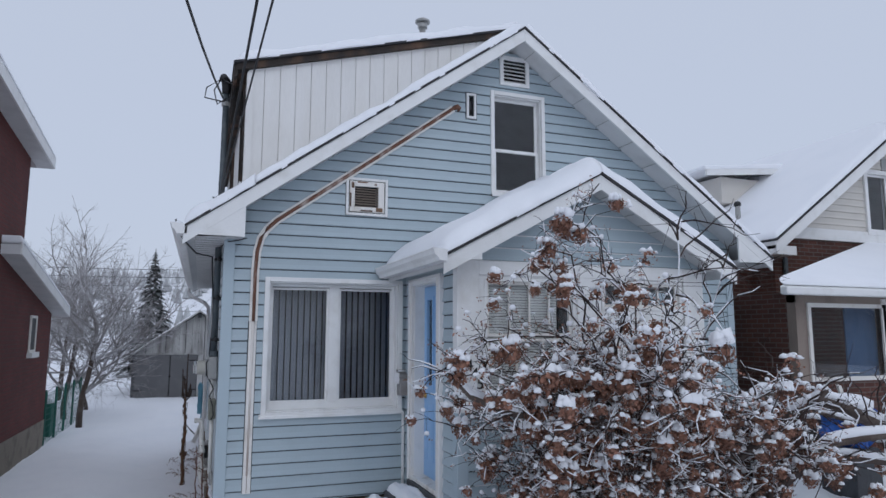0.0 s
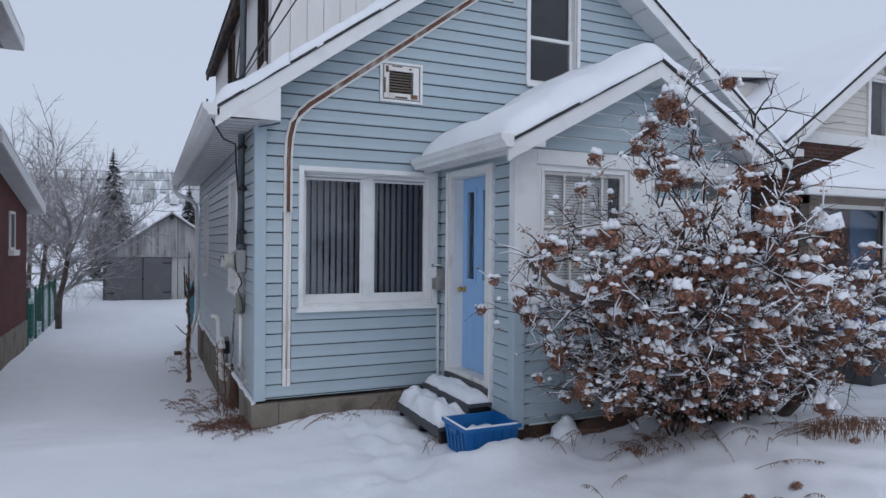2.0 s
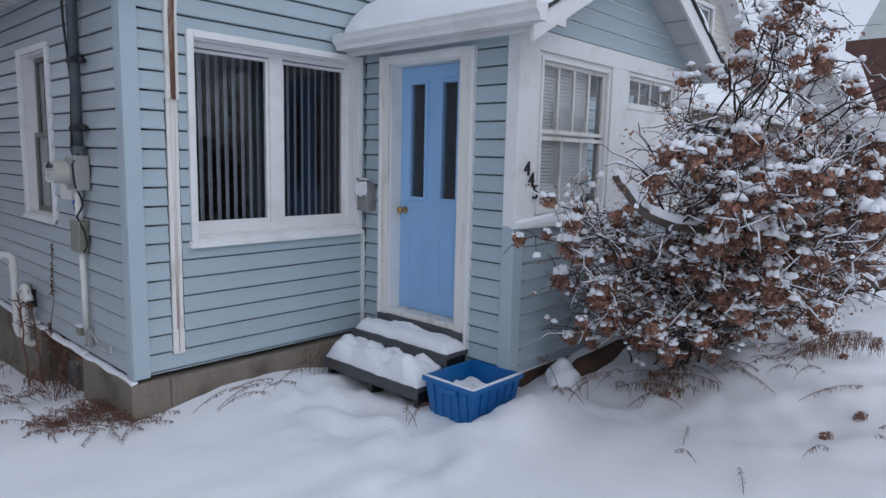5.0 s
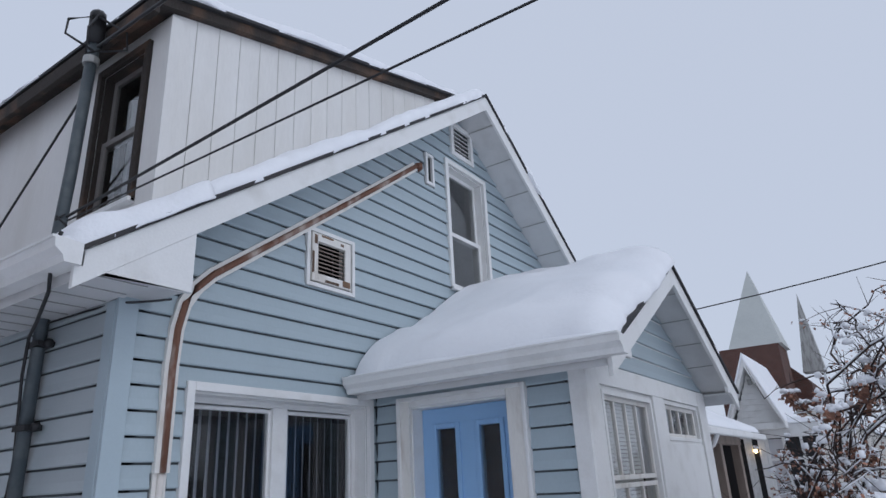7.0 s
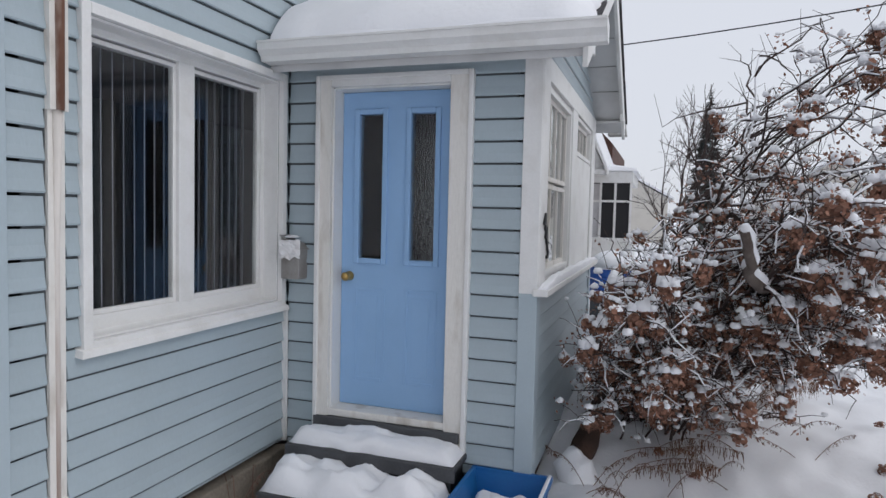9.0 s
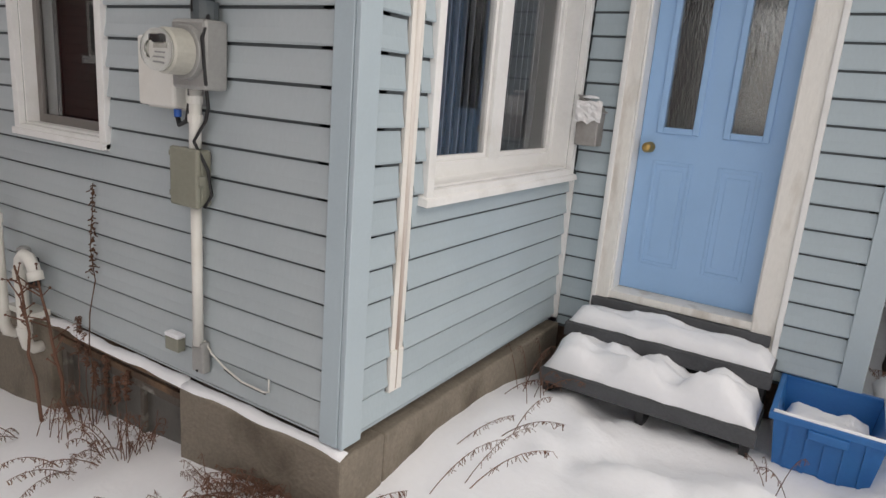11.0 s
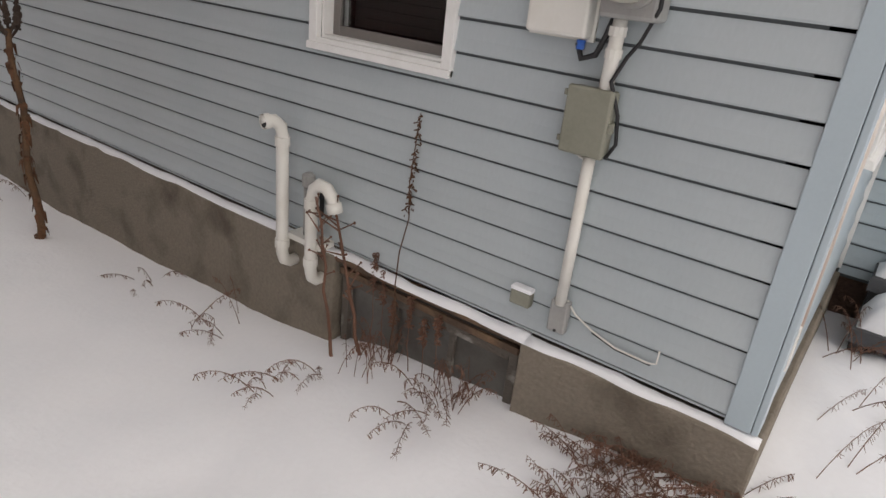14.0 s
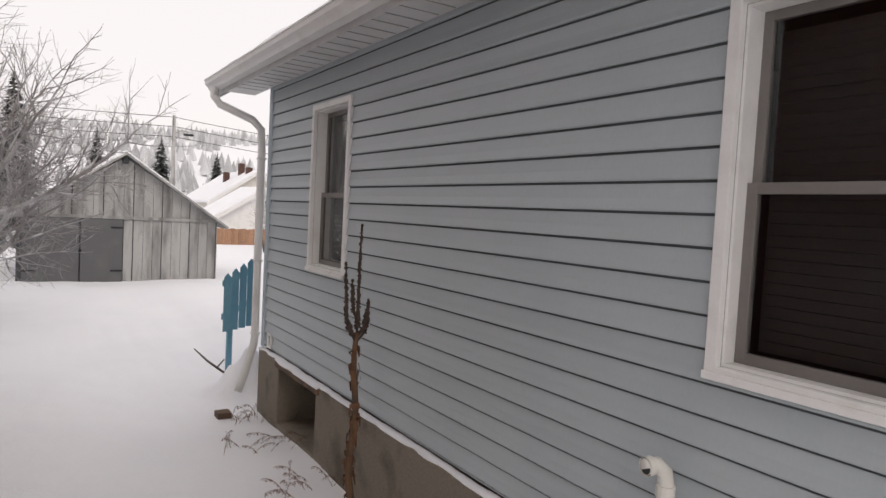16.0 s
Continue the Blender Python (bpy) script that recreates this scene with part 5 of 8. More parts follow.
part("riser", Geo().tube([(-0.065, 0.68, 1.80), (-0.065, 0.68, 3.40), (-0.06, 0.64, 4.0), (-0.06, 0.60, 4.93)], 0.036, 12), CONDUIT, mast, smooth=True)
part("weatherhead", Geo().tube([(-0.06, 0.60, 4.90), (-0.06, 0.60, 4.99), (-0.07, 0.575, 5.05), (-0.10, 0.52, 5.07), (-0.12, 0.48, 5.04)], [0.05, 0.055, 0.055, 0.05, 0.03], 10), BLACK, mast, smooth=True)
part("hub", Geo().tube([(-0.065, 0.68, 1.795), (-0.065, 0.68, 1.87)], 0.05, 12), CONDUIT, mast)
for z in (1.98, 2.45, 2.9):
    part("strap", Geo().box(-0.106, 0.60, z, -0.015, 0.735, z + 0.03), BLACK, mast)
    part("standoff", Geo().blob((-0.05, 0.60, z + 0.02), 0.028, 3, 0.05, 5, 8, None), BLACK, mast, smooth=True)
part("clamp", Geo().tube([(-0.06, 0.61, 4.75), (-0.06, 0.61, 4.80)], 0.05, 10), GALV, mast)
wires = [
    [(-0.12, 0.48, 5.04), (-0.20, 0.40, 4.86), (-0.16, 0.47, 4.72), (-0.06, 0.52, 4.82)],
    [(-0.12, 0.49, 5.04), (-0.28, 0.50, 4.92), (-0.30, 0.46, 4.78), (-0.12, 0.47, 4.76)],
    [(-0.11, 0.48, 5.03), (0.02, 0.36, 4.93), (0.02, 0.33, 4.78), (-0.10, 0.42, 4.74)],
]
for w in wires:
    part("drip_loop", Geo().tube(w, 0.008, 6), CABLE, mast, smooth=True)
lc = thing("white_conduit", (-0.06, 0.70, 0.4), "white conduit between the meter boxes", "conduit")
part("upper_pipe", Geo().tube([(-0.065, 0.74, 1.56), (-0.065, 0.745, 1.33)], 0.024, 12), PVC, lc, smooth=True)
for z in (1.50, 1.43):
    part("coupling", Geo().tube([(-0.065, 0.742, z), (-0.065, 0.742, z + 0.03)], 0.029, 12), PVC, lc)
part("lower_pipe", Geo().tube([(-0.055, 0.757, 1.10), (-0.05, 0.76, 0.5)], 0.022, 12), PVC, lc, smooth=True)
ob_ = thing("olive_box", (-0.05, 0.79, 1.1), "olive grey disconnect box on the wall", "utility box")
part("body", Geo().box(-0.075, 0.705, 1.10, -0.018, 0.865, 1.325), OLIVE, ob_, bevel=0.012)
part("lid", Geo().box(-0.095, 0.700, 1.095, -0.07, 0.87, 1.33), OLIVE, ob_, bevel=0.01)
for z in (1.13, 1.29):
    part("hinge", Geo().tube([(-0.083, 0.874, z), (-0.083, 0.874, z + 0.02)], 0.008, 8), OLIVE, ob_)
part("latch", Geo().box(-0.09, 0.688, 1.19, -0.06, 0.702, 1.225), OLIVE, ob_, bevel=0.003)
jb = thing("junction_box", (-0.04, 0.76, 0.38), "small grey metal junction box low on the wall", "utility box")
part("body", Geo().box(-0.058, 0.722, 0.375, -0.018, 0.798, 0.515), GALV, jb, bevel=0.008)
for z in (0.385, 0.50):
    part("screw", Geo().tube([(-0.058, 0.76, z), (-0.062, 0.76, z)], 0.006, 8), BLACK, jb)
ou = thing("outdoor_outlet", (-0.04, 0.93, 0.42), "brown outdoor outlet cover capped with snow", "outlet")
part("cover", Geo().box(-0.06, 0.888, 0.425, -0.018, 0.978, 0.488), OLIVE, ou, bevel=0.006)
part("snow_cap", Geo().box(-0.062, 0.886, 0.487, -0.018, 0.980, 0.506), SNOW, ou, bevel=0.006)
cb = thing("wall_cables", (-0.03, 0.6, 1.0), "loose black and white cables on the siding", "cable")
part("cable", Geo().tube([(-0.05, 0.68, 1.86), (-0.10, 0.62, 1.80), (-0.14, 0.600, 1.74), (-0.13, 0.598, 1.60), (-0.07, 0.66, 1.49), (-0.05, 0.70, 1.44), (-0.09, 0.72, 1.36), (-0.05, 0.690, 1.25), (-0.04, 0.68, 1.15), (-0.06, 0.70, 1.10)], 0.007, 6), CABLE, cb, smooth=True)
part("cable", Geo().tube([(-0.05, 0.88, 1.46), (-0.05, 0.86, 1.41), (-0.05, 0.81, 1.43), (-0.06, 0.78, 1.50), (-0.07, 0.76, 1.56)], 0.011, 6), CABLE, cb, smooth=True)
part("cable", Geo().tube([(-0.035, 0.74, 0.52), (-0.03, 0.70, 0.47), (-0.028, 0.62, 0.43), (-0.028, 0.52, 0.40), (-0.027, 0.39, 0.395), (-0.027, 0.36, 0.405), (-0.027, 0.36, 0.46)], 0.004, 6), PVC, cb, "thin white cable", smooth=True)
part("cable", Geo().tube([(-0.03, 0.62, 0.425), (-0.026, 0.52, 0.394), (-0.026, 0.38, 0.39)], 0.004, 6), CABLE, cb, smooth=True)
part("cable", Geo().tube([(-0.035, 0.84, 1.095), (-0.04, 0.80, 1.08), (-0.05, 0.77, 1.075)], 0.005, 6), PVC, cb, smooth=True)
part("cable", Geo().tube([(-0.11, 0.69, 1.83), (-0.085, 0.70, 2.3), (-0.12, 0.69, 2.75), (-0.13, 0.66, 2.95), (-0.30, 0.2, 2.93), (-0.40, -0.1, 3.0), (-0.50, -0.3, 3.12), (-0.50, -0.36, 3.2)], 0.009, 6), CABLE, cb, smooth=True)
part("cable", Geo().tube([(-0.07, 0.60, 3.03), (-0.03, 0.3, 3.045), (0.0, 0.02, 3.05), (0.03, -0.06, 3.04), (0.13, -0.10, 3.06), (0.2, -0.14, 3.075)], 0.006, 6), CABLE, cb, smooth=True)

# ---- white plastic pipes low on the side wall ----
v1 = thing("vent_pipe", (-0.13, 2.27, 0.15), "tall white plastic vent pipe with elbow", "pipe")
part("riser", Geo().tube([(-0.02, 2.27, 0.155), (-0.09, 2.27, 0.155), (-0.125, 2.27, 0.175), (-0.14, 2.27, 0.22), (-0.14, 2.27, 0.83), (-0.145, 2.275, 0.875), (-0.18, 2.285, 0.905), (-0.215, 2.29, 0.905)], 0.031, 14), PVC, v1, smooth=True)
part("mouth", Geo().tube([(-0.205, 2.289, 0.905), (-0.235, 2.294, 0.903)], 0.037, 14, cap=False).tube([(-0.235, 2.294, 0.903), (-0.205, 2.289, 0.905)], 0.029, 14), PVC, v1, smooth=True)
# Black disc stands in for the dark inside of the pipe.
part("hollow", Geo().tube([(-0.233, 2.2935, 0.9035), (-0.2345, 2.2938, 0.9035)], 0.0285, 14), BLACK, v1)
for z in (0.25, 0.78):
    part("collar", Geo().tube([(-0.14, 2.27, z), (-0.14, 2.27, z + 0.045)], 0.037, 14), PVC, v1)
v2 = thing("vent_pipe", (-0.12, 2.06, 0.12), "short white plastic vent pipe bent downwards", "pipe")
part("riser", Geo().tube([(-0.02, 2.07, 0.12), (-0.09, 2.07, 0.12), (-0.12, 2.07, 0.145), (-0.13, 2.07, 0.19), (-0.13, 2.07, 0.56), (-0.13, 2.055, 0.62), (-0.13, 2.02, 0.65), (-0.13, 1.97, 0.645), (-0.13, 1.935, 0.61), (-0.13, 1.915, 0.555)], 0.031, 14), PVC, v2, smooth=True)
part("mouth", Geo().tube([(-0.13, 1.925, 0.585), (-0.13, 1.910, 0.54)], 0.038, 14), PVC, v2, smooth=True)
for z in (0.21, 0.52):
    part("collar", Geo().tube([(-0.13, 2.07, z), (-0.13, 2.07, z + 0.045)], 0.037, 14), PVC, v2)
v3 = thing("capped_pipe", (-0.08, 2.16, 0.28), "small grey capped pipe beside the vents", "pipe")
part("pipe", Geo().tube([(-0.06, 2.17, 0.27), (-0.06, 2.17, 0.60)], 0.024, 12), GALV, v3, smooth=True)
part("cap", Geo().tube([(-0.06, 2.17, 0.59), (-0.06, 2.17, 0.645), (-0.06, 2.17, 0.655)], [0.033, 0.033, 0.02], 12), GALV, v3)
part("bracket", Geo().box(-0.10, 2.10, 0.44, -0.02, 2.13, 0.60), BLACK, v3)
part("support", Geo().box(-0.12, 2.02, 0.30, -0.02, 2.26, 0.33), PVC, v3)
vl = thing("small_wall_vent", (-0.02, 7.35, 0.32), "small white vent low on the rear siding", "vent")
part("frame", frame_rect(S, 7.30, 7.40, 0.32, 0.47, 0.02, 0.035, 0.0), WHITE, vl)
part("flap", slab(S, 7.32, 7.38, 0.34, 0.45, 0.022, 0.0), GALV, vl)

# chimney flue on the roof
fl = thing("roof_flue", (2.95, 2.0, 5.9), "grey metal flue with a cap on the roof", "flue")
fx, fy = 3.2, 3.0
part("pipe", Geo().tube([(fx, fy, 5.9), (fx, fy, 7.42)], 0.055, 14), GALV, fl, smooth=True)
part("collar", Geo().tube([(fx, fy, 7.40), (fx, fy, 7.47)], 0.085, 14), GALV, fl)
part("cap", Geo().tube([(fx, fy, 7.50), (fx, fy, 7.53), (fx, fy, 7.58)], [0.13, 0.13, 0.05], 14), GALV, fl)

# ---- overhead service cables ----
oc = thing("overhead_cable", (-0.1, 0.5, 4.8), "black overhead service cables coming from the street", "cable")


def sag(a, b, drop, n=14):
    a, b = Vector(a), Vector(b)
    return [a.lerp(b, i / n) - Vector((0, 0, drop * 4 * (i / n) * (1 - i / n))) for i in range(n + 1)]


part("cable", Geo().tube(sag((-0.10, 0.46, 4.80), (-1.62, -15, 5.2), 0.84), 0.011, 6), CABLE, oc, smooth=True)
part("cable", Geo().tube(sag((-0.08, 0.56, 3.66), (0.18, -15, 4.8), 0.05), 0.009, 6), CABLE, oc, smooth=True)
part("cable", Geo().tube(sag((-0.07, 0.57, 3.64), (0.27, -15, 3.95), 0.06), 0.006, 6), CABLE, oc, smooth=True)
part("wire_end", Geo().tube([(-0.06, 0.63, 3.70), (-0.12, 0.60, 3.64), (-0.16, 0.5, 3.62), (-0.10, 0.50, 3.58), (-0.05, 0.60, 3.60)], 0.007, 6), CABLE, oc, smooth=True)
part("guy_wire", Geo().tube([(-0.05, 0.60, 4.6), (0.0, 2.2, 3.55)], 0.008, 6), CABLE, oc)


# ---- plants near the house ----
def bent(a, b, rng, lift=0.0, n=6, wob=0.05):
    a, b = Vector(a), Vector(b)
    ln = (b - a).length
    out = []
    for i in range(n + 1):
        u = i / n
        p = a.lerp(b, u) + Vector((0, 0, lift * 4 * u * (1 - u)))
        if 0 < i < n:
            p += Vector((rng.uniform(-1, 1), rng.uniform(-1, 1), rng.uniform(-0.6, 0.6))) * wob * ln
        out.append(p)
    return out


def taper(r0, r1, n):
    return [r0 + (r1 - r0) * i / n for i in range(n + 1)]


def lay_snow(g, pts, radii, rng, amount=1.0, sides=5):
    """Snow along the upper side of a branch, broken into lengths."""
    run, rr = [], []
    for i, p in enumerate(pts):
        if rng.random() < 0.16 and len(run) > 1:
            if len(run) >= 2:
                g.tube(run, rr, sides)
            run, rr = [], []
        s = radii[i] * 0.62 + 0.006 * amount + rng.uniform(0, 0.005) * amount
        run.append(p + Vector((0, 0, radii[i] * 0.8 + s * 0.45)))
        rr.append(s * (0.6 if i in (0, len(pts) - 1) else 1.0))
    if len(run) >= 2:
        g.tube(run, rr, sides)


def flower_mesh(seed):
    """A dried, domed flower head of small curled bracts."""
    rng, g = random.Random(seed), Geo()
    for i in range(130):
        d = Vector((rng.gauss(0, 1), rng.gauss(0, 1), rng.gauss(0.1, 0.9))).normalized()
        c = Vector((d.x * 0.078, d.y * 0.078, d.z * 0.066)) * rng.uniform(0.55, 1.08)
        u = d.orthogonal().normalized()
        w = d.cross(u)
        a = rng.uniform(0, 6.28)
        u, w = u * math.cos(a) + w * math.sin(a), w * math.cos(a) - u * math.sin(a)
        s = rng.uniform(0.011, 0.020)
        g.quad(c - u * s, c - w * s * 0.8 + d * s * 0.5, c + u * s, c + w * s * 0.8 + d * s * 0.3)
    for i in range(10):
        d = Vector((rng.gauss(0, 1), rng.gauss(0, 1), rng.gauss(0, 0.6))).normalized()
        g.tube([(0, 0, -0.09), tuple(d * 0.05)], 0.0025, 3)
    return g.mesh("flower_head", FLOWER, tidy=False)


def cap_mesh(seed):
    """Snow caught on a flower head: an uneven crust of small lumps."""
    g, rng = Geo(), random.Random(seed)
    for i in range(9):
        a, r = rng.uniform(0, 6.28), 0.062 * math.sqrt(rng.random())
        s = rng.uniform(0.018, 0.038)
        g.blob((r * math.cos(a), r * math.sin(a), 0.052 - r * 0.45 + rng.uniform(-0.006, 0.006)), (s, s * rng.uniform(0.8, 1.2), s * rng.uniform(0.8, 1.1)), seed + i, 0.6, 5, 7, 0.3)
    return g.mesh("snow_cap", SNOW, smooth=True)


FLOWERS, CAPS = [flower_mesh(i) for i in range(7)], [cap_mesh(i + 50) for i in range(5)]


def put_part(name, me, parent, at, turn=0.0, size=1.0, tilt=0.0, squash=1.0):
    ob = new(name, me)
    ob.parent = parent
    ob.matrix_parent_inverse = Matrix.Translation(-base_of(parent))
    ob.matrix_basis = pose(*at, tilt, 0, turn) @ Matrix.Diagonal((size, size, size * squash, 1))
    return ob


def crest(x, y):
    """Height of the bush's outline: low beside the porch, tall towards the yard, falling away to the far side."""
    return 1.15 + 1.25 * (1 - smooth(-3.4, -2.5, y)) * (1 - 0.62 * smooth(2.2, 3.4, x))


def skirt(y):
    """Lowest twigs: near the ground by the porch, arching clear of it towards the yard."""
    return 0.46 + 0.56 * (1 - smooth(-3.6, -2.5, y))


def shrub():
    rng = random.Random(11)
    t = thing("hydrangea_bush", (3.7, -2.3, 0.15), "large bare hydrangea bush with brown flower heads under snow", "bush")
    twigs, snow, bracts, lumps = Geo(), Geo(), Geo(), Geo()
    heads, tips = [], []
    goals = [(2.03, -3.52, 2.81), (2.0, -3.38, 2.65), (1.77, -3.39, 2.46), (2.4, -3.4, 2.58), (2.27, -3.9, 2.34), (2.55, -3.9, 2.18), (2.87, -4.0, 1.95), (1.46, -3.03, 1.88), (2.26, -3.37, 2.76), (2.4, -4.3, 1.69),
             (2.0, -3.4, 2.35), (1.86, -3.3, 1.66), (1.75, -3.3, 1.95), (1.85, -3.6, 1.78), (2.1, -3.85, 1.49), (1.62, -3.3, 1.63), (1.5, -2.93, 1.76), (2.45, -3.3, 1.1), (2.32, -4.1, 1.89), (1.87, -3.37, 2.54),
             (1.75, -2.35, 1.5), (1.8, -2.25, 1.3), (1.95, -2.45, 1.05), (2.3, -2.3, 0.75), (2.2, -1.95, 1.0), (2.4, -2.05, 0.6), (2.8, -2.1, 0.9), (2.5, -2.2, 1.35), (4.0, -3.2, 0.6)]
    fixed = len(goals)
    while len(goals) < 112:
        d = Vector((rng.gauss(0, 1), rng.gauss(0, 1), rng.gauss(0.0, 1))).normalized() * rng.uniform(0.45, 1.0)
        goals.append(((3.6 + d.x * 1.3, -2.3 + d.y * 0.42, 0.85 + d.z * 0.5), (3.5 + d.x * 1.6, -2.8 + d.y * 0.75, 1.0 + d.z * 0.6), (2.85 + d.x * 1.15, -3.4 + d.y * 0.75, 1.5 + d.z * 0.6))[len(goals) % 3])
    for k, goal in enumerate(goals):
        base = Vector((3.8 + rng.uniform(-0.7, 0.6), -2.25 + rng.uniform(-0.3, 0.3), 0.15))
        goal = Vector(goal)
        if k >= fixed:
            goal.z = max(min(goal.z, crest(goal.x, goal.y) - rng.uniform(0, 0.35)), skirt(goal.y))
        pts = bent(base, goal, rng, (0.28 if goal.y < -2.8 else 0.14) * (goal - base).length * rng.uniform(0.4, 1.0), 9, 0.025)
        r = rng.uniform(0.007, 0.014)
        rad = taper(r, 0.004, 9)
        part("stem", Geo().tube(pts, rad, 5), TWIG, t, smooth=True, tidy=False)
        if rng.random() < 0.6:
            lay_snow(snow, pts[4:], rad[4:], rng, 0.3)
        heads.append((goal, rng.uniform(0.8, 1.15)))
        for _ in range(rng.choice((1, 2, 2))):
            heads.append((goal + Vector((rng.gauss(0, 0.08), rng.gauss(0, 0.08), rng.gauss(-0.02, 0.06))), rng.uniform(0.5, 0.85)))
        for i in range(3, 10):
            for _ in range(5 if goal.z < 1.9 else 1 + i % 2):
                p = pts[i]
                d = (pts[min(i + 1, 9)] - pts[i - 1]).normalized() * 0.5 + Vector((rng.gauss(0, 0.7), rng.gauss(0, 0.7), rng.gauss(0.15, 0.6)))
                ln = rng.uniform(0.12, 0.42)
                e = p + d.normalized() * ln
                e.z = min(e.z, crest(e.x, e.y) + rng.uniform(0, 0.25)) if k >= fixed else e.z
                e.z = max(e.z, skirt(e.y) + rng.uniform(-0.1, 0.1))
                if e.y > -1.76:
                    e.y = -1.76 - rng.uniform(0, 0.1)
                tips.append(e.copy())
                tp = bent(p, e, rng, 0.03, 4, 0.08)
                tr = taper(0.0045, 0.0022, 4)
                twigs.tube(tp, tr, 4)
                if rng.random() < 0.5:
                    lay_snow(snow, tp, tr, rng, 0.38, 4)
                for _ in range(3):
                    q = tp[rng.randint(1, 4)]
                    f = q + Vector((rng.gauss(0, 1), rng.gauss(0, 1), rng.gauss(0.2, 0.8))).normalized() * rng.uniform(0.06, 0.2)
                    f.y = min(f.y, -1.74)
                    twigs.tube([q, q.lerp(f, 0.5) + Vector((0, 0, 0.01)), f], [0.0026, 0.002, 0.0014], 3)
                    if rng.random() < 0.55:
                        for _ in range(rng.randint(3, 8)):
                            o = f + Vector((rng.gauss(0, 0.022), rng.gauss(0, 0.022), rng.gauss(0, 0.018)))
                            u = Vector((rng.gauss(0, 1), rng.gauss(0, 1), rng.gauss(0, 1))).normalized() * rng.uniform(0.006, 0.014)
                            w = u.orthogonal().normalized() * rng.uniform(0.006, 0.012)
                            bracts.quad(o - u, o - w, o + u, o + w)
                    if rng.random() < 0.36:
                        s = rng.uniform(0.010, 0.028)
                        lumps.blob((f.x, f.y, f.z + s * 0.6), (s, s * rng.uniform(0.7, 1.3), s * rng.uniform(0.8, 1.1)), rng.uniform(0, 50), 0.6, 4, 6, 0.4)
                    if rng.random() < 0.2:
                        lay_snow(snow, [q, q.lerp(f, 0.5), f], [0.002, 0.002, 0.001], rng, 0.4, 4)
                if rng.random() < 0.05:
                    heads.append((e, rng.uniform(0.5, 0.85)))
    part("brushwood", twigs, TWIG, t, tidy=False)
    part("dried_bract", bracts, FLOWER, t, "loose brown dried bracts", tidy=False)
    part("snow_clump", lumps, SNOW, t, "small clumps of snow on the twigs", smooth=True, tidy=False)
    part("branch_snow", snow, SNOW, t, "snow lying along the branches", smooth=True, tidy=False)
    rng.shuffle(heads)
    # many further small heads, too many to count, towards the yard side
    spots = [tips[i] for i in range(len(tips)) if tips[i].y < -1.9 and tips[i].z > 0.35]
    rng.shuffle(spots)
    mass, crust = Geo(), Geo()
    for c in spots[:560]:
        s = rng.uniform(0.5, 0.95)
        for _ in range(46):
            d = Vector((rng.gauss(0, 1), rng.gauss(0, 1), rng.gauss(0, 0.9))).normalized()
            o = c + d * 0.07 * s * rng.uniform(0.5, 1.08)
            u = d.orthogonal().normalized() * rng.uniform(0.010, 0.019)
            w = d.cross(u) * rng.uniform(0.7, 1.1)
            mass.quad(o - u, o - w + d * 0.006, o + u, o + w + d * 0.004)
        if rng.random() < 0.95:
            for _ in range(7):
                r = rng.uniform(0.018, 0.036) * s
                crust.blob((c.x + rng.gauss(0, 0.032) * s, c.y + rng.gauss(0, 0.032) * s, c.z + rng.uniform(0.035, 0.062) * s), (r, r * rng.uniform(0.8, 1.2), r * rng.uniform(0.8, 1.1)), rng.uniform(0, 60), 0.6, 4, 6, 0.3)
    ob = part("flower_mass", mass, FLOWER, t, "crowded brown dried flower heads", tidy=False)
    tagged(ob, kind="stuff")
    ob = part("flower_snow", crust, SNOW, t, "snow caught on the flower heads", smooth=True, tidy=False)
    tagged(ob, kind="stuff")
    for p, s in heads[:298]:
        put_part("flower_head", rng.choice(FLOWERS), t, p, rng.uniform(0, 360), s, rng.uniform(-35, 35))
        if rng.random() < 0.95:
            put_part("snow_cap", rng.choice(CAPS), t, p + Vector((rng.uniform(-0.015, 0.015), rng.uniform(-0.015, 0.015), 0.022 * s)), rng.uniform(0, 360), s * rng.uniform(0.85, 1.15), rng.uniform(-12, 12), rng.uniform(0.9, 1.5))
    return t


shrub()


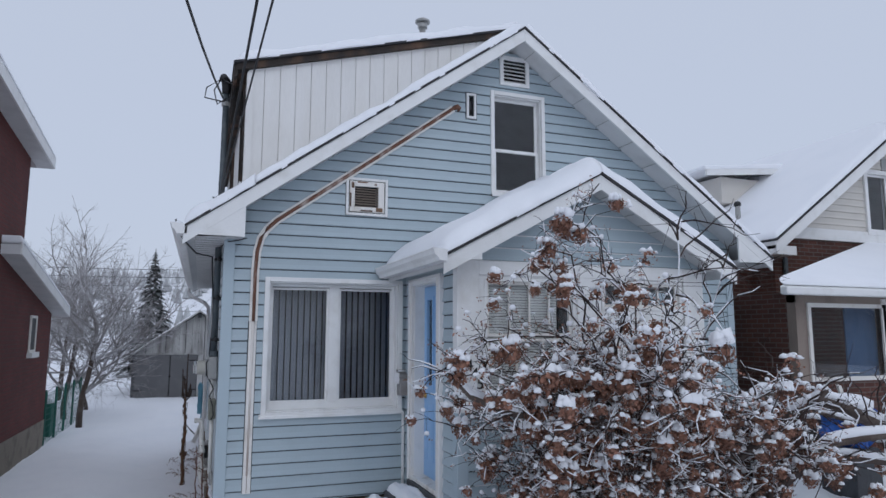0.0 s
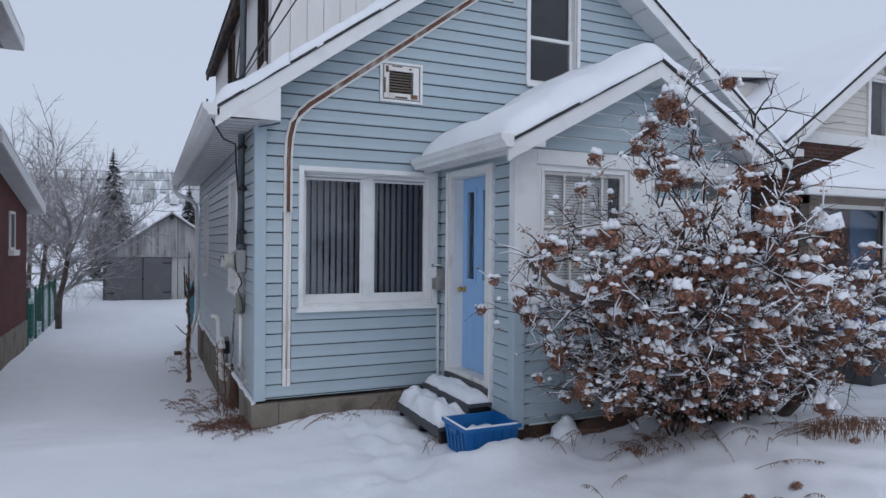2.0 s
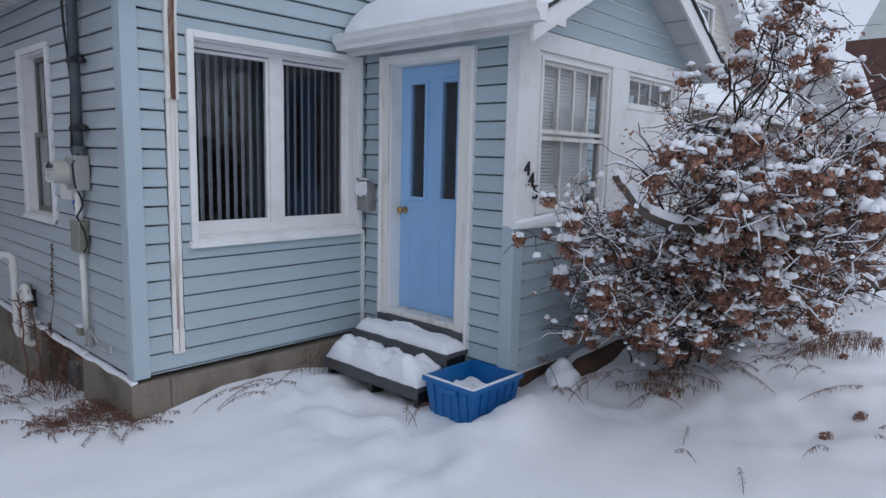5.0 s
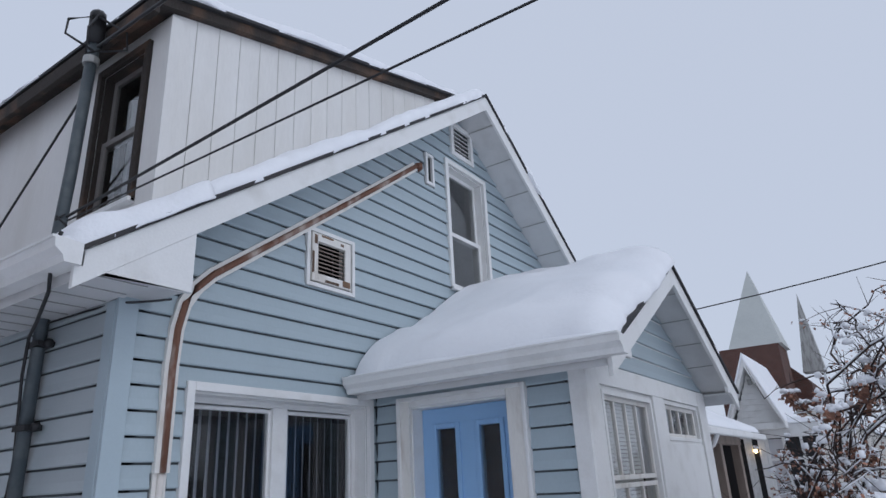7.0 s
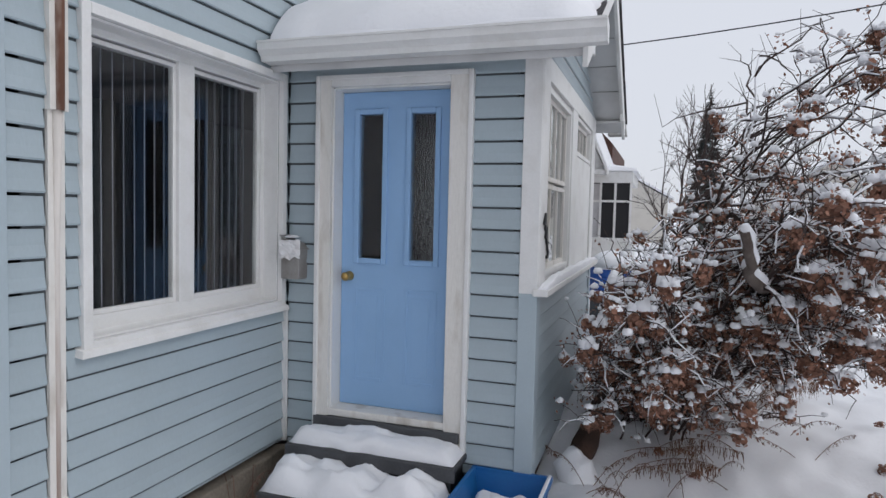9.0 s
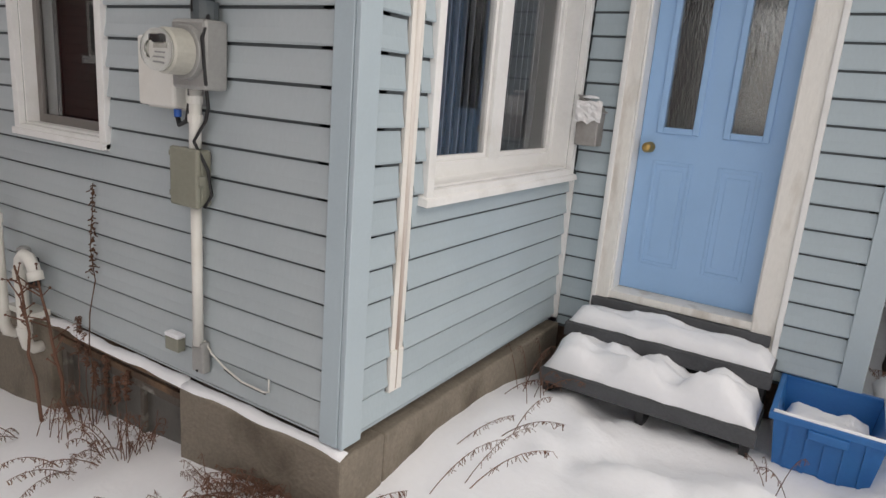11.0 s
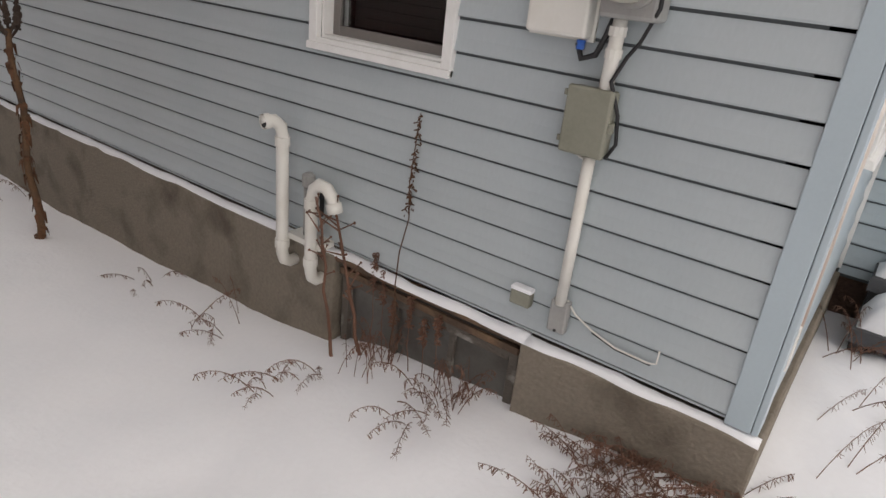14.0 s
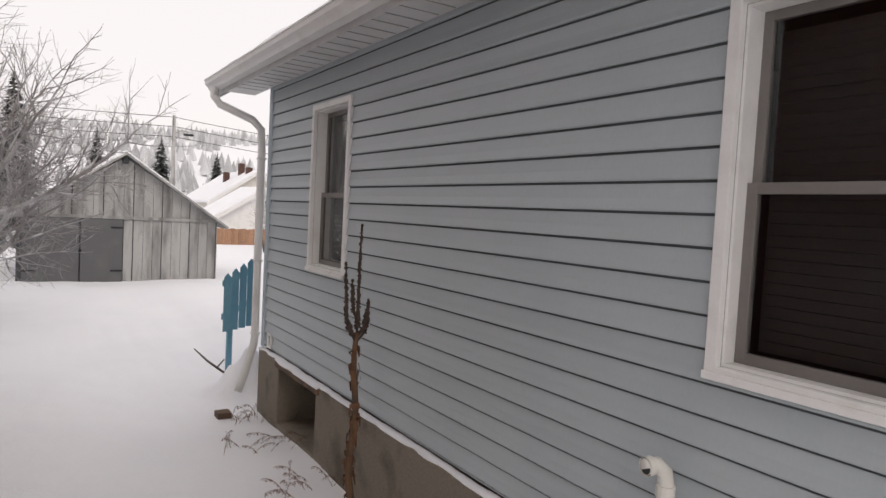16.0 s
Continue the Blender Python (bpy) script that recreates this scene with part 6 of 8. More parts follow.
def bent_tree():
    rng = random.Random(5)
    t = thing("bent_old_tree", (4.3, -2.4, 0.1), "leaning old tree with thick dark limbs bowed under snow", "tree")
    limbs = [
        ([(3.95, -2.15, 0.0), (3.92, -2.45, 0.55), (3.98, -2.9, 1.05), (4.1, -3.3, 1.4), (4.25, -3.6, 1.65)], 0.055, 0.02),
        ([(4.2, -2.3, 0.0), (4.3, -2.35, 0.9), (4.55, -2.5, 1.42), (4.95, -2.55, 1.54), (5.4, -2.7, 1.44), (6.0, -2.8, 1.2), (6.9, -2.9, 0.8)], 0.085, 0.04),
        ([(4.6, -2.0, 0.0), (4.8, -2.3, 0.6), (5.3, -2.7, 0.95), (5.9, -3.0, 0.9), (6.5, -3.2, 0.55)], 0.06, 0.02),
        ([(4.4, -2.5, 0.3), (4.9, -2.9, 1.1), (5.6, -3.2, 1.25), (6.3, -3.4, 1.0), (7.0, -3.4, 0.6)], 0.05, 0.02),
        ([(3.98, -2.9, 1.05), (3.6, -3.1, 1.45), (3.1, -3.0, 1.75), (2.7, -2.75, 1.85)], 0.04, 0.015),
        ([(3.92, -2.45, 0.55), (3.3, -2.85, 1.3), (2.6, -2.95, 1.44), (2.1, -2.85, 1.45), (1.75, -2.75, 1.58), (1.52, -2.7, 1.76)], 0.04, 0.022),
        ([(4.6, -2.0, 0.2), (5.0, -1.8, 1.0), (5.6, -1.9, 1.3), (6.3, -2.1, 1.2), (7.1, -2.3, 0.9)], 0.045, 0.015),
        ([(3.4, -2.75, 1.0), (3.42, -2.85, 1.8), (3.45, -2.9, 2.4), (3.5, -2.95, 3.0)], 0.012, 0.003),
        ([(3.6, -2.7, 1.0), (3.7, -2.8, 1.7), (3.85, -2.9, 2.3), (4.0, -2.95, 2.75)], 0.012, 0.003),
    ]
    snow, twigs = Geo(), Geo()
    for line, r0, r1 in limbs:
        pts = []
        for a, b in zip(line, line[1:]):
            pts += [Vector(a).lerp(Vector(b), i / 4) for i in range(4)]
        pts.append(Vector(line[-1]))
        for q in range(3):
            pts = [pts[0]] + [(pts[i - 1] + pts[i] * 2 + pts[i + 1]) / 4 for i in range(1, len(pts) - 1)] + [pts[-1]]
        pts = [pts[0]] + [p + Vector((rng.uniform(-1, 1), rng.uniform(-1, 1), rng.uniform(-1, 1))) * 0.02 for p in pts[1:]]
        rad = [r0 + (r1 - r0) * i / (len(pts) - 1) for i in range(len(pts))]
        part("limb", Geo().tube(pts, rad, 9), BARK, t, smooth=True)
        lay_snow(snow, pts[3:], rad[3:], rng, 2.0 if r0 > 0.036 else 0.5, 8)
        for i in range(4, len(pts) - (7 if r1 == 0.022 else 0)):
            for _ in range(1 + i % 2):
                e = pts[i] + Vector((rng.gauss(0.15, 0.6), rng.gauss(-0.1, 0.6), rng.gauss(0.15, 0.5))).normalized() * rng.uniform(0.25, 0.8)
                e.y = min(e.y, -1.76) if e.x < 4.95 else e.y
                e.z = max(e.z, 0.1)
                tp = bent(pts[i], e, rng, 0.05, 5, 0.06)
                tr = taper(0.009, 0.003, 5)
                twigs.tube(tp, tr, 4)
                if rng.random() < 0.45:
                    lay_snow(snow, tp, tr, rng, 0.4, 4)
                for q in (2, 3, 4, 5):
                    f = tp[q] + Vector((rng.gauss(0, 1), rng.gauss(0, 1), rng.gauss(0.2, 0.8))).normalized() * rng.uniform(0.1, 0.3)
                    f.y = min(f.y, -1.74) if f.x < 4.95 else f.y
                    twigs.tube([tp[q], f], [0.003, 0.0015], 3)
    part("brushwood", twigs, TWIG, t, tidy=False)
    part("limb_snow", snow, SNOW, t, "thick snow along the limbs", smooth=True, tidy=False)
    for i in range(26):
        p = (rng.uniform(5.0, 7.2), rng.uniform(-3.3, -2.0), rng.uniform(0.5, 1.3))
        put_part("dried_cluster", rng.choice(FLOWERS), t, p, rng.uniform(0, 360), rng.uniform(0.6, 1.0))
        put_part("snow_cap", rng.choice(CAPS), t, (p[0], p[1], p[2] + 0.01), rng.uniform(0, 360), rng.uniform(0.7, 1.0))


bent_tree()


def frond(rng, base, heading, reach, rise, geo, drop=0.028):
    """An arching dead stem with a fringe of hanging leaflets."""
    b, d = Vector(base), Vector((math.cos(heading), math.sin(heading), 0))
    pts = [b + d * reach * u + Vector((0, 0, rise * 4 * u * (1 - 0.62 * u) / 1.6)) for u in (0, 0.15, 0.3, 0.45, 0.6, 0.75, 0.9, 1.0)]
    geo.tube(pts, taper(0.0024, 0.001, 7), 4)
    side = Vector((-d.y, d.x, 0))
    for i in range(int(reach / 0.007)):
        u = 0.25 + 0.75 * rng.random()
        k = min(int(u * 7), 6)
        p = pts[k].lerp(pts[k + 1], u * 7 - k)
        e = p + side * rng.uniform(-0.02, 0.02) + d * rng.uniform(-0.02, 0.02) + Vector((0, 0, -rng.uniform(0.003, drop)))
        w = d * 0.0013
        geo.quad(p - w, p + w, e + w * 1.6, e - w * 1.6)


def weed_clump(name, at, n, reach, rise, label, seed, spread=0.3, material=None, arc=(0, 6.28), drop=0.028):
    rng, g = random.Random(seed), Geo()
    for _ in range(n):
        x, y = at[0] + rng.uniform(-spread, spread), at[1] + rng.uniform(-spread, spread) * 0.7
        frond(rng, (x, y, ground_z(x, y) - 0.02), rng.uniform(*arc), reach * rng.uniform(0.6, 1.2), rise * rng.uniform(0.6, 1.3), g, drop)
    return solid(name, g, material or REDWEED, label, "weeds", kind="", tidy=False)


weed_clump("dead_weeds", (-0.24, 0.33), 130, 0.24, 0.075, "red-brown dead weeds flattened on the snow at the house corner", 1, 0.24)
weed_clump("dead_weeds", (-0.10, 0.02), 30, 0.3, 0.08, "dead weeds lying against the foundation corner", 31, 0.15)
weed_clump("dead_weeds", (-0.28, 1.25), 9, 0.35, 0.14, "arching dead fern stems in the snow", 2, 0.16, arc=(2.4, 4.2))
weed_clump("dead_weeds", (-0.22, 2.62), 12, 0.28, 0.16, "dead brown stems by the foundation", 3, 0.22)
weed_clump("dead_weeds", (-0.22, 3.3), 5, 0.18, 0.10, "few thin dead stems in the snow", 13, 0.3)
weed_clump("dead_weeds", (-0.26, 5.5), 14, 0.26, 0.12, "dead grass stems below the basement window", 4, 0.32)
weed_clump("dead_weeds", (-0.30, 6.5), 14, 0.26, 0.10, "dead stems along the rear foundation", 5, 0.4)
weed_clump("dead_weeds", (0.42, -0.25), 4, 0.5, 0.17, "arching dead fern fronds before the front wall", 6, 0.2, arc=(4.9, 6.9))
weed_clump("dead_weeds", (0.95, -0.2), 3, 0.36, 0.17, "arching dead fronds beside the steps", 7, 0.22, arc=(4.4, 6.6))
weed_clump("dead_weeds", (1.28, -0.22), 7, 0.34, 0.20, "brown stems leaning at the step", 17, 0.14)
weed_clump("dead_weeds", (1.3, -1.42), 4, 0.16, 0.14, "small dead plant in the snow", 8, 0.08)
weed_clump("dead_weeds", (2.35, -2.05), 12, 0.3, 0.16, "dead stems under the bush", 9, 0.3)
weed_clump("dead_weeds", (2.7, -2.7), 8, 0.35, 0.12, "dead fronds bent over in the snow", 10, 0.4)
weed_clump("dead_weeds", (3.4, -3.0), 14, 0.45, 0.15, "brown fronds hanging over the snow", 12, 0.5)
weed_clump("fern_fronds", (3.75, -3.05), 7, 0.8, 0.16, "arching brown fern fronds with a hanging fringe", 14, 0.14, RUSTLEAF, (5.0, 5.9), 0.11)
weed_clump("fern_fronds", (2.75, -2.2), 6, 0.5, 0.14, "brown fern fronds bent down before the porch", 18, 0.2, RUSTLEAF, (3.6, 5.0), 0.08)
weed_clump("dead_weeds", (1.9, -3.2), 5, 0.2, 0.1, "small dead stems in the open snow", 15, 0.5)
weed_clump("dead_weeds", (2.9, -3.9), 4, 0.16, 0.1, "small dark stems in the open snow", 16, 0.6)
# fallen seed heads on the snow
rng = random.Random(77)
for i in range(7):
    x, y = rng.uniform(2.2, 4.6), rng.uniform(-3.9, -2.3)
    ob = new("fallen_flower", rng.choice(FLOWERS))
    ob.matrix_basis = pose(x, y, ground_z(x, y) + 0.01, rng.uniform(-60, 60), 0, rng.uniform(0, 360)) @ Matrix.Diagonal((0.55, 0.55, 0.5, 1))
    tagged(ob, "brown fallen flower head half sunk in snow", "flower", "fallen flower heads")
tb = Geo()
tb.tube([(2.5 + 0.19 * i, -1.87 - 0.008 * i, 0.20 + 0.07 * min(i / 4, 1) + 0.012 * math.sin(i * 2.1)) for i in range(11)], [0.05] + [0.082 + 0.012 * math.sin(i * 1.7) for i in range(9)] + [0.05], 12)
solid("garden_log", tb, LOGANDGAP, "dark rotten log edging the bed under the bush", "log", smooth=True, kind="")
solid("log_snow", Geo().blob((2.42, -1.88, 0.17), (0.15, 0.13, 0.16), 4, 0.5, 8, 12, 0.7), SNOW, "lump of snow against the end of the log", "snow", smooth=True, kind="")


def stalk(name, base, top, r, label, seed, buds=True, material=None, head=0.0):
    rng, t = random.Random(seed), None
    g = Geo()
    b, e = Vector(base), Vector(top)
    pts = bent(b, e, rng, 0.0, 8, 0.012)
    g.tube(pts, taper(r, r * 0.5, 8), 6)
    if buds:
        for i in range(14):
            u = rng.uniform(0.45, 1.0)
            p = b.lerp(e, u)
            q = p + Vector((rng.gauss(0, 0.05), rng.gauss(0, 0.05), rng.uniform(0.02, 0.09)))
            g.tube([p, q], [r * 0.4, r * 0.25], 4)
            g.blob(q, r * 0.7, i, 0.4, 3, 5, None)
    if head:
        for i in range(110):
            u = 1 - head * rng.random()
            p = b.lerp(e, u) + Vector((rng.gauss(0, 0.006), rng.gauss(0, 0.006), 0))
            q = p + Vector((rng.gauss(0, 0.010), rng.gauss(0, 0.010), -0.008))
            g.tube([p, q], 0.0034, 3)
    return solid(name, g, material or REDWEED, label, "weed", kind="", tidy=False)


stalk("tall_weed", (-0.17, 1.83, -0.3), (-0.20, 1.97, 0.62), 0.010, "red-brown branching weed stalk by the vent pipes", 1)
stalk("tall_weed", (-0.10, 1.70, -0.28), (-0.12, 1.92, 0.55), 0.011, "second red-brown weed stalk by the pipes", 2)
stalk("tall_weed", (-0.07, 1.57, -0.2), (-0.03, 1.537, 1.08), 0.004, "thin dry weed with a brown seed spike against the siding", 3, False, RUSTLEAF, 0.36)
for i, (y, h) in enumerate(((1.62, 0.35), (1.55, 0.22), (1.45, 0.28), (1.36, 0.2), (1.28, 0.25), (1.68, 0.42))):
    stalk("dry_stem", (-0.07, y, -0.28), (-0.03, y + 0.05, h - 0.05), 0.003, "thin dry stem before the foundation", 20 + i, False, REDWEED, 0.3)


weed_clump("dead_weeds", (-0.14, 1.15), 26, 0.15, 0.16, "dense dry stems before the exposed sill", 41, 0.13)
weed_clump("dead_weeds", (-0.14, 1.62), 22, 0.15, 0.18, "dry brown stems around the vent pipes", 42, 0.15)
weed_clump("dead_weeds", (-0.46, 1.85), 10, 0.3, 0.16, "arching dead fern stems in the snow", 43, 0.16, arc=(2.4, 4.2))
weed_clump("dead_weeds", (-0.2, 7.35), 14, 0.16, 0.14, "dry grass tuft below the downspout", 44, 0.2)


def mullein():
    rng = random.Random(9)
    x, y = -0.39, 4.50
    t = thing("mullein_plant", (x, y, -0.4), "tall dead mullein stalk with dark seed spikes", "plant")
    g, z0, z1 = Geo(), ground_z(x, y) - 0.05, 1.72
    pts = [(x + 0.012 * math.sin(i), y + 0.012 * math.cos(i * 1.3), z0 + (1.02 - z0) * i / 12) for i in range(13)]
    g.tube(pts, taper(0.028, 0.018, 12), 8)
    part("stem", g, MULLEIN, t, smooth=True)
    for i in range(90):
        k = rng.randint(0, 11)
        p = Vector(pts[k]) + Vector((0, 0, rng.uniform(0, 0.1)))
        a, ln = rng.uniform(0, 6.28), rng.uniform(0.04, 0.10)
        d = Vector((math.cos(a), math.sin(a), 0))
        w = Vector((-d.y, d.x, 0)) * rng.uniform(0.008, 0.02)
        q, s = p + d * 0.035 + Vector((0, 0, -0.02)), p + d * rng.uniform(0.03, 0.055) + Vector((0, 0, -ln))
        lf = Geo().quad(p - w * 0.4, p + w * 0.4, q + w, q - w).quad(q - w, q + w, s + w * 0.3, s - w * 0.3)
        part("dead_leaf", lf, RUSTLEAF, t, tidy=False)
    for ox, oy, a, b in ((0.0, 0.0, 1.0, z1), (-0.055, 0.05, 0.98, 1.47), (-0.03, 0.02, 1.1, 1.36), (0.05, -0.02, 0.99, 1.24), (0.065, 0.0, 0.96, 1.15), (0.03, -0.05, 1.0, 1.12), (-0.05, -0.03, 0.95, 1.08)):
        s = Geo()
        line = [Vector((x, y, a)), Vector((x + ox * 0.7, y + oy * 0.7, a + 0.05)), Vector((x + ox, y + oy, a + 0.13 if b - a > 0.2 else (a + b) / 2)), Vector((x + ox * 1.25, y + oy * 1.25, b))]
        s.tube(line, [0.009, 0.010, 0.013, 0.004], 6)
        for i in range(int((b - a) * 230)):
            u = rng.random()
            c = line[2].lerp(line[3], (u - 0.3) / 0.7) if u > 0.3 else line[1].lerp(line[2], u / 0.3)
            an, rr = rng.uniform(0, 6.28), 0.015 * (1.1 - u * 0.7)
            s.blob((c.x + rr * math.cos(an), c.y + rr * math.sin(an), c.z), rng.uniform(0.005, 0.009), i, 0.4, 3, 5, None)
        part("seed_spike", s, SPIKE, t, "dark brown seed spike", tidy=False)


mullein()


# ---- bare and evergreen trees ----
def bare_tree(name, at, height, label, seed, frost=True, spread=0.55, depth=4, r0=None, lean=(0, 0)):
    rng = random.Random(seed)
    t = thing(name, at, label, "tree")
    trunk, crown = Geo(), Geo()

    def grow(p, d, ln, r, level):
        n = 5 if level < 2 else 3
        pts, q = [p], p
        for i in range(n):
            d = (d + Vector((rng.gauss(0, 0.12), rng.gauss(0, 0.12), rng.gauss(0.03, 0.08)))).normalized()
            q = q + d * ln / n
            pts.append(q)
        (trunk if level == 0 else crown).tube(pts, taper(r, r * 0.6, n), 7 if level == 0 else (5 if level < 3 else 3), cap=level < 2)
        if level >= depth:
            return
        for i in range(5 if level == 0 else (4 if level < 3 else 3)):
            k = rng.randint(1 if level == 0 else 0, n - 1) + 1
            a = rng.uniform(0, 6.28)
            side = d.orthogonal().normalized()
            side = side * math.cos(a) + d.cross(side) * math.sin(a)
            grow(pts[k], (d * rng.uniform(0.5, 1.0) + side * rng.uniform(spread * 0.7, spread * 1.4)).normalized(), ln * rng.uniform(0.5, 0.72), r * rng.uniform(0.4, 0.6), level + 1)
        grow(pts[-1], d, ln * 0.68, r * 0.6, level + 1)

    grow(Vector(at), Vector((lean[0], lean[1], 1)).normalized(), height * 0.36, r0 or height * 0.013, 0)
    part("trunk", trunk, BARK, t, smooth=True, tidy=False)
    part("crown", crown, FROST if frost else TWIG, t, "frosted bare twigs" if frost else "", tidy=False)
    return t


def spruce(name, at, height, label, seed, width=0.26, material=None):
    rng = random.Random(seed)
    t = thing(name, at, label, "tree")
    part("trunk", Geo().tube([at, (at[0], at[1], at[2] + height)], [height * 0.016, 0.02], 7), BARK, t, smooth=True)
    g, s = Geo(), Geo()
    n = int(40 + height * 9)
    for i in range(n):
        u = (i + rng.random()) / n
        z = at[2] + height * (0.08 + 0.9 * u)
        reach = height * width * (1 - u) ** 0.85 * rng.uniform(0.75, 1.1) + 0.08
        for k in range(5):
            a = rng.uniform(0, 6.28)
            d = Vector((math.cos(a), math.sin(a), 0))
            w = Vector((-d.y, d.x, 0))
            p = Vector((at[0], at[1], z))
            m = p + d * reach * 0.55 + Vector((0, 0, -reach * 0.12))
            e = p + d * reach + Vector((0, 0, -reach * rng.uniform(0.2, 0.4)))
            g.quad(p + w * 0.03, m + w * reach * 0.2, m + Vector((0, 0, -reach * 0.22)) , p - w * 0.03 - Vector((0, 0, 0.05)))
            g.quad(m + w * reach * 0.2, e, m - w * reach * 0.2, p + Vector((0, 0, -0.03)))
            if rng.random() < 0.3:
                s.quad(m + w * reach * 0.12 + Vector((0, 0, 0.03)), e + Vector((0, 0, 0.03)), m - w * reach * 0.12 + Vector((0, 0, 0.03)), p.lerp(m, 0.5) + Vector((0, 0, 0.05)))
    part("crown", g, material or NEEDLE, t, tidy=False)
    part("crown_snow", s, SNOW, t, tidy=False)
    return t


bare_tree("bare_tree", (-3.0, 11.8, -0.4), 6.2, "bare frosted tree with many fine branches beside the driveway", 4, spread=0.7, depth=5)
bare_tree("bare_tree", (-3.6, 13.4, -0.4), 6.0, "second bare frosted tree behind the first", 9, spread=0.75, depth=5)
bare_tree("bare_tree", (-3.3, 15.2, -0.4), 5.0, "frosted thicket tree before the garage", 33, spread=0.85, depth=5)
bare_tree("bare_tree", (-4.4, 9.5, -0.4), 5.2, "low spreading frosted tree near the fence", 15, spread=0.85, depth=5)
bare_tree("bare_tree", (-4.5, 17.5, -0.3), 6.5, "bare frosted tree by the garage", 21, spread=0.7, depth=5)
spruce("spruce_tree", (-2.6, 30.0, -0.1), 6.6, "dark snowy spruce behind the garage", 3)
spruce("spruce_tree", (2.6, 60.0, 0.0), 7.4, "far dark spruce tree", 5)
spruce("spruce_tree", (7.4, 60.0, 0.0), 7.3, "far snowy spruce tree beside a utility pole", 6)
spruce("spruce_tree", (12.0, 60.0, 0.0), 6.3, "far spruce tree behind the houses", 7, 0.3)
bare_tree("bare_tree", (6.1, 27.0, -0.1), 4.2, "snow-laden bare tree by the rear fence", 25, spread=0.8)

# ---- wooden garage ----
GY = 17.5
ga = thing("garage", (-0.3, GY, -0.3), "weathered grey board garage with snowy gable roof", "garage")
gx0, gx1, gpk, gev, gsill = -2.35, 1.87, 2.86, 1.38, 1.36
gm = -0.25
out = [(gx0, -0.5), (gx1, -0.5), (gx1, gev), (gm, gpk - 0.1), (gx0, gev)]
# Wall body coloured darker than its boards to imitate shade in the gaps.
part("wall", Geo().prism(out, GY + 0.03, GY + 5.5, lambda p, q, d: (p, d, q)), DARKWOOD, ga)


def gtop(x):
    return gev + (gpk - 0.1 - gev) * (1 - abs(x - gm) / (gx1 - gm if x > gm else gm - gx0))


xs = np.arange(gx0, gx1, 0.21)
for i, x in enumerate(xs):
    xb = min(x + (0.186 if i % 3 == 1 else 0.202), gx1)
    part("gable_board", Geo().prism([(x, gsill), (xb, gsill), (xb, max(gtop(xb), gsill + 0.01)), (x, max(gtop(x), gsill + 0.01))] if abs((x + xb) / 2 - gm) > 0.11 else [(x, gsill), (xb, gsill), (xb, gtop(xb)), (gm, gpk - 0.1), (x, gtop(x))], GY - 0.004 * (i % 2), GY + 0.03, lambda p, q, d: (p, d, q)), GREYBOARD, ga)
    if x > gm - 0.05:
        part("wall_board", Geo().box(x, GY - 0.006 * (i % 2), -0.5, xb, GY + 0.03, gsill - 0.03), GREYBOARD, ga)
part("beam", Geo().box(gx0 - 0.02, GY - 0.05, gsill - 0.04, gx1 + 0.02, GY + 0.02, gsill + 0.03), GREYBOARD, ga)
for a, b in ((-2.25, -1.16), (-1.13, -0.27)):
    d = part("door", Geo().box(a, GY - 0.03, -0.45, b, GY + 0.025, gsill - 0.05), GREYDOOR, ga, "grey painted garage door leaf", bevel=0.006)
    for z in (0.1, 1.1):
        part("strap_hinge", Geo().box(b - 0.25 if b > -0.8 else a, GY - 0.045, z, b if b > -0.8 else a + 0.25, GY - 0.032, z + 0.04), BLACK, d)
part("latch", Geo().box(-1.17, GY - 0.05, 0.55, -1.11, GY - 0.03, 0.62), BLACK, ga)
part("peak_bracket", Geo().box(gm - 0.06, GY - 0.12, gpk - 0.25, gm + 0.06, GY, gpk - 0.08), DARKWOOD, ga)
for s in (-1, 1):
    xe = gx1 + 0.22 if s > 0 else gx0 - 0.22
    ze = gpk - (gpk - gev) * (abs(xe - gm) / (gx1 - gm if s > 0 else gm - gx0))
    part("roof", Geo().hexa([(gm, GY - 0.25, gpk - 0.05), (xe, GY - 0.25, ze - 0.05), (xe, GY + 5.7, ze - 0.05), (gm, GY + 5.7, gpk - 0.05), (gm, GY - 0.25, gpk), (xe, GY - 0.25, ze), (xe, GY + 5.7, ze), (gm, GY + 5.7, gpk)]), GREYBOARD, ga)
    part("roof_snow", Geo().hexa([(gm, GY - 0.2, gpk), (xe, GY - 0.2, ze), (xe, GY + 5.7, ze), (gm, GY + 5.7, gpk), (gm, GY - 0.17, gpk + 0.06), (xe - s * 0.05, GY - 0.17, ze + 0.05), (xe - s * 0.05, GY + 5.6, ze + 0.05), (gm, GY + 5.6, gpk + 0.06)]), SNOW, ga, bevel=0.02)

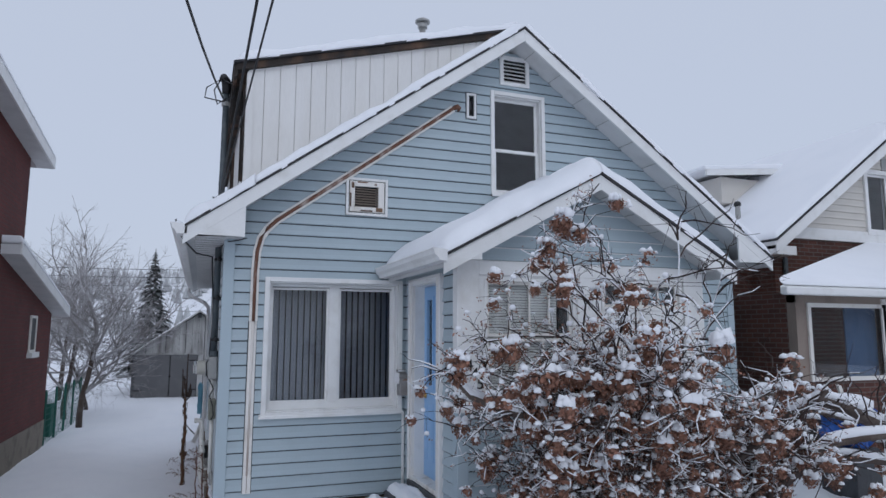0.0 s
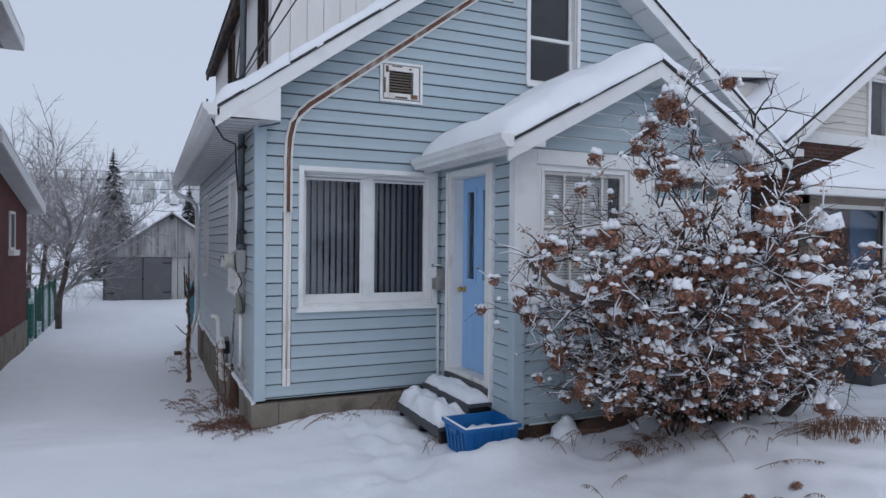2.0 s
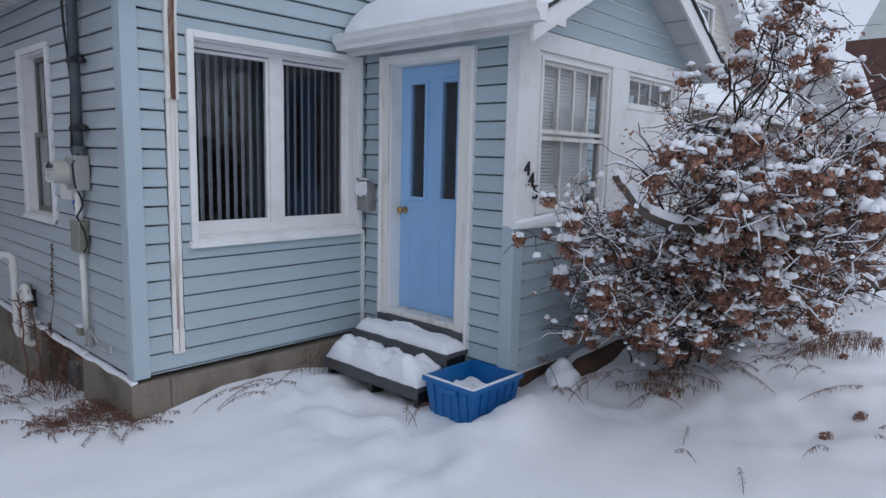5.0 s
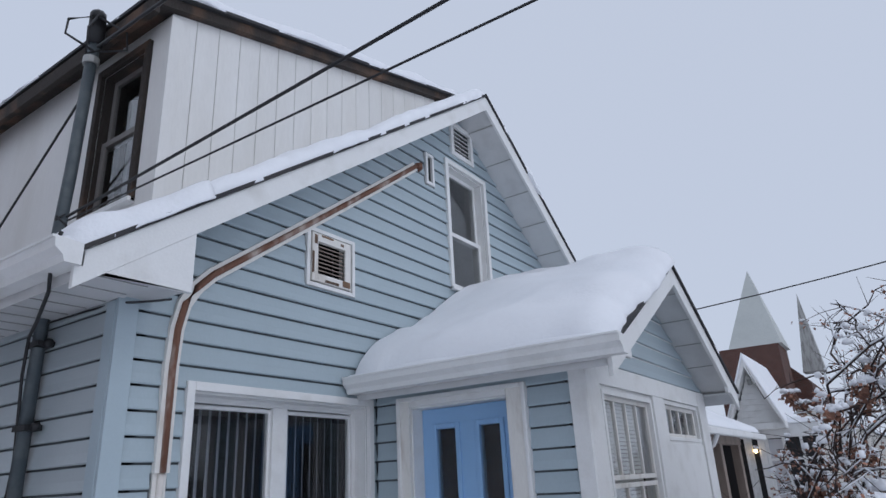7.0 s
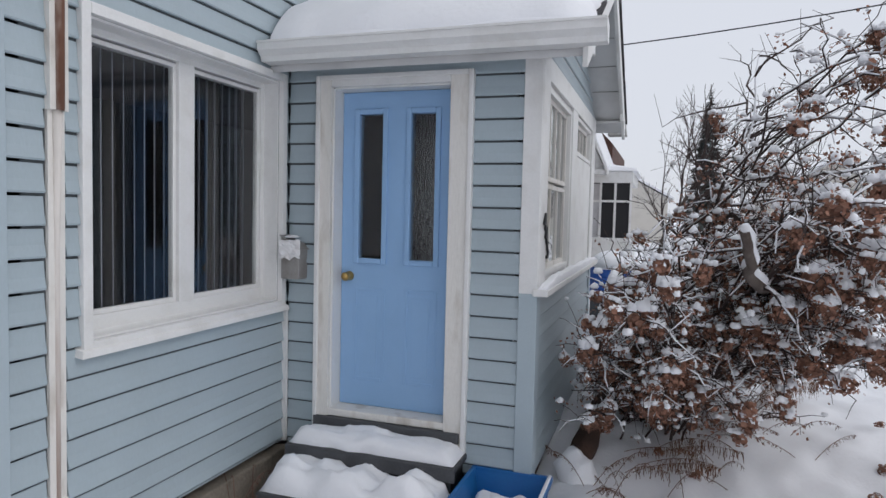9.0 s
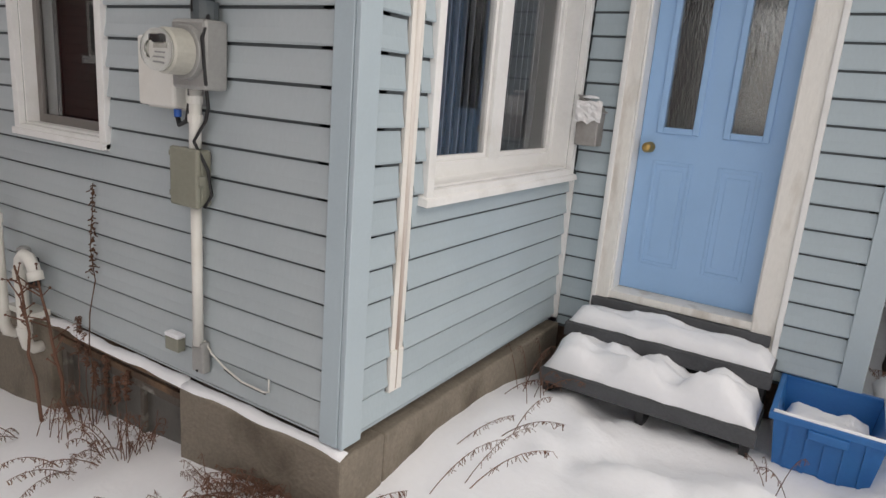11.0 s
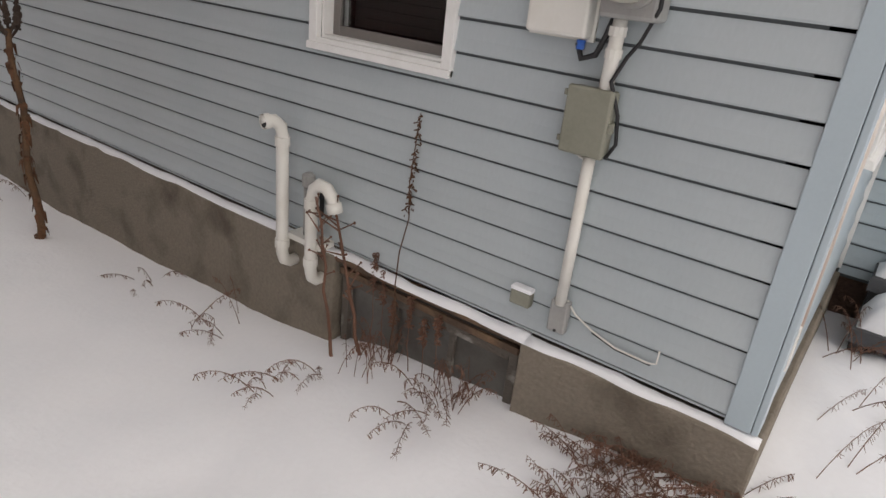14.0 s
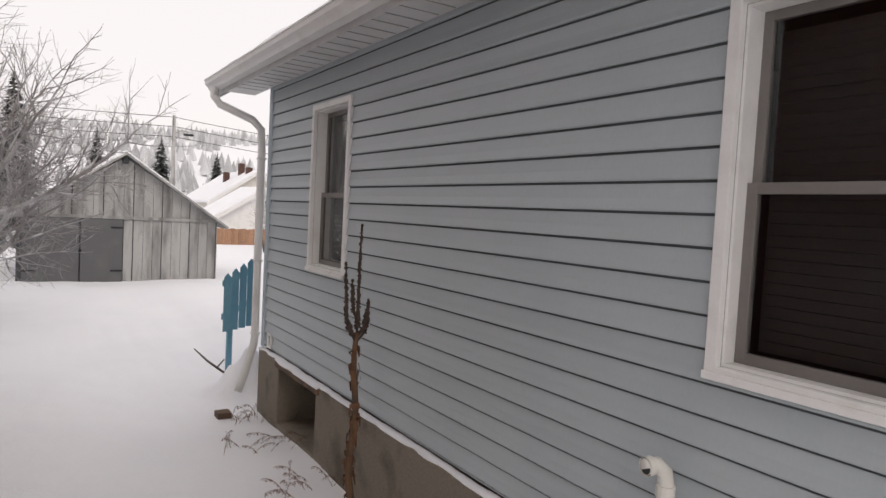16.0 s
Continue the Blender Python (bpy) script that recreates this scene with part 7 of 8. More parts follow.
# ---- blue picket gate and rear corner ----
gt = thing("picket_gate", (0.0, 8.6, 0.0), "teal painted picket gate leaning in the snow", "gate")
for i in range(4):
    x, y, z = -0.20 + i * 0.12, 8.55 + i * 0.10, ground_z(-0.1, 8.6)
    part("picket", Geo().prism([(x, 0.28), (x + 0.085, 0.28), (x + 0.085, 0.93 + 0.05 * i), (x + 0.042, 0.985 + 0.05 * i), (x, 0.93 + 0.05 * i)], y, y + 0.02, lambda p, q, d: (p, d, q)), TEAL, gt, bevel=0.004)
for z in (0.42, 0.82):
    part("rail", Geo().hexa([(-0.21, 8.575, z), (0.30, 9.0, z + 0.13), (0.30, 9.03, z + 0.13), (-0.21, 8.605, z), (-0.21, 8.575, z + 0.07), (0.30, 9.0, z + 0.2), (0.30, 9.03, z + 0.2), (-0.21, 8.605, z + 0.07)]), TEAL, gt)
part("post", Geo().box(-0.13, 8.60, -0.5, -0.07, 8.66, 0.9), TEAL, gt)
dr_ = thing("driftwood", (-0.3, 8.8, -0.3), "fallen dark branch lying on the snow", "branch")
part("stick", Geo().tube([(-0.42, 9.0, 0.0), (-0.30, 8.8, -0.12), (-0.12, 8.55, -0.25)], [0.008, 0.014, 0.016], 6), BARK, dr_)
part("stub", Geo().tube([(-0.22, 8.68, -0.18), (-0.12, 8.75, -0.10)], [0.012, 0.008], 5), BARK, dr_)
part("bark_piece", Geo().box(-0.50, 7.45, -0.42, -0.36, 7.60, -0.36), ROTTEN, dr_)

# ---- houses and fence behind the garage ----
fe = thing("cedar_fence", (6.5, 32, 0), "reddish cedar board fence behind the yard", "fence")
for i in range(22):
    part("board", Geo().box(5.2 + i * 0.17, 32, -0.6, 5.36 + i * 0.17, 32.03, 0.62 + 0.02 * (i % 3)), CEDAR, fe)


def small_house(name, x0, x1, y0, y1, eave, peak, label, wall_material, ridge_x=True, base=-0.6, door=None):
    """A plain house seen from afar: walls, snowy roof and chimney."""
    h = thing(name, ((x0 + x1) / 2, y0, base), label, "house")
    if ridge_x:
        ym = (y0 + y1) / 2
        part("wall", Geo().prism([(y0, base), (y1, base), (y1, eave), (ym, peak - 0.1), (y0, eave)], x0, x1, lambda p, q, d: (d, p, q)), wall_material, h)
        for s in (-1, 1):
            ye = y0 - 0.35 if s < 0 else y1 + 0.35
            part("roof", Geo().hexa([(x0 - 0.3, ym, peak - 0.05), (x1 + 0.3, ym, peak - 0.05), (x1 + 0.3, ye, eave - 0.1), (x0 - 0.3, ye, eave - 0.1), (x0 - 0.3, ym, peak + 0.12), (x1 + 0.3, ym, peak + 0.12), (x1 + 0.3, ye, eave + 0.08), (x0 - 0.3, ye, eave + 0.08)]), SNOW, h, "snow-covered roof", bevel=0.04)
    else:
        xm = (x0 + x1) / 2
        part("wall", Geo().prism([(x0, base), (x1, base), (x1, eave), (xm, peak - 0.1), (x0, eave)], y0, y1, lambda p, q, d: (p, d, q)), wall_material, h)
        for s in (-1, 1):
            xe = x0 - 0.35 if s < 0 else x1 + 0.35
            part("roof", Geo().hexa([(xm, y0 - 0.3, peak - 0.05), (xe, y0 - 0.3, eave - 0.2), (xe, y1, eave - 0.2), (xm, y1, peak - 0.05), (xm, y0 - 0.3, peak + 0.12), (xe, y0 - 0.3, eave - 0.02), (xe, y1, eave - 0.02), (xm, y1, peak + 0.12)]), SNOW, h, "snow-covered roof", bevel=0.04)
            part("rake_board", Geo().hexa([(xm, y0 - 0.33, peak - 0.22), (xe, y0 - 0.33, eave - 0.37), (xe, y0 - 0.3, eave - 0.37), (xm, y0 - 0.3, peak - 0.22), (xm, y0 - 0.33, peak - 0.03), (xe, y0 - 0.33, eave - 0.18), (xe, y0 - 0.3, eave - 0.18), (xm, y0 - 0.3, peak - 0.03)]), WHITE, h)
    return h


h = small_house("rear_house", 7.45, 12.8, 42, 50, 2.0, 3.95, "beige bungalow with snow-covered roof beyond the fence", BEIGE, False)
for x, y, zt in ((8.9, 45.0, 3.9), (9.6, 44.0, 4.5), (9.7, 42.6, 4.2)):
    part("chimney", Geo().box(x, y, 2.9, x + 0.35, y + 0.35, zt), BRICKBROWN, h)
h = small_house("rear_shed", 6.0, 10.4, 34.5, 38.5, 1.2, 2.7, "white shed with snow-covered roof", WHITE, False)
up = thing("utility_pole", (5.15, 42, 0), "grey wooden utility pole with a street lamp arm", "utility pole")
part("pole", Geo().tube([(5.15, 42, -0.3), (5.15, 42, 6.85)], [0.15, 0.10], 10), GREYBOARD, up, smooth=True)
part("lamp_arm", Geo().tube([(5.15, 42, 5.8), (5.6, 42, 6.0), (6.0, 42, 5.95)], 0.04, 6), GALV, up)
part("lamp", Geo().box(5.7, 41.9, 5.72, 6.25, 42.1, 5.85), BLACK, up, bevel=0.03)
for z, dz in ((6.2, 0.3), (5.6, 0.2), (6.75, 0.3)):
    ob = part("line", Geo().tube(sag((-34, 43, z + 0.9), (5.15, 42, z), 0.7) + sag((5.15, 42, z), (38, 41, z - 0.6), 0.7)[1:], 0.018, 4), CABLE, up)

# ---- far wooded hill ----
g = Geo()
xs, ys = np.linspace(-260, 420, 60), np.linspace(110, 420, 24)


def hill_z(x, y):
    u = (y - 110) / 310
    return -3 + 46 * smooth(0, 0.8, u) * (0.72 + 0.18 * noise.noise(Vector((x * 0.008, y * 0.006, 2))) + 0.10 * math.sin(x * 0.012)) + 2 * noise.noise(Vector((x * 0.04, y * 0.04, 0)))


g.v = [(x, y, hill_z(x, y)) for y in ys for x in xs]
g.f = [(j * 60 + i, j * 60 + i + 1, (j + 1) * 60 + i + 1, (j + 1) * 60 + i) for j in range(23) for i in range(59)]
solid("backdrop_hill", g, SNOW, "far snow-covered hill", "hill", smooth=True, tidy=False)
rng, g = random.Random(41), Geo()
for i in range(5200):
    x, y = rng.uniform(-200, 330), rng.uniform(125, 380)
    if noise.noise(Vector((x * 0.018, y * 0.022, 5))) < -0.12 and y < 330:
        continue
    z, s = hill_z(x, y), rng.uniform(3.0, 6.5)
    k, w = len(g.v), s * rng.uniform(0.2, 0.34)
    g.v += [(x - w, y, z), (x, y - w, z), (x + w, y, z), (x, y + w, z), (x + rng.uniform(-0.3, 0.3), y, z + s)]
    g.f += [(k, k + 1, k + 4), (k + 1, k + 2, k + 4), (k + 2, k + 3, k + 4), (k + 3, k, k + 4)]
solid("far_woods", g, FOREST, "frosted woods on the far hill, coloured pale for haze", "woods", kind="stuff", tidy=False)

# ---- brick neighbour across the driveway ----
nl = thing("brick_house", (-5.5, 4, -0.4), "dark red brick neighbour house with white eaves", "house")
RX = -3.25
part("wall", Geo().prism([(1.6, -0.1), (8.9, -0.1), (8.9, 2.5), (6.12, 3.1), (6.12, 5.22), (1.6, 5.75)], RX - 7, RX, lambda p, q, d: (d, p, q)), BRICKRED, nl)
part("foundation", Geo().box(RX - 7, 1.59, -1.0, RX + 0.015, 8.91, 0.25), CONCRETE, nl)


def rake(parent, p0, p1, over, deep, x_out, x_in):
    """A sloping eave seen side-on: board, soffit and snow from p0 (high) to p1 (low), as y, z."""
    (ya, za), (yb, zb) = p0, p1
    part("rake_board", Geo().hexa([(x_out - 0.03, ya, za - deep), (x_out, ya, za - deep), (x_out, yb, zb - deep), (x_out - 0.03, yb, zb - deep), (x_out - 0.03, ya, za), (x_out, ya, za), (x_out, yb, zb), (x_out - 0.03, yb, zb)]), WHITE, parent, bevel=0.004)
    part("soffit", Geo().hexa([(x_in, ya, za - deep), (x_out - 0.03, ya, za - deep), (x_out - 0.03, yb, zb - deep), (x_in, yb, zb - deep), (x_in, ya, za - 0.02), (x_out - 0.03, ya, za - 0.02), (x_out - 0.03, yb, zb - 0.02), (x_in, yb, zb - 0.02)]), SOFFIT, parent)
    part("roof_snow", Geo().hexa([(x_in - 4, ya, za), (x_out + 0.02, ya, za), (x_out + 0.02, yb, zb), (x_in - 4, yb, zb), (x_in - 4, ya, za + 0.13), (x_out - 0.03, ya, za + 0.13), (x_out - 0.03, yb, zb + 0.10), (x_in - 4, yb, zb + 0.10)]), SNOW, parent, bevel=0.03)
    part("eave_fascia", Geo().box(x_in - 4, (yb if zb < za else ya) - 0.015, min(za, zb) - deep, x_out - 0.032, (yb if zb < za else ya) + 0.015, min(za, zb) - 0.02), WHITE, parent)


rake(nl, (1.2, 5.97), (6.6, 5.36), 0.3, 0.2, -2.95, RX)
rake(nl, (4.75, 3.5), (9.2, 2.6), 0.3, 0.18, -2.95, RX)
w = part("window", Geo().box(RX - 0.05, 7.05, 1.72, RX + 0.012, 7.5, 2.38), BLACK, nl)
part("sill", Geo().box(RX - 0.02, 6.98, 1.60, RX + 0.09, 7.57, 1.70), WHITE, w)
part("frame", frame_rect(lambda u, n, z: (RX + n, u, z), 7.03, 7.52, 1.70, 2.40, 0.05, 0.03, 0.0), WORN, w)
fb = thing("green_bin", (-3.3, 10.4, -0.4), "dark green bin standing by the wire fence", "bin")
part("body", Geo().box(-3.75, 10.2, -0.4, -3.35, 10.6, 0.45), GREENMESH, fb, bevel=0.03)
part("lid_snow", Geo().blob((-3.55, 10.4, 0.45), (0.24, 0.24, 0.14), 7), SNOW, fb, smooth=True)
wf = thing("wire_fence", (-3.2, 10, -0.4), "green mesh fence beside the driveway", "fence")
for i in range(5):
    part("post", Geo().tube([(-3.25, 9.0 + i * 1.1, -0.5), (-3.25, 9.0 + i * 1.1, 0.85)], 0.025, 6), GREENMESH, wf)
for k in range(8):
    part("wire", Geo().tube([(-3.25, 9.0, -0.2 + k * 0.13), (-3.25, 13.4, -0.2 + k * 0.13)], 0.006, 4), GREENMESH, wf)
for k in range(44):
    part("wire", Geo().tube([(-3.25, 9.05 + k * 0.1, -0.35), (-3.25, 9.05 + k * 0.1, 0.8)], 0.004, 3), GREENMESH, wf)

# ---- neighbour to the right: brick below, beige gable above ----
NY = 1.25
nr = thing("gabled_house", (12.2, NY, 0.0), "brown brick neighbour house with beige gable and snowy roof", "house")
nx0, nx1, npk = 9.1, 15.2, 5.96
nm = (nx0 + nx1) / 2


def ngtop(z):
    e = max(z - 3.85, 0) / 0.69
    return (nx0 + e, nx1 - e) if e < 3.04 else (nm - 0.01, nm + 0.01)


part("brick_wall", Geo().box(nx0, NY, -0.2, nx1, NY + 9, 3.8), BRICKBROWN, nr)
part("side_wing", Geo().box(8.05, NY + 0.5, -0.2, nx0, NY + 6, 3.35), BRICKBROWN, nr)
NGW = (11.5, 12.6, 4.0, 5.1)


def NF(u, n, z):
    return (u, NY - n, z)


g = Geo()
for a, b, l0, r0, l1, r1 in strips(ngtop, [3.8, 3.85, 4.0, 5.1, 5.9], [NGW]):
    g.hexa([NF(l0, 0, a), NF(r0, 0, a), NF(r0, -0.2, a), NF(l0, -0.2, a), NF(l1, 0, b), NF(r1, 0, b), NF(r1, -0.2, b), NF(l1, -0.2, b)])
gw = part("gable_wall", g, BEIGE, nr)
clapboard(gw, NF, ngtop, 3.98, 5.85, [grown(NGW, 0.06)], knees=(3.85,), material=BEIGE)
part("band_board", slab(NF, nx0 - 0.05, nx1 + 0.05, 3.76, 3.97, 0.04, 0.0), WHITE, nr)
w = part("window_frame", frame_rect(NF, *grown(NGW, 0.08), 0.08, 0.05, -0.02), WHITE, nr)
part("window_sash", frame_rect(NF, NGW[0], (NGW[0] + NGW[1]) / 2 + 0.02, NGW[2], NGW[3], 0.04, 0.0, -0.04), WHITE, w)
part("window_sash", frame_rect(NF, (NGW[0] + NGW[1]) / 2 - 0.02, NGW[1], NGW[2], NGW[3], 0.04, -0.02, -0.06), WHITE, w)
pane(NF, NGW[0] + 0.03, NGW[1] - 0.03, NGW[2] + 0.03, NGW[3] - 0.03, -0.05, w)
part("curtain", slab(NF, 12.05, 12.6, 4.0, 5.1, -0.1, -0.11), CURTAIN, w)
part("gable_vent", slab(NF, nm - 0.2, nm + 0.2, 5.2, 5.45, 0.03, 0.0), GALV, nr)
for s in (-1, 1):
    xe = nx0 - 0.36 if s < 0 else nx1 + 0.36
    ze, zp = 3.62, 6.02
    part("rake_board", Geo().hexa([(nm, NY - 0.4, zp - 0.22), (xe, NY - 0.4, ze - 0.22), (xe, NY - 0.37, ze - 0.22), (nm, NY - 0.37, zp - 0.22), (nm, NY - 0.4, zp), (xe, NY - 0.4, ze), (xe, NY - 0.37, ze), (nm, NY - 0.37, zp)]), WHITE, nr)
    part("roof_deck", Geo().hexa([(nm, NY - 0.37, zp - 0.12), (xe, NY - 0.37, ze - 0.12), (xe, NY + 9.3, ze - 0.12), (nm, NY + 9.3, zp - 0.12), (nm, NY - 0.37, zp), (xe, NY - 0.37, ze), (xe, NY + 9.3, ze), (nm, NY + 9.3, zp)]), SOFFIT, nr)
    part("shingle_edge", Geo().hexa([(nm, NY - 0.42, zp), (xe, NY - 0.42, ze), (xe, NY + 9.3, ze), (nm, NY + 9.3, zp), (nm, NY - 0.42, zp + 0.025), (xe, NY - 0.42, ze + 0.025), (xe, NY + 9.3, ze + 0.025), (nm, NY + 9.3, zp + 0.025)]), SHINGLE, nr)
    part("roof_snow", Geo().hexa([(nm, NY - 0.42, zp + 0.025), (xe, NY - 0.42, ze + 0.025), (xe, NY + 9.3, ze + 0.025), (nm, NY + 9.3, zp + 0.025), (nm, NY - 0.36, zp + 0.22), (xe - s * 0.04, NY - 0.36, ze + 0.15), (xe - s * 0.04, NY + 9.2, ze + 0.15), (nm, NY + 9.2, zp + 0.22)]), SNOW, nr, bevel=0.05)
part("eave_box", Geo().box(nx0 - 0.36, NY - 0.38, 3.40, nx0 + 0.1, NY + 9.0, 3.55), WHITE, nr)
dm = part("dormer", Geo().prism([(3.2, 4.8), (7.5, 4.8), (7.5, 5.45), (3.2, 5.35)], 9.9, 11.9, lambda p, q, d: (d, p, q)), BEIGE, nr)
part("dormer_fascia", Geo().hexa([(9.3, 2.95, 5.28), (12.0, 2.95, 5.54), (12.0, 2.995, 5.54), (9.3, 2.995, 5.28), (9.3, 2.95, 5.40), (12.0, 2.95, 5.66), (12.0, 2.995, 5.66), (9.3, 2.995, 5.40)]), WHITE, dm)
part("dormer_roof", Geo().hexa([(9.3, 3.0, 5.40), (12.0, 3.0, 5.66), (12.0, 7.6, 5.66), (9.3, 7.6, 5.40), (9.3, 3.0, 5.50), (12.0, 3.0, 5.8), (12.0, 7.6, 5.8), (9.3, 7.6, 5.50)]), SNOW, dm, bevel=0.03)
part("vent_pipe", Geo().tube([(9.5, 2.4, 3.8), (9.5, 2.4, 4.55)], 0.05, 8), GALV, nr)
part("vent_cap", Geo().blob((9.5, 2.4, 4.58), 0.07, 2, 0.1, 5, 8, None), BLACK, nr)
# its front porch
NPY = -0.3
part("porch_wall", Geo().box(7.75, NPY, -0.2, 13.2, NY, 1.4), BRICKBROWN, nr)
part("porch_side", Geo().box(7.76, NPY + 0.15, 1.4, 7.9, NY + 0.4, 2.68), BRICKBROWN, nr)
for a, b in ((7.75, 7.95), (9.55, 9.75), (11.4, 11.6), (13.0, 13.2)):
    part("porch_post", Geo().box(a, NPY, 1.4, b, NPY + 0.15, 2.68), FRAMEWOOD, nr)
pw = part("porch_window", frame_rect(lambda u, n, z: (u, NPY - n, z), 7.95, 9.55, 1.4, 2.52, 0.06, 0.03, -0.03), WORN, nr)
ob = part("porch_pane", Geo().box(8.0, NPY + 0.02, 1.45, 9.5, NPY + 0.026, 2.47), GLASS, pw)
ob.visible_shadow = False
part("porch_curtain", Geo().box(8.85, NPY + 0.12, 1.45, 9.5, NPY + 0.14, 2.47), BLUECLOTH, pw, "dull blue cloth inside the porch")
part("porch_header", Geo().box(7.75, NPY - 0.02, 2.52, 13.2, NPY + 0.15, 2.7), FRAMEWOOD, nr)
part("porch_ceiling", Geo().box(7.9, NPY + 0.15, 2.6, 13.2, NY, 2.66), FRAMEWOOD, nr)
part("pilaster", Geo().box(9.46, NPY - 0.03, 1.4, 9.56, NPY, 2.6), WORN, nr)
part("porch_roof", Geo().hexa([(7.1, NPY - 0.35, 2.62), (13.6, NPY - 0.35, 2.62), (13.6, NY, 3.55), (11.3, NY, 3.55), (7.1, NPY - 0.35, 2.72), (13.6, NPY - 0.35, 2.72), (13.6, NY, 3.65), (11.3, NY, 3.65)]), WHITE, nr)
part("porch_snow", Geo().hexa([(7.08, NPY - 0.36, 2.722), (13.6, NPY - 0.36, 2.722), (13.6, NY, 3.652), (11.3, NY, 3.652), (7.12, NPY - 0.3, 2.86), (13.6, NPY - 0.3, 2.86), (13.6, NY, 3.8), (11.4, NY, 3.8)]), SNOW, nr, bevel=0.05)
part("porch_gutter", Geo().box(7.1, NPY - 0.46, 2.6, 13.6, NPY - 0.35, 2.71), WHITE, nr, bevel=0.02)
part("downspout", Geo().tube([(9.55, NPY - 0.4, 2.6), (9.6, NPY - 0.3, 2.45), (9.65, NPY - 0.06, 2.3), (9.65, NPY - 0.06, 0.2)], 0.04, 8), WHITE, nr)
part("conduit", Geo().tube([(9.3, NY - 0.05, 0.2), (9.3, NY - 0.05, 3.4)], 0.04, 8), CONDUIT, nr)
jk = thing("covered_junk", (8.2, -0.9, 0.3), "snow-capped pile of planks and boxes beside the porch", "pile")
part("box", Geo().box(7.55, -0.9, 0.0, 7.95, -0.5, 0.95), DARKWOOD, jk, bevel=0.01)
part("snow_cap", Geo().blob((7.75, -0.7, 0.95), (0.26, 0.25, 0.12), 3), SNOW, jk, smooth=True)
part("plank", Geo().hexa([(7.6, -1.0, 1.4), (7.66, -1.0, 1.4), (8.2, -0.95, 0.2), (8.14, -0.95, 0.2), (7.6, -0.96, 1.42), (7.66, -0.96, 1.42), (8.2, -0.91, 0.22), (8.14, -0.91, 0.22)]), WORN, jk)
bt = thing("tarp_heap", (6.8, -1.72, 0.2), "bright blue tarp bundle on a crate under snow", "tarp")
part("crate", Geo().box(6.6, -1.95, 0.1, 7.0, -1.5, 0.80), DARKWOOD, bt, bevel=0.01)
part("tarp", Geo().blob((6.8, -1.72, 1.02), (0.30, 0.28, 0.27), 6, 0.5, 9, 14, 0.85), TARP, bt)
part("snow_cap", Geo().blob((6.8, -1.72, 1.22), (0.29, 0.27, 0.18), 8, 0.4, 6, 12, 0.3), SNOW, bt, smooth=True)

# ---- houses further along the street ----
wh = thing("white_house", (18.5, 0.5, -0.3), "white clapboard house with a gabled entry and glazed porch", "house")
WX = 16.2


def WF(u, n, z):
    return (WX - n, u, z)


entry_lights = [(0.45, 0.70, 0.9, 2.75), (0.18, 0.32, 0.9, 2.75), (-0.13, 0.0, 0.9, 2.75)]
wl_ = part("wall", Geo().box(WX, -0.28, -0.3, 21.0, 5.5, 3.05), WHITE, wh)
clapboard(wl_, WF, full(-0.26, 1.6), 0.3, 2.9, [grown(h, 0.05) for h in entry_lights], material=WHITE)
for h in entry_lights:
    w = part("window", slab(WF, *h, 0.008, 0.001), BLACK, wh)
    part("window_frame", frame_rect(WF, *grown(h, 0.045), 0.045, 0.03, 0.001), WHITE, w)
gb = part("entry_gable", Geo().prism([(-0.78, 3.05), (0.28, 3.05), (-0.25, 4.42)], WX - 0.12, WX + 3.0, lambda p, q, d: (d, p, q)), WHITE, wh)
for k in range(8):
    z, e = 3.1 + k * 0.14, 0.5 * (1 - (0.05 + k * 0.14) / 1.3)
    part("gable_board", Geo().box(WX - 0.145 - 0.004 * (k % 2), -0.25 - e, z, WX - 0.121, -0.25 + e, z + 0.125), WHITE, gb)
part("gable_vent", Geo().box(WX - 0.18, -0.30, 4.0, WX - 0.15, -0.20, 4.15), GALV, gb)
part("band_board", Geo().box(WX - 0.4, -0.86, 2.92, WX - 0.002, 1.0, 3.06), WHITE, wh)
for a in (-0.9, 0.40):
    part("rake_board", Geo().hexa([(WX - 0.55, -0.25, 4.40), (WX - 0.55, a, 2.92), (WX - 0.16, a, 2.92), (WX - 0.16, -0.25, 4.40), (WX - 0.55, -0.25, 4.62), (WX - 0.55, a, 3.05), (WX - 0.16, a, 3.05), (WX - 0.16, -0.25, 4.62)]), WHITE, wh, bevel=0.01)
    part("roof_snow", Geo().hexa([(WX - 0.57, -0.25, 4.63), (WX - 0.57, a, 3.06), (WX + 3, a, 3.06), (WX + 3, -0.25, 4.63), (WX - 0.53, -0.25, 4.78), (WX - 0.53, a * 0.99, 3.17), (WX + 3, a * 0.99, 3.17), (WX + 3, -0.25, 4.78)]), SNOW, wh, bevel=0.03)
part("main_roof", Geo().hexa([(WX - 0.3, 0.45, 3.06), (21.3, 0.45, 3.06), (21.3, 5.8, 3.06), (WX - 0.3, 5.8, 3.06), (WX - 0.2, 0.5, 3.25), (21.2, 0.5, 3.25), (21.2, 5.0, 5.0), (WX - 0.2, 5.0, 5.0)]), SNOW, wh, bevel=0.04)
part("porch_base", Geo().box(WX + 0.02, -1.5, -0.3, 19.5, -0.285, 1.25), WHITE, wh)
part("porch_header", Geo().box(WX + 0.0, -1.52, 2.72, 19.5, -0.285, 3.02), WHITE, wh)
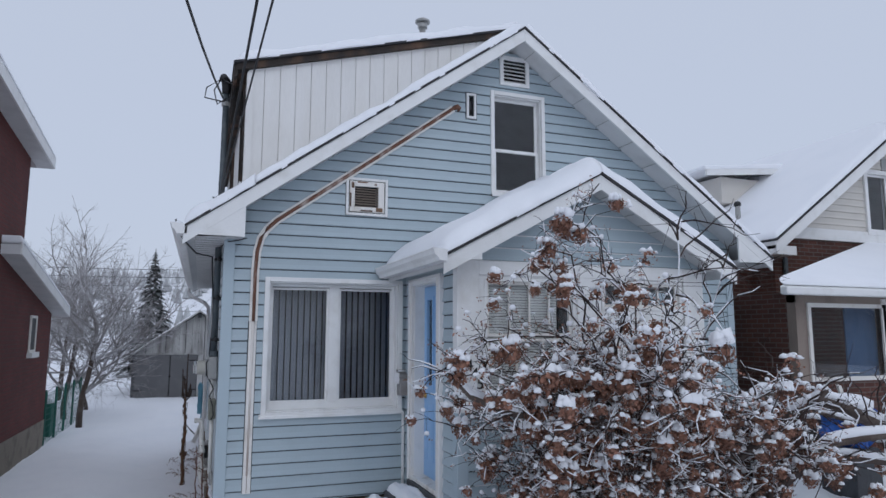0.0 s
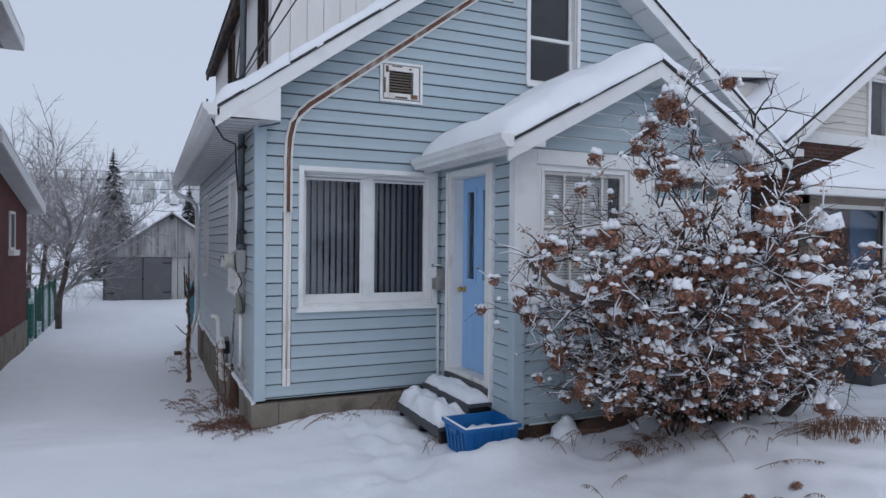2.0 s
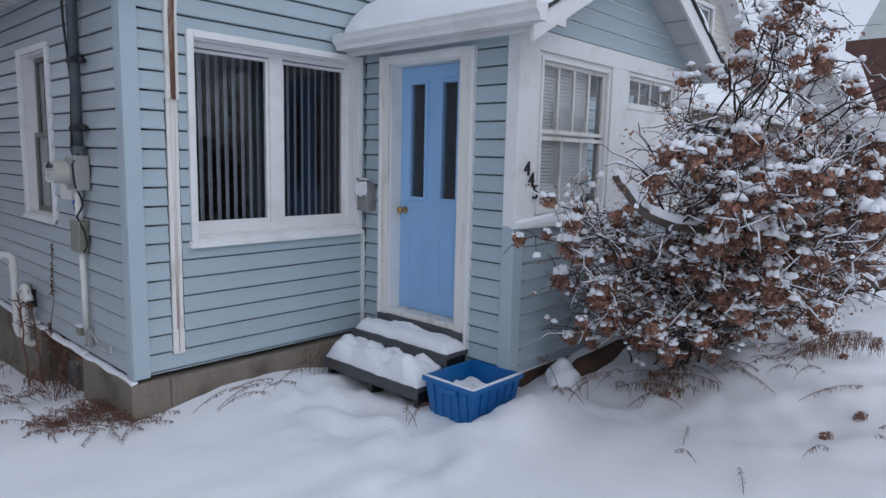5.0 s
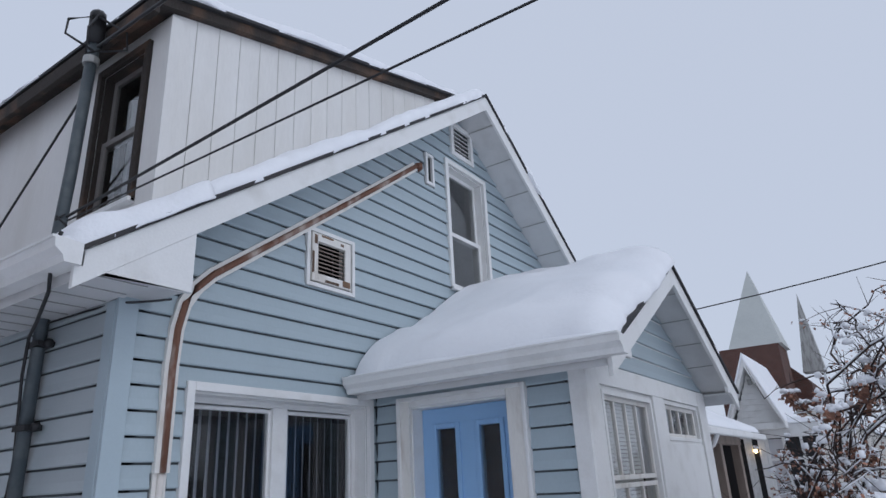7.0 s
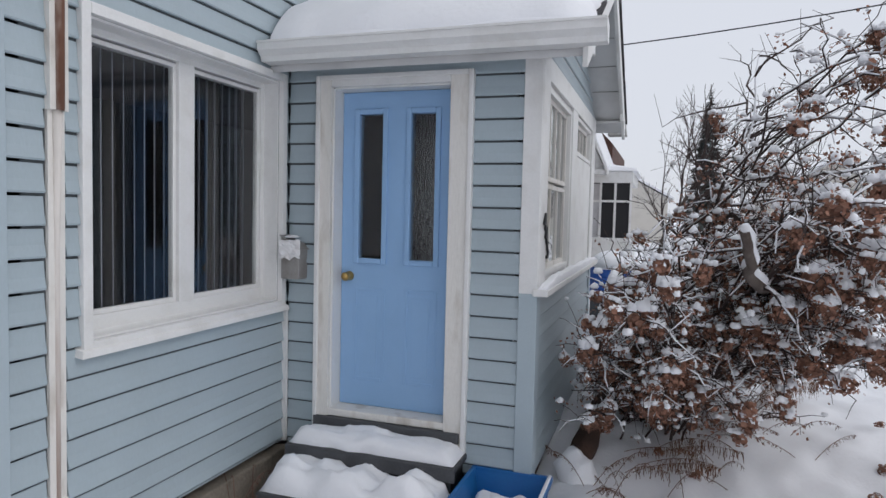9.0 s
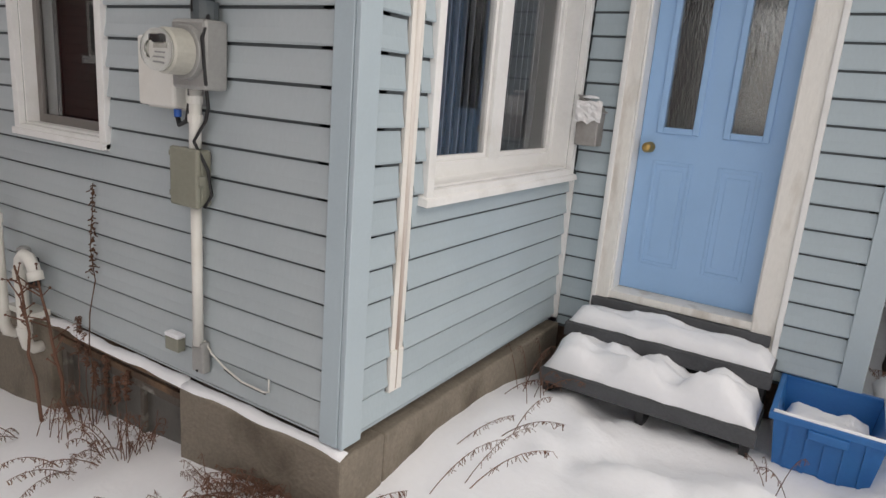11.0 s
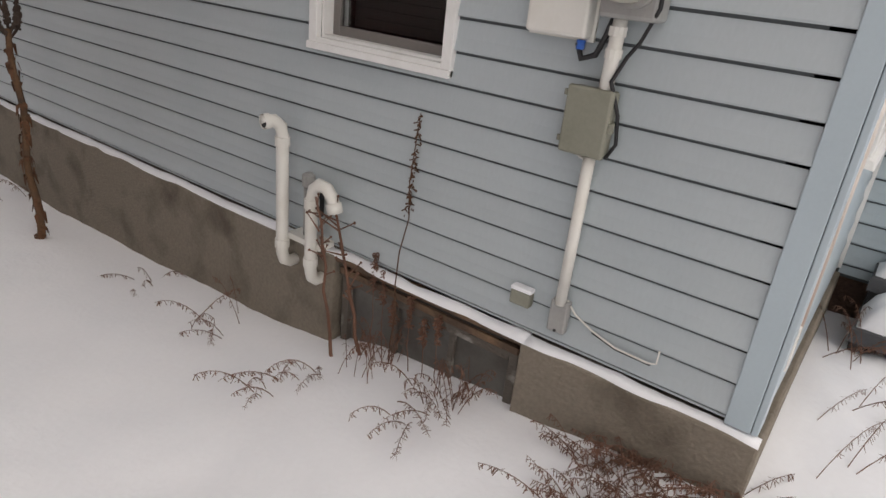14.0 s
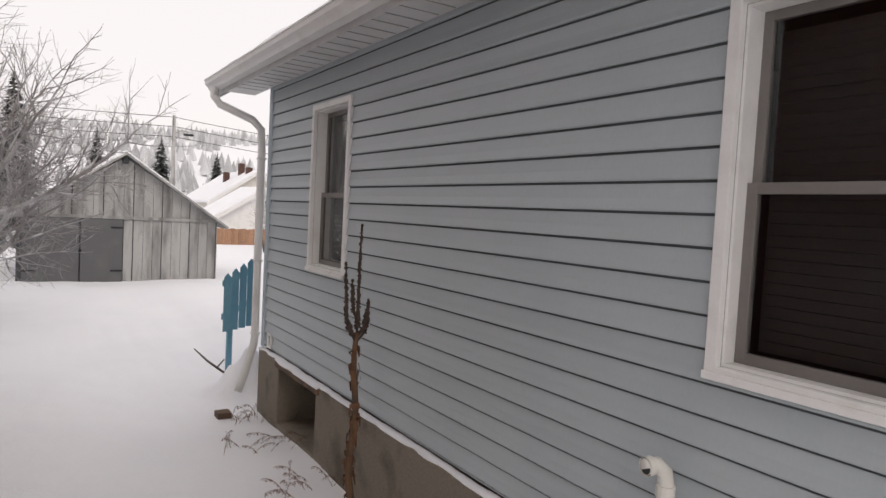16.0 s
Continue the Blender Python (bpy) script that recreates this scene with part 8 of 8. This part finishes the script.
part("porch_snow", Geo().hexa([(WX - 0.1, -1.65, 3.025), (19.7, -1.65, 3.025), (19.7, -0.3, 3.025), (WX - 0.1, -0.3, 3.025), (WX - 0.05, -1.6, 3.12), (19.6, -1.6, 3.12), (19.6, -0.3, 3.28), (WX - 0.05, -0.3, 3.28)]), SNOW, wh, bevel=0.04)
part("porch_glazing", Geo().box(WX + 0.10, -1.48, 1.25, WX + 0.12, -0.30, 2.72), BLACK, wh)
part("porch_curtain", Geo().box(WX + 0.08, -0.72, 1.25, WX + 0.09, -0.34, 2.70), CURTAIN, wh)
for y in (-0.32, -0.70, -1.08, -1.48):
    part("porch_post", Geo().box(WX + 0.02, y - 0.03, 1.25, WX + 0.075, y + 0.03, 2.72), WHITE, wh)
part("porch_rail", Geo().box(WX + 0.025, -1.45, 2.20, WX + 0.07, -0.35, 2.26), WHITE, wh)
LIT = bpy.data.materials.new("lamp_glow")
LIT.use_nodes = True
LIT.node_tree.nodes["Principled BSDF"].inputs["Emission Color"].default_value = (1.0, 0.62, 0.25, 1)
LIT.node_tree.nodes["Principled BSDF"].inputs["Emission Strength"].default_value = 6.0
lp = thing("porch_lamp", (WX - 0.1, -0.06, 2.3), "lit warm porch lamp on the white house", "lamp")
part("bulb", Geo().blob((WX - 0.1, -0.06, 2.46), (0.05, 0.05, 0.07), 1, 0.05, 6, 10, None), LIT, lp, smooth=True)
part("bracket", Geo().box(WX - 0.12, -0.09, 2.53, WX, -0.03, 2.56), BLACK, lp)
ch = thing("church", (62, 6, 0), "distant church with pale pointed steeple and brick tower", "church")
part("tower", Geo().box(60, 4.2, -1, 65, 9.0, 12.0), BRICKBROWN, ch)
part("nave", Geo().prism([(2.8, -1), (10.5, -1), (10.5, 9.0), (6.6, 13.0), (2.8, 9.0)], 65, 85, lambda p, q, d: (d, p, q)), BRICKBROWN, ch)
k = Geo()
k.v = [(60, 3.9, 12), (65, 3.9, 12), (65, 8.2, 12), (60, 8.2, 12), (62.5, 5.7, 19.4)]
k.f = [(0, 1, 4), (1, 2, 4), (2, 3, 4), (3, 0, 4), (0, 3, 2, 1)]
part("spire", k, STEEPLE, ch)
k = Geo()
k.v = [(66, 1.6, 10), (68, 1.6, 10), (68, 3.4, 10), (66, 3.4, 10), (67, 2.5, 17.5)]
k.f = [(0, 1, 4), (1, 2, 4), (2, 3, 4), (3, 0, 4), (0, 3, 2, 1)]
part("spire", k, GREYBOARD, ch)
spruce("spruce_tree", (32, -4.2, 0.0), 8.2, "tall dark spruce down the street", 12, 0.2)
bare_tree("bare_tree", (20, -2.2, 0.2), 7.0, "slender bare tree down the street", 33, frost=False, spread=0.4)
bare_tree("bare_tree", (27, -6.0, 0.2), 6.0, "bare tree beyond the white house", 35, frost=False, spread=0.5)
bare_tree("bare_tree", (36, -9.0, 0.2), 7.0, "bare tree far along the street", 36, spread=0.6)
bare_tree("bare_tree", (40, -16.0, 0.2), 8.0, "bare frosted tree across the street", 37, spread=0.6)
small_house("street_house", 40, 48, -2.5, 5, 3.0, 5.2, "pale house under snow far down the street", BEIGE)
small_house("street_house", 44, 54, -16, -8, 3.0, 5.6, "snow-roofed house across the street", BEIGE)
small_house("street_house", 34, 42, -26, -18, 3.0, 5.4, "grey house across the street", GREYBOARD)
pl = thing("street_wires", (20, -6, 6), "thin utility wires crossing above the street", "cable")
for a, b in (((-14, -14.5, 7.8), (60, -3, 8.2)), ((-14, -14.8, 7.2), (60, -3.4, 7.4)), ((12.2, 0.9, 5.2), (9, -16, 7.0)), ((-14, -13.0, 6.2), (60, -1.0, 6.0))):
    part("wire", Geo().tube(sag(a, b, 0.5), 0.014, 4), CABLE, pl)
